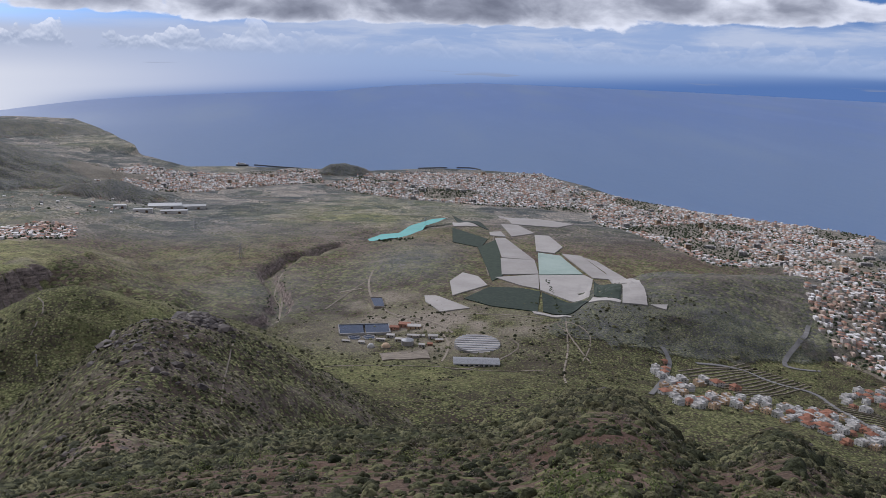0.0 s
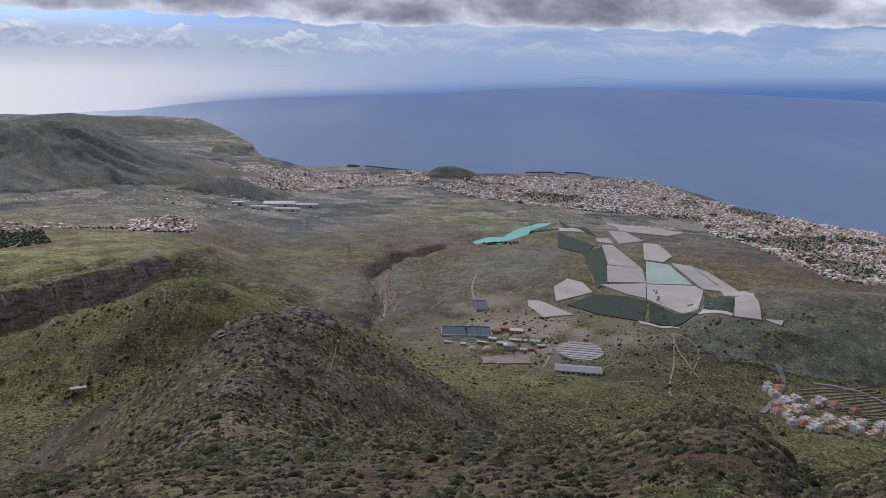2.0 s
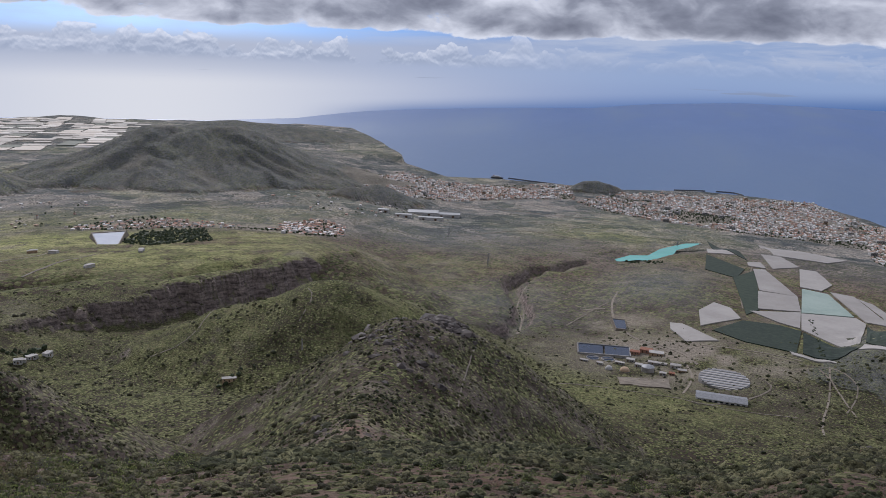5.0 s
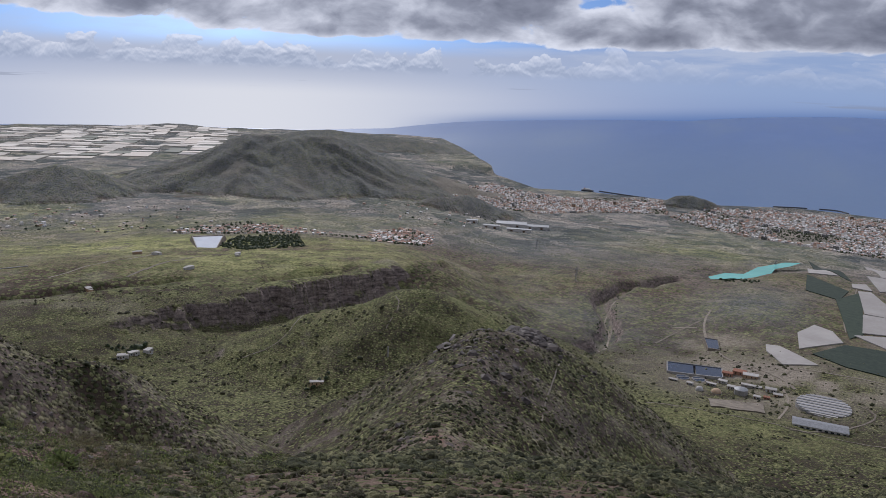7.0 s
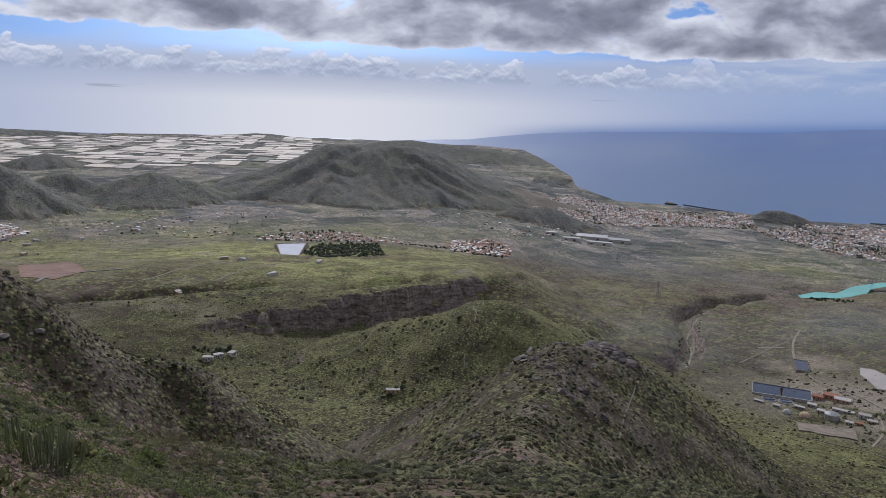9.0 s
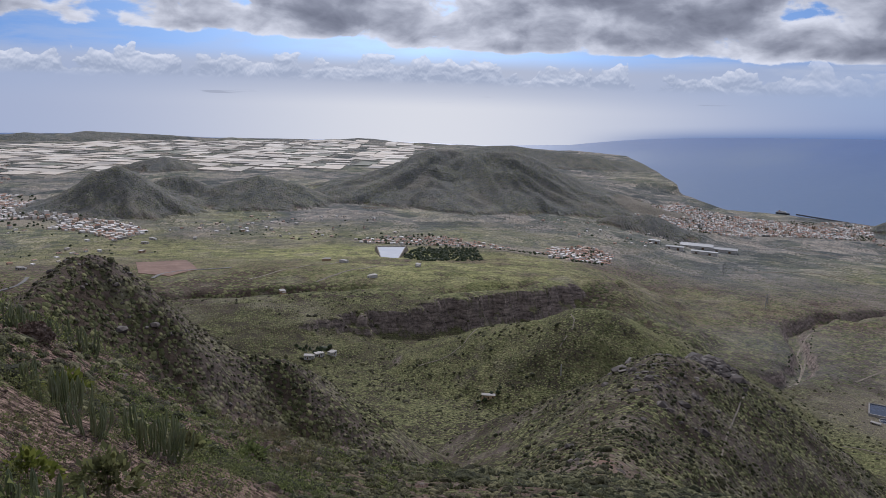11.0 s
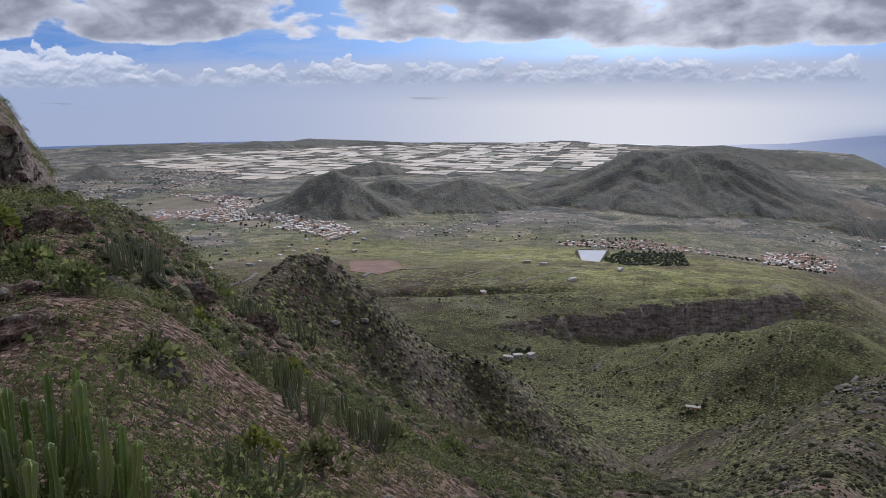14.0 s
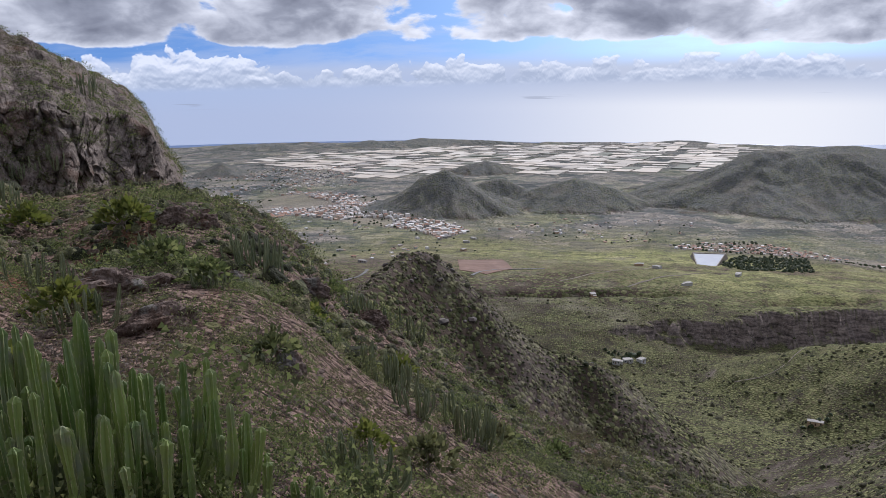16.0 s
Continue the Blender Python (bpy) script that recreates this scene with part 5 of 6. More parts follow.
TOWN = many_material("town_walls", ((0.0, (0.78, 0.75, 0.72)), (0.36, (0.62, 0.56, 0.52)), (0.54, (0.60, 0.46, 0.37)), (0.70, (0.52, 0.36, 0.28)), (0.78, (0.30, 0.29, 0.28)), (0.86, (0.82, 0.80, 0.78))))
TOWN_ROOF = many_material("town_roofs", ((0.0, (0.40, 0.21, 0.14)), (0.4, (0.46, 0.29, 0.21)), (0.75, (0.34, 0.19, 0.14))))
COVERS = many_material("field_covers", ((0.0, (0.66, 0.58, 0.49)), (0.3, (0.50, 0.45, 0.39)), (0.55, (0.72, 0.66, 0.58)), (0.8, (0.36, 0.33, 0.30)), (0.90, (0.16, 0.17, 0.13))), 0.8, True)
TREE_LEAF = leaf_material("tree_leaves", (0.022, 0.034, 0.017), (0.050, 0.066, 0.030), (0.090, 0.108, 0.048), 0.1)


def ground_z(x, y):
    return terrain(np.atleast_1d(np.asarray(x, float)), np.atleast_1d(np.asarray(y, float)))


def gz(x, y):
    return float(ground_z(x, y)[0])


def add_box(bm, cx, cy, z0, z1, wx, wy, turn=0.0):
    c, s = math.cos(turn), math.sin(turn)
    low, high = [], []
    for a, b in ((-1, -1), (1, -1), (1, 1), (-1, 1)):
        px, py = a * wx / 2, b * wy / 2
        x, y = cx + px * c - py * s, cy + px * s + py * c
        low.append(bm.verts.new((x, y, z0))), high.append(bm.verts.new((x, y, z1)))
    bm.faces.new(low[::-1]), bm.faces.new(high)
    for i in range(4):
        j = (i + 1) % 4
        bm.faces.new((low[i], low[j], high[j], high[i]))


def boxed(name, boxes, mat, parent, label="", bevel=0.0):
    """A part made of one or more boxes (cx, cy, z0, z1, wx, wy, turn)."""
    bm = bmesh.new()
    for b in boxes:
        add_box(bm, *b)
    if bevel:
        bmesh.ops.bevel(bm, geom=bm.edges[:], offset=bevel, segments=1, affect="EDGES")
    return part(name, bm, mat, parent, label)


def part(name, bm, mat, parent, label=""):
    me = bpy.data.meshes.new(name)
    bm.to_mesh(me), bm.free()
    me.materials.append(mat)
    ob = new(name, me)
    ob.parent = parent
    if label:
        ob["label"] = label
    return ob


def thing(name, label, category, x, y, z, turn=0.0, group=""):
    ob = new(name)
    ob.matrix_basis = pose(x, y, z, 0, 0, turn)
    return tagged(ob, label, category, group)


def lathe(bm, profile, sides=20, cx=0.0, cy=0.0):
    """A round body from (radius, height) pairs, closed on top."""
    rings = [[bm.verts.new((cx + r * math.cos(6.2832 * k / sides), cy + r * math.sin(6.2832 * k / sides), z)) for k in range(sides)] for r, z in profile]
    for a, b in zip(rings, rings[1:]):
        for k in range(sides):
            bm.faces.new((a[k], a[(k + 1) % sides], b[(k + 1) % sides], b[k]))
    bm.faces.new(rings[-1])
    return rings


# ---- covered fields, crops and water ----
def fan(corners, cells, lift, level=None):
    """A sheet over the polygon, draped on the ground (or level), with its rim turned down."""
    pts = np.array(corners, float)
    mid = pts.mean(0)
    verts, faces = [], []
    for a, b in zip(pts, np.roll(pts, -1, 0)):
        base = len(verts)
        index = {}
        for i in range(cells + 1):
            for j in range(cells + 1 - i):
                index[i, j] = base + len(index)
                verts.append(mid + (a - mid) * i / cells + (b - mid) * j / cells)
        for i in range(cells):
            for j in range(cells - i):
                faces.append((index[i, j], index[i + 1, j], index[i, j + 1]))
                if i + j < cells - 1:
                    faces.append((index[i + 1, j], index[i + 1, j + 1], index[i, j + 1]))
    v = np.array(verts)
    z = ground_z(v[:, 0], v[:, 1]) + lift if level is None else np.full(len(v), level)
    bm = bmesh.new()
    vs = [bm.verts.new((x, y, h)) for (x, y), h in zip(verts, z)]
    for f in faces:
        bm.faces.new([vs[k] for k in f])
    bmesh.ops.remove_doubles(bm, verts=bm.verts[:], dist=0.01)
    rim = [e for e in bm.edges if len(e.link_faces) == 1]
    drop = bmesh.ops.extrude_edge_only(bm, edges=rim)["geom"]
    for g in drop:
        if isinstance(g, bmesh.types.BMVert):
            g.co.z -= lift + 0.6
    bmesh.ops.recalc_face_normals(bm, faces=bm.faces[:])
    return bm


def sheet(name, corners, mat, label, category, lift=0.9, cells=7, group="", rows=0, level=None):
    c = np.array(corners).mean(0)
    ob = thing(name, label, category, 0, 0, 0, group=group)
    part("net_cover" if "greenhouse" in name else "surface", fan(corners, cells, lift, level), mat, ob)
    return ob


for corners in (((4.7, 483.5), (13.4, 510.4), (23.3, 500.9), (28.4, 476.1), (6.3, 445.6),), ((42.6, 645.1), (51.3, 647.4), (66.7, 560.2), (43.1, 565.1),), ((42.1, 562.6), (66.7, 560.2), (64.7, 515.9), (39.4, 509.1),), ((34.4, 500.2), (64.4, 513.6), (60, 471), (49.2, 478.8),), ((64.5, 511.2), (96, 518.3), (99.5, 505.5), (82.8, 429.7), (60.5, 468.8),), ((90.5, 588.9), (104.8, 583.7), (113.7, 507.4), (100.3, 510.2),), ((105.6, 578.2), (113.2, 565.9), (123.6, 509.9), (105.3, 445.6), (114.4, 539.6),), ((123.6, 509.9), (115.4, 436.7), (110.6, 407.2), (96.9, 406.8), (105.3, 445.6),), ((85.2, 429.2), (97, 410.7), (95.7, 407.1), (81.1, 420),), ((57.4, 843), (95.8, 779.9), (124.1, 744.1), (104.2, 716.6), (63.2, 728),), ((39.4, 675.4), (49.6, 680.9), (52.6, 653.2), (39.4, 657.1),), ((78.2, 668.9), (90.2, 667.4), (95.2, 616.1), (85, 589.7), (71.6, 594.2),), ((52.5, 725.5), (68.2, 724.2), (79.2, 678.1), (57.6, 655.8),), ((8.1, 782.2), (30.7, 707.2), (8.5, 701.5),), ((-10.3, 449.6), (-3.6, 447.6), (15.7, 419.8), (-0.6, 416.3), (-9.3, 437.5),), ((112.5, 408.7), (122.1, 410), (119.5, 402.7),), ((49.7, 415.2), (69.4, 402.9), (68.9, 399.2), (50.7, 409.4),)):
    sheet("greenhouse", corners, NET, "pale grey shade-net greenhouse roof over a banana field", "greenhouse", 0.6, group="greenhouses on the table land")
sheet("greenhouse", ((72.3, 588.7), (88.1, 581.1), (95.3, 520.8), (64.8, 513.5),), NET_GREEN, "pale green shade-net greenhouse roof over a banana field", "greenhouse", 0.6, group="greenhouses on the table land")
for corners in (((26.8, 600.6), (44.8, 642), (40, 506.7), (32, 489.1), (30.6, 521.4),), ((29.3, 471.8), (48.6, 472.3), (60, 464.6), (52.8, 414.8), (28.4, 423), (12.9, 439.4),), ((60.8, 462.3), (81.8, 423.9), (67, 407), (56.1, 416.3),), ((99.4, 500.8), (104.7, 445.8), (96.6, 412.8), (86.2, 431.1),), ((8.4, 829.7), (34.3, 733.3), (39.9, 684.6), (33.1, 703.9), (13.8, 778.6),), ((7.4, 692), (36.2, 639.6), (29, 600.5), (7.1, 620.6),)):
    sheet("crop_field", corners, CROP, "dark green open banana field between greenhouses", "field", 0.5, 9, "open fields on the table land")


def level_water(name, corners, z, mat, label, category, bank=0.0):
    ob = thing(name, label, category, 0, 0, 0)
    bm = bmesh.new()
    top = bm.faces.new([bm.verts.new((x, y, z)) for x, y in corners])
    if top.normal.z < 0 or True:
        bm.normal_update()
        if top.normal.z < 0:
            top.normal_flip()
    bmesh.ops.triangulate(bm, faces=[top])
    part("water_surface", bm, mat, ob)
    if bank:
        pts = np.array(corners)
        mid = pts.mean(0)
        bm = bmesh.new()
        rings = []
        for k, h in ((1.0, -0.3), (1.03, 0.5), (1.10, 0.5), (1.35, -7.0)):
            rings.append([bm.verts.new((*(mid + (p - mid) * k), z + h * bank)) for p in pts])
        for a, b in zip(rings, rings[1:]):
            for i in range(len(a)):
                j = (i + 1) % len(a)
                bm.faces.new((a[i], a[j], b[j], b[i]))
        bmesh.ops.recalc_face_normals(bm, faces=bm.faces[:])
        part("embankment", bm, TRACK, ob, "earth bank around the water")
    return ob


level_water("reservoir", ((-66.6, 675.8), (-56, 697.2), (-41.1, 704.1), (-32.5, 736.4), (-11.7, 770.9), (2.3, 778.8), (-5.9, 758.7), (-18, 738.8), (-20.8, 709.7), (-23.3, 682.7), (-47.3, 683.2), (-63.4, 668),), 35.0, LAKE_WATER, "turquoise irrigation reservoir in a fold of the plain", "reservoir")
level_water("pond", ((-427.2, 463.9), (-411.7, 480.2), (-383.9, 438.3), (-394, 433.1),), 60.4, POND_WATER, "pale reflecting irrigation pond with an earth bank", "pond", 1.0)
level_water("pond", ((-42.4, 451.8), (-35.7, 452.4), (-32.7, 436.4), (-38.5, 435.9),), max(gz(*p) for p in ((-42.4, 451.8), (-35.7, 452.4), (-32.7, 436.4), (-38.5, 435.9),)) + 0.4, BASIN_WATER, "small lined pond beside a dirt road", "pond", 0.5)


# ---- roads, tracks and walls ----
def course(points, step=4.0):
    """Evenly spaced points along a rounded line through the given ones."""
    p = np.array(points, float)
    for _ in range(3):
        q = [p[0]]
        for a, b in zip(p, p[1:]):
            q += [a * 0.75 + b * 0.25, a * 0.25 + b * 0.75]
        p = np.array(q + [p[-1]])
    d = np.concatenate(([0], np.cumsum(np.hypot(*np.diff(p, axis=0).T))))
    s = np.linspace(0, d[-1], max(3, int(d[-1] / step)))
    return np.stack((np.interp(s, d, p[:, 0]), np.interp(s, d, p[:, 1])), -1)


def strip(name, points, width, mat, label, category, lift=0.18, high=0.0, kind="structure", group=""):
    p = course(points)
    t = np.gradient(p, axis=0)
    t /= np.hypot(t[:, 0], t[:, 1])[:, None] + 1e-9
    side = np.stack((-t[:, 1], t[:, 0]), -1) * width / 2
    rows = []
    for o in (-1, 1):
        e = p + side * o
        rows.append(np.column_stack((e, ground_z(e[:, 0], e[:, 1]) + lift + high)))
    low = [r - (0, 0, lift + high + 0.4) for r in rows]
    v = np.concatenate((low[0], rows[0], rows[1], low[1]))
    n = len(p)
    f = []
    for a in range(3):
        i = np.arange(n - 1) + a * n
        f.append(np.stack((i, i + n, i + n + 1, i + 1), -1))
    ob = mesh_object(name, v, np.concatenate(f), mat, False)
    return tagged(ob, label, category, group, kind)


for points, width in ((((-48, 529.7), (-49, 501.3), (-43, 458), (-28.2, 419.1), (0.3, 399.6), (6.2, 383.6),), 1.3), (((3.3, 385.4), (0.1, 410.7), (15.5, 412.2), (54.3, 401.4),), 1.0), (((-121.2, 540.6), (-103.8, 495.2), (-95.2, 445.8), (-94, 403.6),), 0.9), (((-296.1, 935.7), (-229.5, 940.6), (-154.9, 942.5), (-98.8, 928.4),), 1.6), (((-130.4, 793.2), (-129.4, 842.8), (-147.8, 879.9),), 1.2), (((-377.3, 295.3), (-378, 322.5), (-398.4, 392.3),), 1.0), (((-64.7, 479.2), (-57.9, 482.3), (-50.8, 483.1),), 1.4), (((30.6, 505.1), (29.8, 538.3), (38.6, 613.8), (44.8, 684.3),), 0.8), (((-24.8, 415.5), (-7.3, 401.4), (1.9, 383.6), (4.8, 361.6), (0.9, 336.3),), 0.9), (((32.7, 370.2), (40.6, 364.4), (27.9, 338.2), (5.8, 318.4),), 0.8), (((-50, 317.5), (-18.9, 323.8), (13.2, 319.7), (45.7, 325.6),), 0.8), (((-50.9, 501.1), (-61.5, 468.7), (-67.7, 440.4),), 1.2), (((60.2, 389.6), (66.3, 370.8), (69.7, 341.7),), 0.7), (((-112.5, 537.4), (-113.4, 505), (-97.5, 464.7), (-91.1, 404.3),), 1.0), (((-206.2, 732.8), (-174.7, 784.6), (-126.9, 771.9), (-79.9, 753.5),), 1.6), (((-340, 316), (-349, 353.7), (-360, 398.1), (-348.2, 408.4),), 1.4)):
    strip("track", points, width, TRACK, "pale dusty dirt track", "track")
for points, width in ((((-54.2, 196.8), (-50.9, 179.4), (-47.3, 160.4), (-44.3, 149.1),), 0.30), (((65, 392.5), (62, 359.7), (54.4, 325.8), (51.8, 301.3),), 0.8), (((27.5, 406), (65, 392.5), (77.4, 377.5), (66.2, 344),), 0.6), (((-154.3, 288.6), (-147.9, 282.1), (-147.3, 268),), 0.45), (((-202, 300), (-195.4, 260.7), (-208.7, 254.1),), 0.5)):
    strip("path", points, width, TRACK, "narrow trodden footpath through the scrub", "path", 0.12)
for points, width in ((((110.2, 371.1), (111.5, 359.9), (106.4, 345.7), (83.9, 291.1),), 2.2), (((123.8, 359.5), (145.1, 364.6), (153.1, 336.8), (170.8, 330.1), (165.3, 294.7), (168.1, 272.2),), 1.8), (((202.2, 415.5), (188.9, 390.4), (172.3, 376.9), (173.5, 366.1), (186.4, 363.8),), 2.4), (((-449.4, 178.5), (-456.2, 196.8), (-482.4, 212.5),), 2.2), (((-419.8, 257.4), (-437.9, 284.7), (-422.3, 299.3), (-415.9, 312.1),), 2.2)):
    strip("road", points, width, ROADWAY, "worn grey asphalt road on the hillside", "road", 0.4)


def between(poly, u, v):
    """Bilinear place in a four-cornered plot."""
    a, b, c, d = (np.array(p) for p in poly[:4])
    return (a * (1 - u) + b * u) * (1 - v) + (d * (1 - u) + c * u) * v


for plot, rows in ((((110, 348), (150, 368), (172, 338), (128, 305)), 13), (((166.5, 321), (185.6, 302.8), (174, 282.5), (156.2, 285.9),), 7)):
    for k in range(rows):
        v = (k + 0.5) / rows
        strip("terrace_wall", [between(plot, u, v) for u in (0.02, 0.35, 0.68, 0.98)], 0.5, TRACK, "brown stone terrace wall on a stepped plot", "wall", 0.2, 0.25, "", "terrace walls above the village")


# ---- houses ----
def fill_plan(poly, gap, turn, seed, thin=0.25, lumps=40.0):
    """Places of a loose street grid inside the polygon."""
    rng = np.random.default_rng(seed)
    p = np.array(poly)
    c, size = p.mean(0), np.ptp(p, axis=0).max()
    n = int(size / gap) + 2
    i, j = np.meshgrid(np.arange(-n, n), np.arange(-n, n))
    u, v = i.ravel() * gap + rng.normal(0, gap * 0.16, i.size), j.ravel() * gap * 1.25 + rng.normal(0, gap * 0.16, i.size)
    a = math.radians(turn)
    x, y = c[0] + u * math.cos(a) - v * math.sin(a), c[1] + u * math.sin(a) + v * math.cos(a)
    keep = inside([tuple(q) for q in poly], x, y) & (rng.random(len(x)) > thin) & ((fbm(x, y, lumps, 3, seed) > -0.30) | (lumps >= 200)) & ((i.ravel() % 7 != 0) | (rng.random(len(x)) < 0.35))
    x, y = x[keep], y[keep]
    height, which = terrain(x, y, True)
    free = ~((which > 0) & (which <= len(HILLS)) & (height - plain(x, y, np.hypot(x, y), np.degrees(np.arctan2(x, y))) > 5))
    return x[free], y[free], rng


BOX_V = np.array([(-1, -1, 0), (1, -1, 0), (1, 1, 0), (-1, 1, 0), (-1, -1, 1), (1, -1, 1), (1, 1, 1), (-1, 1, 1)], float)
BOX_F = np.array([(4, 5, 6, 7), (0, 1, 5, 4), (1, 2, 6, 5), (2, 3, 7, 6), (3, 0, 4, 7)])


def town(poly, gap, turn, seed, size, height, label, roofs=0.3, thin=0.25, lumps=40.0, trees=0.7):
    """A district of small houses in one mesh, clay roofs on some of them, and trees between."""
    x, y, rng = fill_plan(poly, gap, turn, seed, thin, lumps)
    z = ground_z(x, y)
    n = len(x)
    w, d = rng.uniform(size * 0.6, size * 1.25, n), rng.uniform(size * 0.6, size * 1.5, n)
    h = rng.uniform(height * 0.6, height * 1.3, n) * np.where(rng.random(n) < 0.08, 1.8, 1)
    a = math.radians(turn) + rng.normal(0, 0.08, n)
    c, s = np.cos(a)[:, None], np.sin(a)[:, None]
    px, py = BOX_V[None, :, 0] * w[:, None] / 2, BOX_V[None, :, 1] * d[:, None] / 2
    v = np.stack((px * c - py * s + x[:, None], px * s + py * c + y[:, None], z[:, None] - 0.8 + BOX_V[None, :, 2] * (h[:, None] + 0.8)), -1)
    f = (BOX_F[None] + 8 * np.arange(n)[:, None, None]).reshape(-1, 4)
    tagged(mesh_object("house", v.reshape(-1, 3), f, TOWN, False), label, "houses", kind="stuff")
    m = np.nonzero(rng.random(n) < roofs)[0]
    if len(m):
        eave = v[m, 4:] + (v[m, 4:] - v[m, 4:].mean(1, keepdims=True)) * 0.12
        top = v[m, 4:].mean(1)
        top[:, 2] += h[m] * 0.4
        rv = np.concatenate((eave, top[:, None]), 1)
        rf = (np.array([(0, 1, 4), (1, 2, 4), (2, 3, 4), (3, 0, 4)])[None] + 5 * np.arange(len(m))[:, None, None]).reshape(-1, 3)
        tagged(mesh_object("house_roof", rv.reshape(-1, 3), rf, TOWN_ROOF, False), "clay-tiled hipped roofs of small houses", "roofs", kind="stuff")
    if trees:
        tx, ty, rng = fill_plan(poly, gap * 0.9, turn + 17, seed + 50, 1 - trees, lumps)
        scatter("tree", TREE_LEAF, TREES, tx, ty, ground_z(tx, ty) + size * 0.2, rng.uniform(0.25, 0.6, len(tx)) * size, "dark green garden trees between the houses", "tree", seed)


TREES = [cushion_template(np.random.default_rng(k), 1) * np.array((1, 1, 1.3)) for k in range(6)]
for district in TOWNS:
    town(*district)


def villa(kind, mat, roof_mat):
    """A small two-storey house: walls, roof or parapet, door, windows with frames."""
    rng = random.Random(kind)
    w, d, h = rng.uniform(3.0, 4.2), rng.uniform(3.0, 4.4), rng.uniform(2.0, 2.9)
    ob = thing("house", "", "house", 0, 0, 0)
    w2, d2, h2 = w * 0.55, d * 0.7, h * 0.62
    boxed("wall", [(0, 0, -1.8, h, w, d, 0), (w * 0.62, -d * 0.1, -1.8, h2, w2, d2, 0)], mat, ob)
    if roof_mat is TILE:
        bm = bmesh.new()
        low = [bm.verts.new((x * (w / 2 + 0.2), y * (d / 2 + 0.2), h)) for x, y in ((-1, -1), (1, -1), (1, 1), (-1, 1))]
        top = [bm.verts.new((0, y * d * 0.22, h + 0.75)) for y in (-1, 1)]
        bm.faces.new((low[0], low[1], top[0])), bm.faces.new((low[2], low[3], top[1]))
        bm.faces.new((low[1], low[2], top[1], top[0])), bm.faces.new((low[3], low[0], top[0], top[1])), bm.faces.new(low[::-1])
        part("roof", bm, TILE, ob, "clay-tiled hipped roof")
    else:
        boxed("roof", [(0, 0, h, h + 0.08, w * 0.96, d * 0.96, 0)], FLAT, ob)
        boxed("parapet", [(0, s * (d / 2 - 0.06), h + 0.003, h + 0.30, w, 0.12, 0) for s in (-1, 1)] + [(s * (w / 2 - 0.06), 0, h + 0.003, h + 0.30, 0.12, d - 0.24, 0) for s in (-1, 1)], mat, ob)
        boxed("stair_head", [(-w * 0.2, d * 0.2, h + 0.08, h + 0.85, w * 0.35, d * 0.3, 0)], mat, ob)
    boxed("terrace_roof", [(w * 0.62, -d * 0.1, h2, h2 + 0.10, w2 + 0.2, d2 + 0.2, 0)], roof_mat, ob)
    for s in (-1, 1):
        for z in (0.35, 1.35):
            for o in (-0.27, 0.27):
                if z + 0.5 < h:
                    win = boxed("window", [(o * w, s * (d / 2 + 0.015), z, z + 0.55, 0.48, 0.05, 0)], CONCRETE, ob)
                    boxed("pane", [(o * w, s * (d / 2 + 0.045), z + 0.06, z + 0.49, 0.36, 0.03, 0)], PANE, win)
    for o in (-0.25, 0.25):
        win = boxed("window", [(-w / 2 - 0.015, o * d, 1.2, 1.75, 0.05, 0.48, 0)], CONCRETE, ob)
        boxed("pane", [(-w / 2 - 0.045, o * d, 1.26, 1.69, 0.03, 0.36, 0)], PANE, win)
    boxed("door", [(-w / 2 - 0.02, 0, -0.1, 0.9, 0.06, 0.45, 0)], DOOR, ob)
    return ob


VILLAS = [(villa(1, WHITE, FLAT), "white two-storey house with a flat roof on the slope"), (villa(2, WHITE, TILE), "white house with a clay-tiled roof on the slope"), (villa(3, OCHRE, FLAT), "ochre house with a flat roof on the slope"), (villa(4, PINK, TILE), "terracotta-coloured house with a clay-tiled roof"), (villa(5, WHITE, FLAT), "white house with a roof terrace on the slope")]


def hillside_houses(poly, gap, turn, seed, thin, scale=1.0):
    x, y, rng = fill_plan(poly, gap, turn, seed, thin, 400)
    for px, py in zip(x, y):
        k = int(rng.choice(5, p=(0.32, 0.12, 0.20, 0.12, 0.24)))
        ob = copy_thing(VILLAS[k][0], pose(px, py, gz(px, py), 0, 0, turn + rng.choice((0, 90, 180, 270)) + rng.normal(0, 4)))
        ob.scale = (scale * rng.uniform(0.85, 1.2),) * 3
        tagged(ob, VILLAS[k][1], "house", "houses of the hillside village")


hillside_houses(((101.3, 355.8), (109.3, 362.3), (109, 334.6), (104.7, 303.9), (111.3, 296.9), (105.2, 272.6), (96.3, 266.2), (91.3, 272), (87.4, 283), (95.3, 324.1),), 4.8, 22, 301, 0.24, 0.78)
hillside_houses(((113.2, 296.2), (128.5, 314.1), (137.2, 307.1), (143.5, 295.8), (150.1, 279.3), (139.6, 258.2), (129, 263.7), (124.2, 280.9), (107.7, 275.9),), 4.8, 30, 302, 0.30, 0.78)
hillside_houses(((132.0, 275.7), (153.1, 299.2), (162.3, 290.2), (166.9, 271.9), (152.8, 247.2), (140.6, 248.6)), 4.4, 26, 303, 0.2, 0.74)
hillside_houses(((184.7, 338.9), (207.7, 344.5), (179.4, 293.9), (174.8, 314.0)), 4.6, 20, 304, 0.3, 0.78)
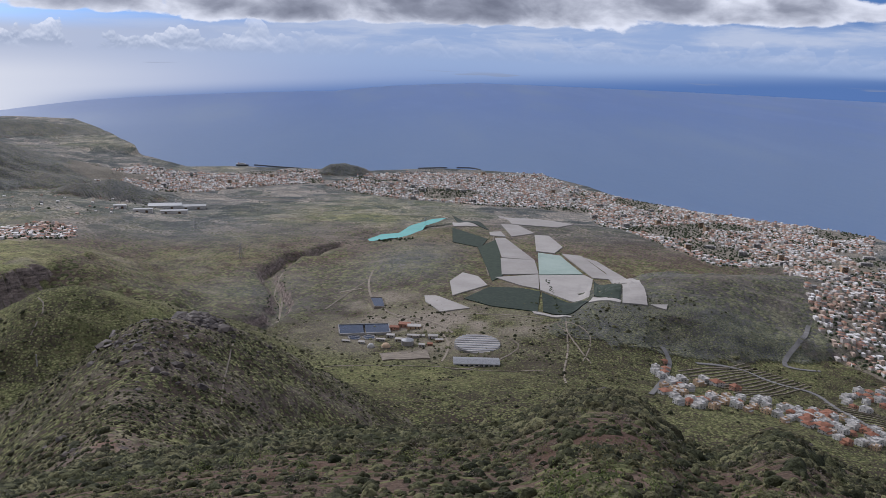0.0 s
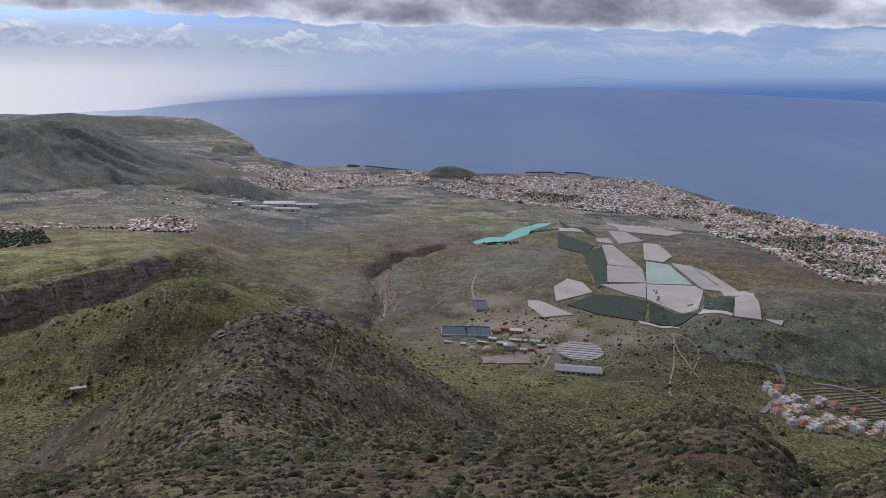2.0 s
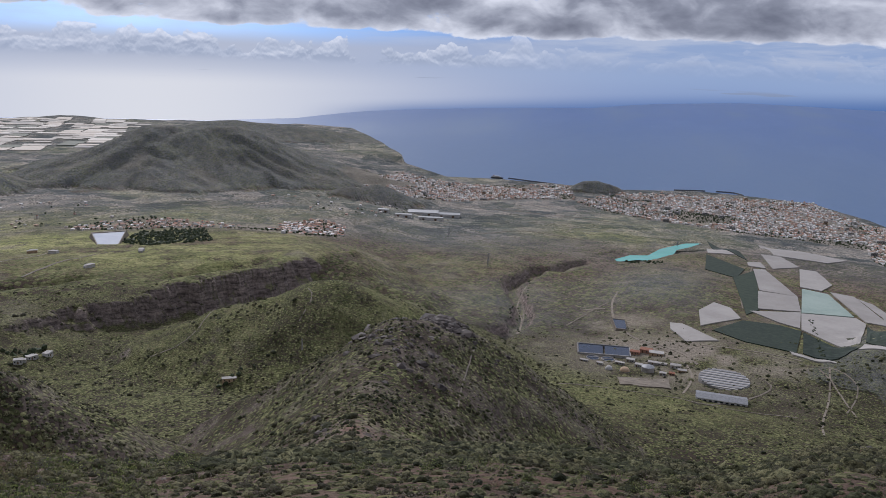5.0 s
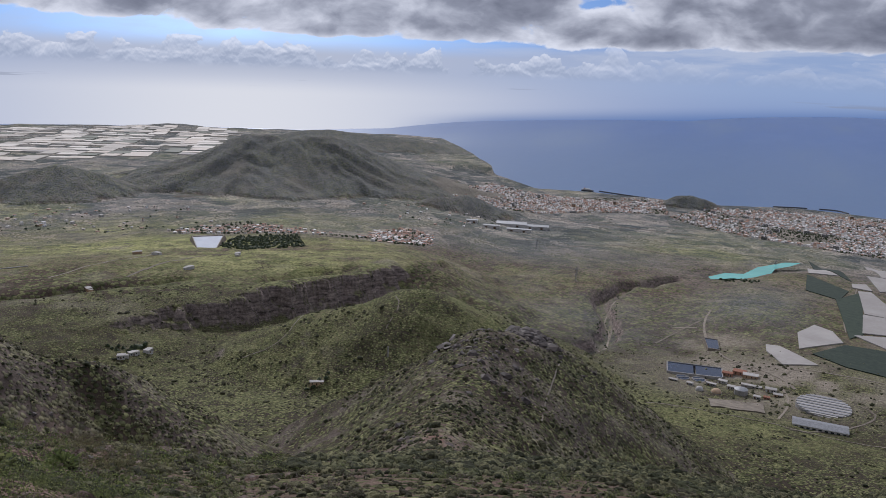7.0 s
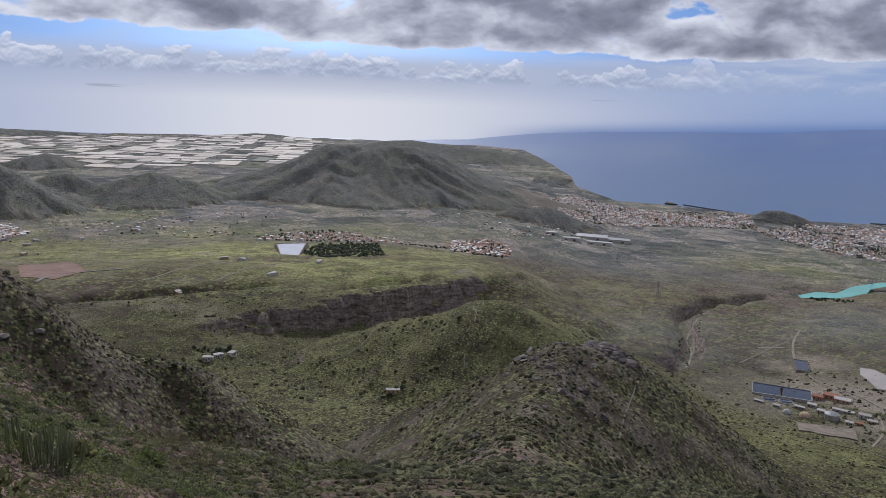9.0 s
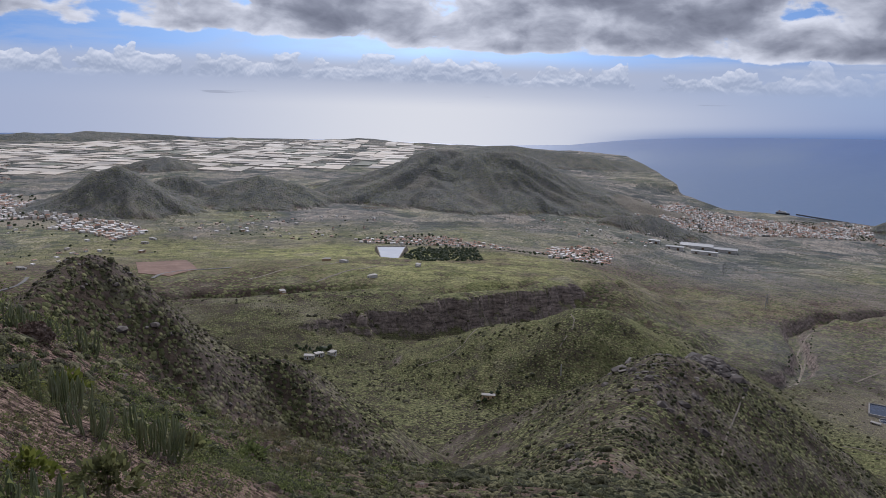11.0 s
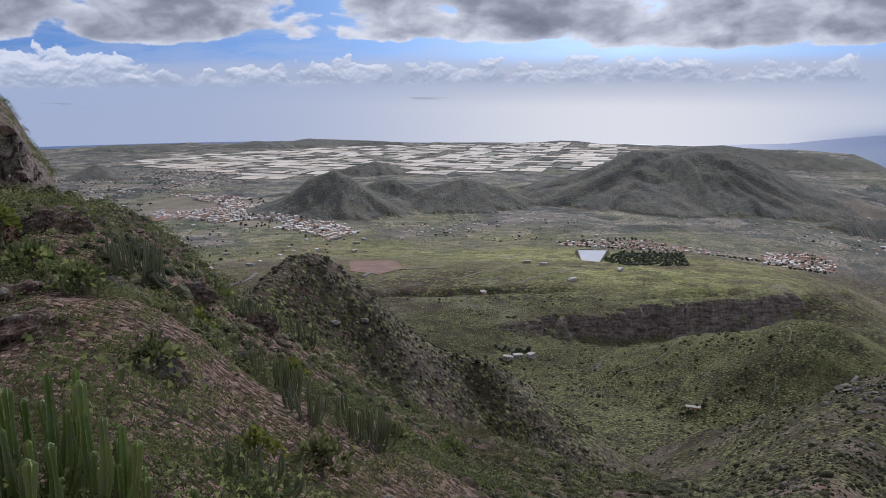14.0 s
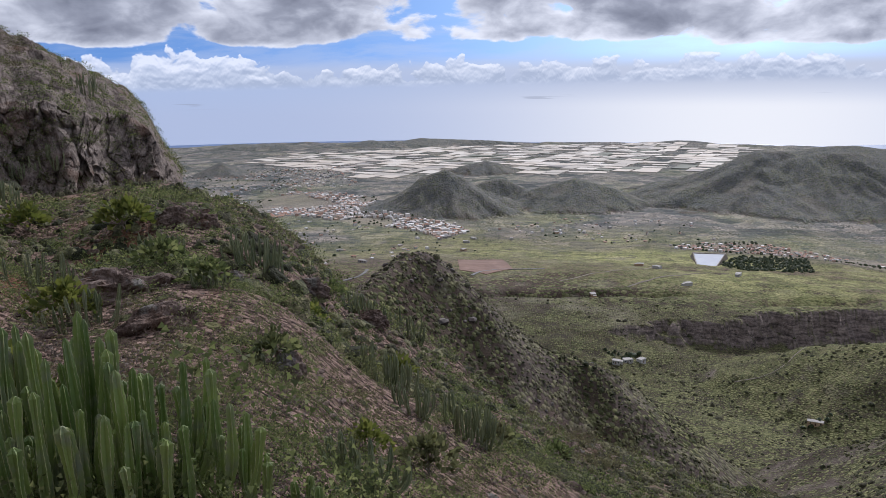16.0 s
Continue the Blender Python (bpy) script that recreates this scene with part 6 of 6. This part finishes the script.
for ob, label in VILLAS:
    px, py = {0: (118, 330), 1: (122, 326), 2: (114, 325), 3: (128, 320), 4: (100, 318)}[[v[0] for v in VILLAS].index(ob)]
    ob.matrix_basis = pose(px, py, gz(px, py), 0, 0, 24)
    tagged(ob, label, "house", "houses of the hillside village")


def block(kind, mat):
    """A tall holiday block: body, roof plant and balcony slabs floor by floor."""
    w, d, floors = (7.0, 3.4, 6), (5.0, 3.6, 9), (10.0, 3.4, 4)
    w, d, floors = (w, d, floors)[kind]
    ob = thing("apartment_building", "", "apartment building", 0, 0, 0)
    h = floors * 0.62
    boxed("wall", [(0, 0, -1.5, h, w, d, 0)], mat, ob)
    boxed("roof", [(0, 0, h, h + 0.12, w * 1.02, d * 1.02, 0), (w * 0.2, 0, h + 0.123, h + 0.7, w * 0.25, d * 0.5, 0)], FLAT, ob)
    for k in range(floors):
        z = 0.35 + k * 0.62
        for s in (-1, 1):
            boxed("window_band", [(0, s * (d / 2 + 0.02), z, z + 0.30, w * 0.92, 0.05, 0)], PANE, ob)
            boxed("balcony", [(0, s * (d / 2 + 0.2), z - 0.12, z - 0.02, w * 0.96, 0.45, 0)], mat, ob)
    return ob


BLOCKS = [(block(0, WHITE), "white holiday apartment block with balconies"), (block(1, OCHRE), "tall ochre apartment tower with balconies"), (block(2, WHITE), "long white hotel block with balconies")]
rng = np.random.default_rng(44)
placed = 0
for poly, count in ((((-469.9, 955.7), (-473.1, 1179.9), (-378.5, 1148.5), (-205, 1248.7), (-168.3, 1096.6), (-235.1, 1058.7), (-339.7, 944.8), (-416.2, 949.2),), 16), (((-165.2, 1076.8), (-120.4, 1208.8), (-79.4, 1245.8), (158.2, 1290.7), (195.6, 1123.1), (172.8, 904.7), (42.5, 928.5), (-106.8, 1002.9),), 26), (((195.6, 1123.1), (222.7, 983.7), (296.7, 880.8), (363, 810.6), (292.2, 644.8), (201.6, 587), (184.8, 638.1), (159.3, 829.8),), 18), (((363, 810.6), (417.7, 756.7), (386.9, 671.7), (269.6, 458.5), (252.4, 487.6), (268.6, 610.9),), 12)):
    x, y, _ = fill_plan(poly, 14, 15, 320 + count, 0.3, 300)
    for i in rng.permutation(len(x))[:count]:
        k = int(rng.integers(0, 3))
        src, label = BLOCKS[k]
        m = pose(x[i], y[i], gz(x[i], y[i]), 0, 0, rng.uniform(-30, 30))
        ob = copy_thing(src, m) if placed >= 3 or k != placed else src
        if ob is src:
            src.matrix_basis, placed = m, placed + 1
        tagged(ob, label, "apartment building", "holiday blocks along the coast")
for k in range(placed, 3):
    x, y = ((-300, 1120), (60, 1150), (230, 900))[k]
    BLOCKS[k][0].matrix_basis = pose(x, y, gz(x, y), 0, 0, 10)
    tagged(BLOCKS[k][0], BLOCKS[k][1], "apartment building", "holiday blocks along the coast")


def cottage(x, y, turn, w, d, h, mat, label):
    ob = thing("farmhouse", label, "farmhouse", x, y, gz(x, y), turn, "lone houses in the fields")
    boxed("wall", [(0, 0, -1, h, w, d, 0), (w * 0.6, d * 0.1, -1, h * 0.8, w * 0.5, d * 0.7, 0)], mat, ob)
    boxed("roof", [(0, 0, h, h + 0.12, w + 0.2, d + 0.2, 0), (w * 0.6, d * 0.1, h * 0.8, h * 0.8 + 0.1, w * 0.5, d * 0.8, 0)], FLAT, ob)
    boxed("door", [(0, -d / 2 - 0.02, 0, h * 0.7, 0.5, 0.06, 0)], DOOR, ob)
    for o in (-0.32, 0.32):
        boxed("window", [(o * w, -d / 2 - 0.02, h * 0.35, h * 0.75, 0.5, 0.06, 0)], PANE, ob)


cottage(-161, 239.1, 34, 5.2, 2.0, 1.3, OCHRE, "small pale stone hut alone in the basin")
for k, (x, y) in enumerate(((-257, 233.5), (-257.3, 240.1), (-255.3, 246.9),)):
    cottage(x, y, 40 + 30 * k, 3.4, 2.6, 1.6, WHITE, "white farm building beside a dark tree")
for k, (x, y) in enumerate(((-535, 202.1), (-534.6, 231.1), (-639.8, 255.5), (-564.8, 338.1), (-608.1, 417.1),) + ((-393.8, 393.3), (-409.6, 391.8), (-325, 349.2), (-337.6, 407.9), (-343.8, 293), (-630.7, 388.6), (-617.4, 372.1), (-615.8, 476.5), (-601.8, 499.7), (-615.8, 544.9),)):
    cottage(x, y, 37 * k, 4.6, 3.0, 1.8, WHITE if k % 3 else OCHRE, "white farmhouse among the fields" if k % 3 else "ochre farmhouse among the fields")

sheet("ploughed_field", ((-508.9, 299.4), (-488.3, 327.1), (-430.2, 296.3), (-416.5, 266.8), (-443.4, 262.4),), plain_material("ploughed_earth", (0.16, 0.085, 0.058), (0.26, 0.155, 0.11), 0.08), "bare red-brown ploughed field on the plain", "field", 0.3, 8)

# ---- cover strips of the far farms ----
rng = np.random.default_rng(9)
poly = [(-1900, 640), (-1760, 1150), (-1560, 1480), (-1400, 1640), (-1180, 1500), (-960, 1130), (-1060, 900), (-1130, 740), (-1260, 560), (-1700, 480)]
x, y, _ = fill_plan(poly, 36, 33, 401, 0.10, 260)
n = len(x)
w, d = rng.uniform(26, 46, n), rng.uniform(18, 48, n)
a = math.radians(33)
px, py = BOX_V[None, :, 0] * w[:, None] / 2, BOX_V[None, :, 1] * d[:, None] / 2
vx, vy = px * math.cos(a) - py * math.sin(a) + x[:, None], px * math.sin(a) + py * math.cos(a) + y[:, None]
gz0 = ground_z(vx.ravel(), vy.ravel()).reshape(vx.shape)
vz = gz0 - 1 + BOX_V[None, :, 2] * 2.2
for k in range(n):
    if np.ptp(gz0[k]) < 7:
        c = np.array((x[k], y[k], gz0[k].mean()))
        ob = mesh_object("greenhouse", np.stack((vx[k], vy[k], vz[k]), -1) - c, BOX_F, COVERS, False)
        ob.location = c
        tagged(ob, "cream plastic-covered field on the coastal plain", "greenhouse", "covered fields near the shore")

# ---- the water works below the table land ----
basin = thing("settling_basin", "dark blue rectangular settling basin with a concrete rim", "basin", 0, 0, 0)
BASIN = ((-54.2, 397.8), (-28.0, 402.5), (-26.1, 389), (-51.7, 383.7))
top = max(gz(*p) for p in BASIN) + 0.5
for k, (u0, u1) in enumerate(((0.0, 0.48), (0.52, 1.0))):
    bm = bmesh.new()
    bm.faces.new([bm.verts.new((*between(BASIN, u, v), top)) for u, v in ((u0, 1), (u1, 1), (u1, 0), (u0, 0))])
    part("water_surface", bm, BASIN_WATER, basin)
for a, b in zip(BASIN, BASIN[1:] + BASIN[:1]):
    m, ln, t = ((a[0] + b[0]) / 2, (a[1] + b[1]) / 2), math.dist(a, b), math.atan2(b[1] - a[1], b[0] - a[0])
    boxed("rim_wall", [(m[0], m[1], top - 5, top + 0.35, ln + 0.5, 0.5, t)], CONCRETE, basin)

for x, y in ((-43.8, 380.5), (-36.4, 381.5)):
    ob = thing("clarifier_tank", "round open concrete clarifier tank with dark water", "tank", x, y, gz(x, y), group="round clarifiers")
    bm = bmesh.new()
    lathe(bm, ((3.3, -1.5), (3.3, 0.7), (2.95, 0.7), (2.95, 0.45)), 28)
    part("tank_wall", bm, CONCRETE, ob)
    bm = bmesh.new()
    lathe(bm, ((2.9, 0.3), (2.9, 0.5)), 28)
    part("water_surface", bm, BASIN_WATER, ob)
    boxed("walkway", [(0, 0, 0.75, 0.9, 6.4, 0.35, 0.5)], CONCRETE, ob)


def dome(x, y, r, mat, label, tall=0.9):
    ob = thing("storage_dome", label, "dome", x, y, gz(x, y))
    bm = bmesh.new()
    lathe(bm, [(r, -0.6)] + [(r * math.cos(e), 0.5 + r * tall * math.sin(e)) for e in (0, 0.3, 0.6, 0.9, 1.2, 1.45)], 24)
    part("shell", bm, mat, ob)
    bm = bmesh.new()
    lathe(bm, ((r * 1.08, -0.6), (r * 1.08, 0.45), (r * 1.01, 0.45)), 24)
    part("plinth", bm, CONCRETE, ob)


dome(-33.9, 365, 1.7, WHITE, "white gas storage dome on a concrete plinth")
dome(-26.5, 365.7, 2.3, OCHRE, "tan digester dome on a concrete plinth", 0.8)
ob = thing("storage_tank", "squat grey cylindrical tank with a low conical roof", "tank", -16.2, 369.6, gz(-16.2, 369.6))
bm = bmesh.new()
lathe(bm, ((3.0, -1), (3.0, 2.6)), 28)
part("tank_wall", bm, CONCRETE, ob)
bm = bmesh.new()
lathe(bm, ((3.1, 2.6), (1.2, 3.2), (0.3, 3.3)), 28)
part("roof", bm, METAL, ob)

WORKS = ((-19.2, 399, 6, 4, 1.6, PINK), (-24.5, 396, 5, 3, 1.4, PINK), (-14, 396, 7, 4, 1.5, OCHRE), (-25.5, 383, 4, 2.6, 1.2, WHITE), (-12.5, 382, 9, 2.2, 1.0, CONCRETE), (-3.8, 380, 5, 3, 1.3, WHITE),
         (-39.1, 371, 3, 2, 1.0, WHITE), (-21, 376, 3.4, 2.4, 1.2, WHITE), (-0.6, 373, 4, 2.4, 1.1, OCHRE), (-30, 376, 4.5, 1.6, 1.0, CONCRETE), (-9, 366, 3, 2, 1.2, WHITE), (-5.0, 367, 2.6, 2, 1.0, PINK), (-47, 372, 4, 1.6, 0.8, CONCRETE))
for k, (x, y, w, d, h, mat) in enumerate(WORKS):
    ob = thing("plant_building", "low service building of the water works", "building", x, y, gz(x, y), -6 + (k % 3) * 4, "buildings of the water works")
    boxed("wall", [(0, 0, -1.2, h, w, d, 0)], mat, ob)
    boxed("roof", [(0, 0, h, h + 0.14, w + 0.25, d + 0.25, 0)], TILE if mat is PINK else FLAT, ob)
    boxed("door", [(-w * 0.25, -d / 2 - 0.02, 0, h * 0.75, 0.6, 0.06, 0)], DOOR, ob)
    for o in (0.1, 0.32):
        boxed("window", [(o * w, -d / 2 - 0.02, h * 0.3, h * 0.75, 0.5, 0.06, 0)], PANE, ob)

pad = thing("gravel_yard", "bare levelled gravel yard of the water works", "yard", 0, 0, 0)
part("surface", fan(((-28.7, 352.4), (-6.1, 358.3), (-4.3, 341), (-25.6, 334)), 6, 0.5), TRACK, pad)

# oval covered basin with long roof ribs
ob = thing("covered_reservoir", "oval reservoir under a ribbed silver cover", "reservoir", 18.0, 362, max(gz(18, 374), gz(18, 350)) * 0.5 + gz(18, 362) * 0.5)
bm = bmesh.new()
rings = lathe(bm, ((1.0, -4.0), (1.0, 0.5), (0.985, 0.5)), 48)
bmesh.ops.scale(bm, vec=(11.2, 12.5, 1), verts=bm.verts[:])
part("rim_wall", bm, CONCRETE, ob)
for k in range(15):
    u = -0.93 + 1.86 * (k + 0.5) / 15
    ln = math.sqrt(1 - u * u) * 11.0 * 2
    boxed("cover_panel", [(0, u * 12.3, 0.55, 0.85 + 0.12 * (k % 2), ln, 1.15, 0)], METAL if k % 2 else FLAT, ob)

shed = thing("long_shed", "long low grey shed with pale gable ends", "shed", 16.4, 333, gz(16.4, 333), 1.5)
boxed("wall", [(0, 0, -1.5, 1.7, 20.5, 7.5, 0)], WHITE, shed)
bm = bmesh.new()
low = [bm.verts.new((x * 10.4, y * 4.0, 1.7)) for x, y in ((-1, -1), (1, -1), (1, 1), (-1, 1))]
up = [bm.verts.new((x * 10.4, 0, 2.5)) for x in (-1, 1)]
bm.faces.new((low[0], low[1], up[1], up[0])), bm.faces.new((low[2], low[3], up[0], up[1])), bm.faces.new((low[1], low[2], up[1])), bm.faces.new((low[3], low[0], up[0])), bm.faces.new(low[::-1])
part("roof", bm, METAL, shed, "ridged grey metal roof")
for k in range(9):
    boxed("window", [(-8.8 + 2.2 * k, -3.78, 0.5, 1.2, 1.2, 0.06, 0)], PANE, shed)

# ---- warehouses by the dark cone ----
for x, y, w, d, t in ((-300, 835, 34, 16, 18), (-272, 842, 26, 12, 18), (-275, 790, 26, 6, 16), (-302, 778, 18, 6, 16), (-330, 790, 12, 5, 16)):
    ob = thing("warehouse", "long pale warehouse with a flat metal roof", "warehouse", x, y, gz(x, y), t, "warehouses on the plain")
    boxed("wall", [(0, 0, -2, 3.2, w, d, 0)], WHITE, ob)
    boxed("roof", [(0, 0, 3.2, 3.5, w + 0.6, d + 0.6, 0)], METAL, ob)
    boxed("door", [(-w * 0.3, -d / 2 - 0.05, 0, 2.2, 2.4, 0.12, 0), (w * 0.2, -d / 2 - 0.05, 0, 2.2, 2.4, 0.12, 0)], DOOR, ob)


# ---- pylons ----
def pylon(x, y, h):
    ob = thing("pylon", "slender lattice power pylon on the plain", "pylon", x, y, gz(x, y), 20, "power pylons")
    for sx in (-1, 1):
        for sy in (-1, 1):
            bm = bmesh.new()
            a = [bm.verts.new((sx * h * 0.10 + p * 0.09, sy * h * 0.10 + q * 0.09, -0.5)) for p, q in ((-1, -1), (1, -1), (1, 1), (-1, 1))]
            b = [bm.verts.new((sx * 0.12 + p * 0.07, sy * 0.12 + q * 0.07, h)) for p, q in ((-1, -1), (1, -1), (1, 1), (-1, 1))]
            for i in range(4):
                bm.faces.new((a[i], a[(i + 1) % 4], b[(i + 1) % 4], b[i]))
            part("leg", bm, METAL, ob)
    for z, w in ((0.70, 0.42), (0.82, 0.34), (0.93, 0.26)):
        boxed("crossarm", [(0, 0, h * z, h * z + 0.14, h * w, 0.14, 0)], METAL, ob)
    for z in (0.2, 0.4, 0.55):
        s = h * 0.2 * (1 - z)
        boxed("brace", [(0, s / 2, h * z, h * z + 0.1, s, 0.1, 0), (0, -s / 2, h * z, h * z + 0.1, s, 0.1, 0)], METAL, ob)


for (x, y), h in zip(((-225.5, 702.1), (-151.5, 573.4),) + ((-223, 692.4), (-156.4, 591.9), (-18.5, 757.5),), (9, 8, 9, 8, 8)):
    pylon(x, y, h)
x, y = -139.8, 256.6
ob = thing("mast", "thin pale pole beside the hill path", "mast", x, y, gz(x, y))
bm = bmesh.new()
lathe(bm, ((0.28, -0.5), (0.22, 4.4)), 10)
part("pole", bm, CONCRETE, ob)


# ---- harbour ----
def breakwater(points, width, high):
    p = course(points, 6)
    t = np.gradient(p, axis=0)
    t /= np.hypot(t[:, 0], t[:, 1])[:, None]
    side = np.stack((-t[:, 1], t[:, 0]), -1)
    rows = [np.column_stack((p + side * o * width, np.full(len(p), z))) for o, z in ((-1, -1), (-0.45, high), (0.45, high), (1, -1))]
    v = np.concatenate(rows)
    v[:, :2] += 0.35 * np.stack((fbm(v[:, 0], v[:, 1], 5, 2, 5), fbm(v[:, 1], v[:, 0], 5, 2, 6)), -1)
    n = len(p)
    f = np.concatenate([np.stack((np.arange(n - 1) + a * n, np.arange(n - 1) + (a + 1) * n, np.arange(1, n) + (a + 1) * n, np.arange(1, n) + a * n), -1) for a in range(3)])
    tagged(mesh_object("breakwater", v, f, RUBBLE, False), "low breakwater of dark rubble in the sea", "breakwater", "breakwaters along the shore")


for points in (((-317.6, 1306.8), (-268.1, 1293.6), (-210.6, 1282.8),), ((-47.1, 1336.3), (-13.8, 1351.2), (0.7, 1354.9),), ((18.2, 1359.3), (44.6, 1365.9), (58.5, 1343.1),), ((231.8, 1089.8), (245.7, 1088.3), (260.4, 1066.6),), ((254.5, 1057.5), (268.6, 1052.3), (278.9, 1038.9),), ((283.1, 978.6), (302.8, 985.5), (308.9, 969.7),)):
    breakwater(points, 2.2, 1.6)
x, y = ((-335.6, 1296.2),)[0]
ship = thing("ferry", "white passenger ferry off the harbour mouth", "ship", x, y, 0, 8)
bm = bmesh.new()
deck = [bm.verts.new((a, b, 2.2)) for a, b in ((-10, -1.8), (7, -1.8), (11, 0), (7, 1.8), (-10, 1.8))]
keel = [bm.verts.new((a * 0.92, b * 0.8, -0.4)) for a, b in ((-10, -1.8), (7, -1.8), (11, 0), (7, 1.8), (-10, 1.8))]
bm.faces.new(deck), bm.faces.new(keel[::-1])
for i in range(5):
    bm.faces.new((keel[i], keel[(i + 1) % 5], deck[(i + 1) % 5], deck[i]))
part("hull", bm, RUBBLE, ship, "dark hull")
boxed("superstructure", [(-1.5, 0, 2.2, 3.8, 15, 3.2, 0), (0, 0, 3.8, 4.8, 9, 2.8, 0)], WHITE, ship)
boxed("funnel", [(-5, 0, 3.8, 6.0, 1.6, 1.2, 0)], PINK, ship)


# ---- groves and single trees ----
def grove(poly, gap, seed, size, label):
    x, y, rng = fill_plan(poly, gap, 13, seed, 0.1, 200)
    scatter("tree", TREE_LEAF, TREES, x, y, ground_z(x, y) + size * 0.3, rng.uniform(0.6, 1.2, len(x)) * size, label, "tree", seed)


grove(((-420, 506), (-392, 552), (-332, 478), (-350, 430), (-392, 452)), 3.6, 501, 1.7, "dark grove of trees beside the pond")
grove(((-2, 405), (3, 430), (68, 560), (66, 440), (62, 405)), 60, 502, 1.2, "dark trees along the field lanes")
grove(((-272, 238), (-262, 254), (-256, 248), (-262, 236)), 3.0, 503, 1.6, "dark tree beside the farm")
grove(((-168, 236), (-163, 246), (-156, 246), (-160, 236)), 3.0, 504, 1.0, "dark bushes behind the stone hut")
grove(((-60, 660), (-46, 672), (-24, 636), (-30, 628), (-48, 650)), 3.5, 505, 1.4, "dark trees along the edge of the reservoir")
grove(((64, 410), (66, 412), (70, 500), (67, 500)), 2.2, 506, 1.0, "row of dark trees beside the field lane")
grove(((-120, 560), (-112, 560), (-86, 400), (-98, 400)), 5, 507, 0.8, "green bushes along the dry stream bed")
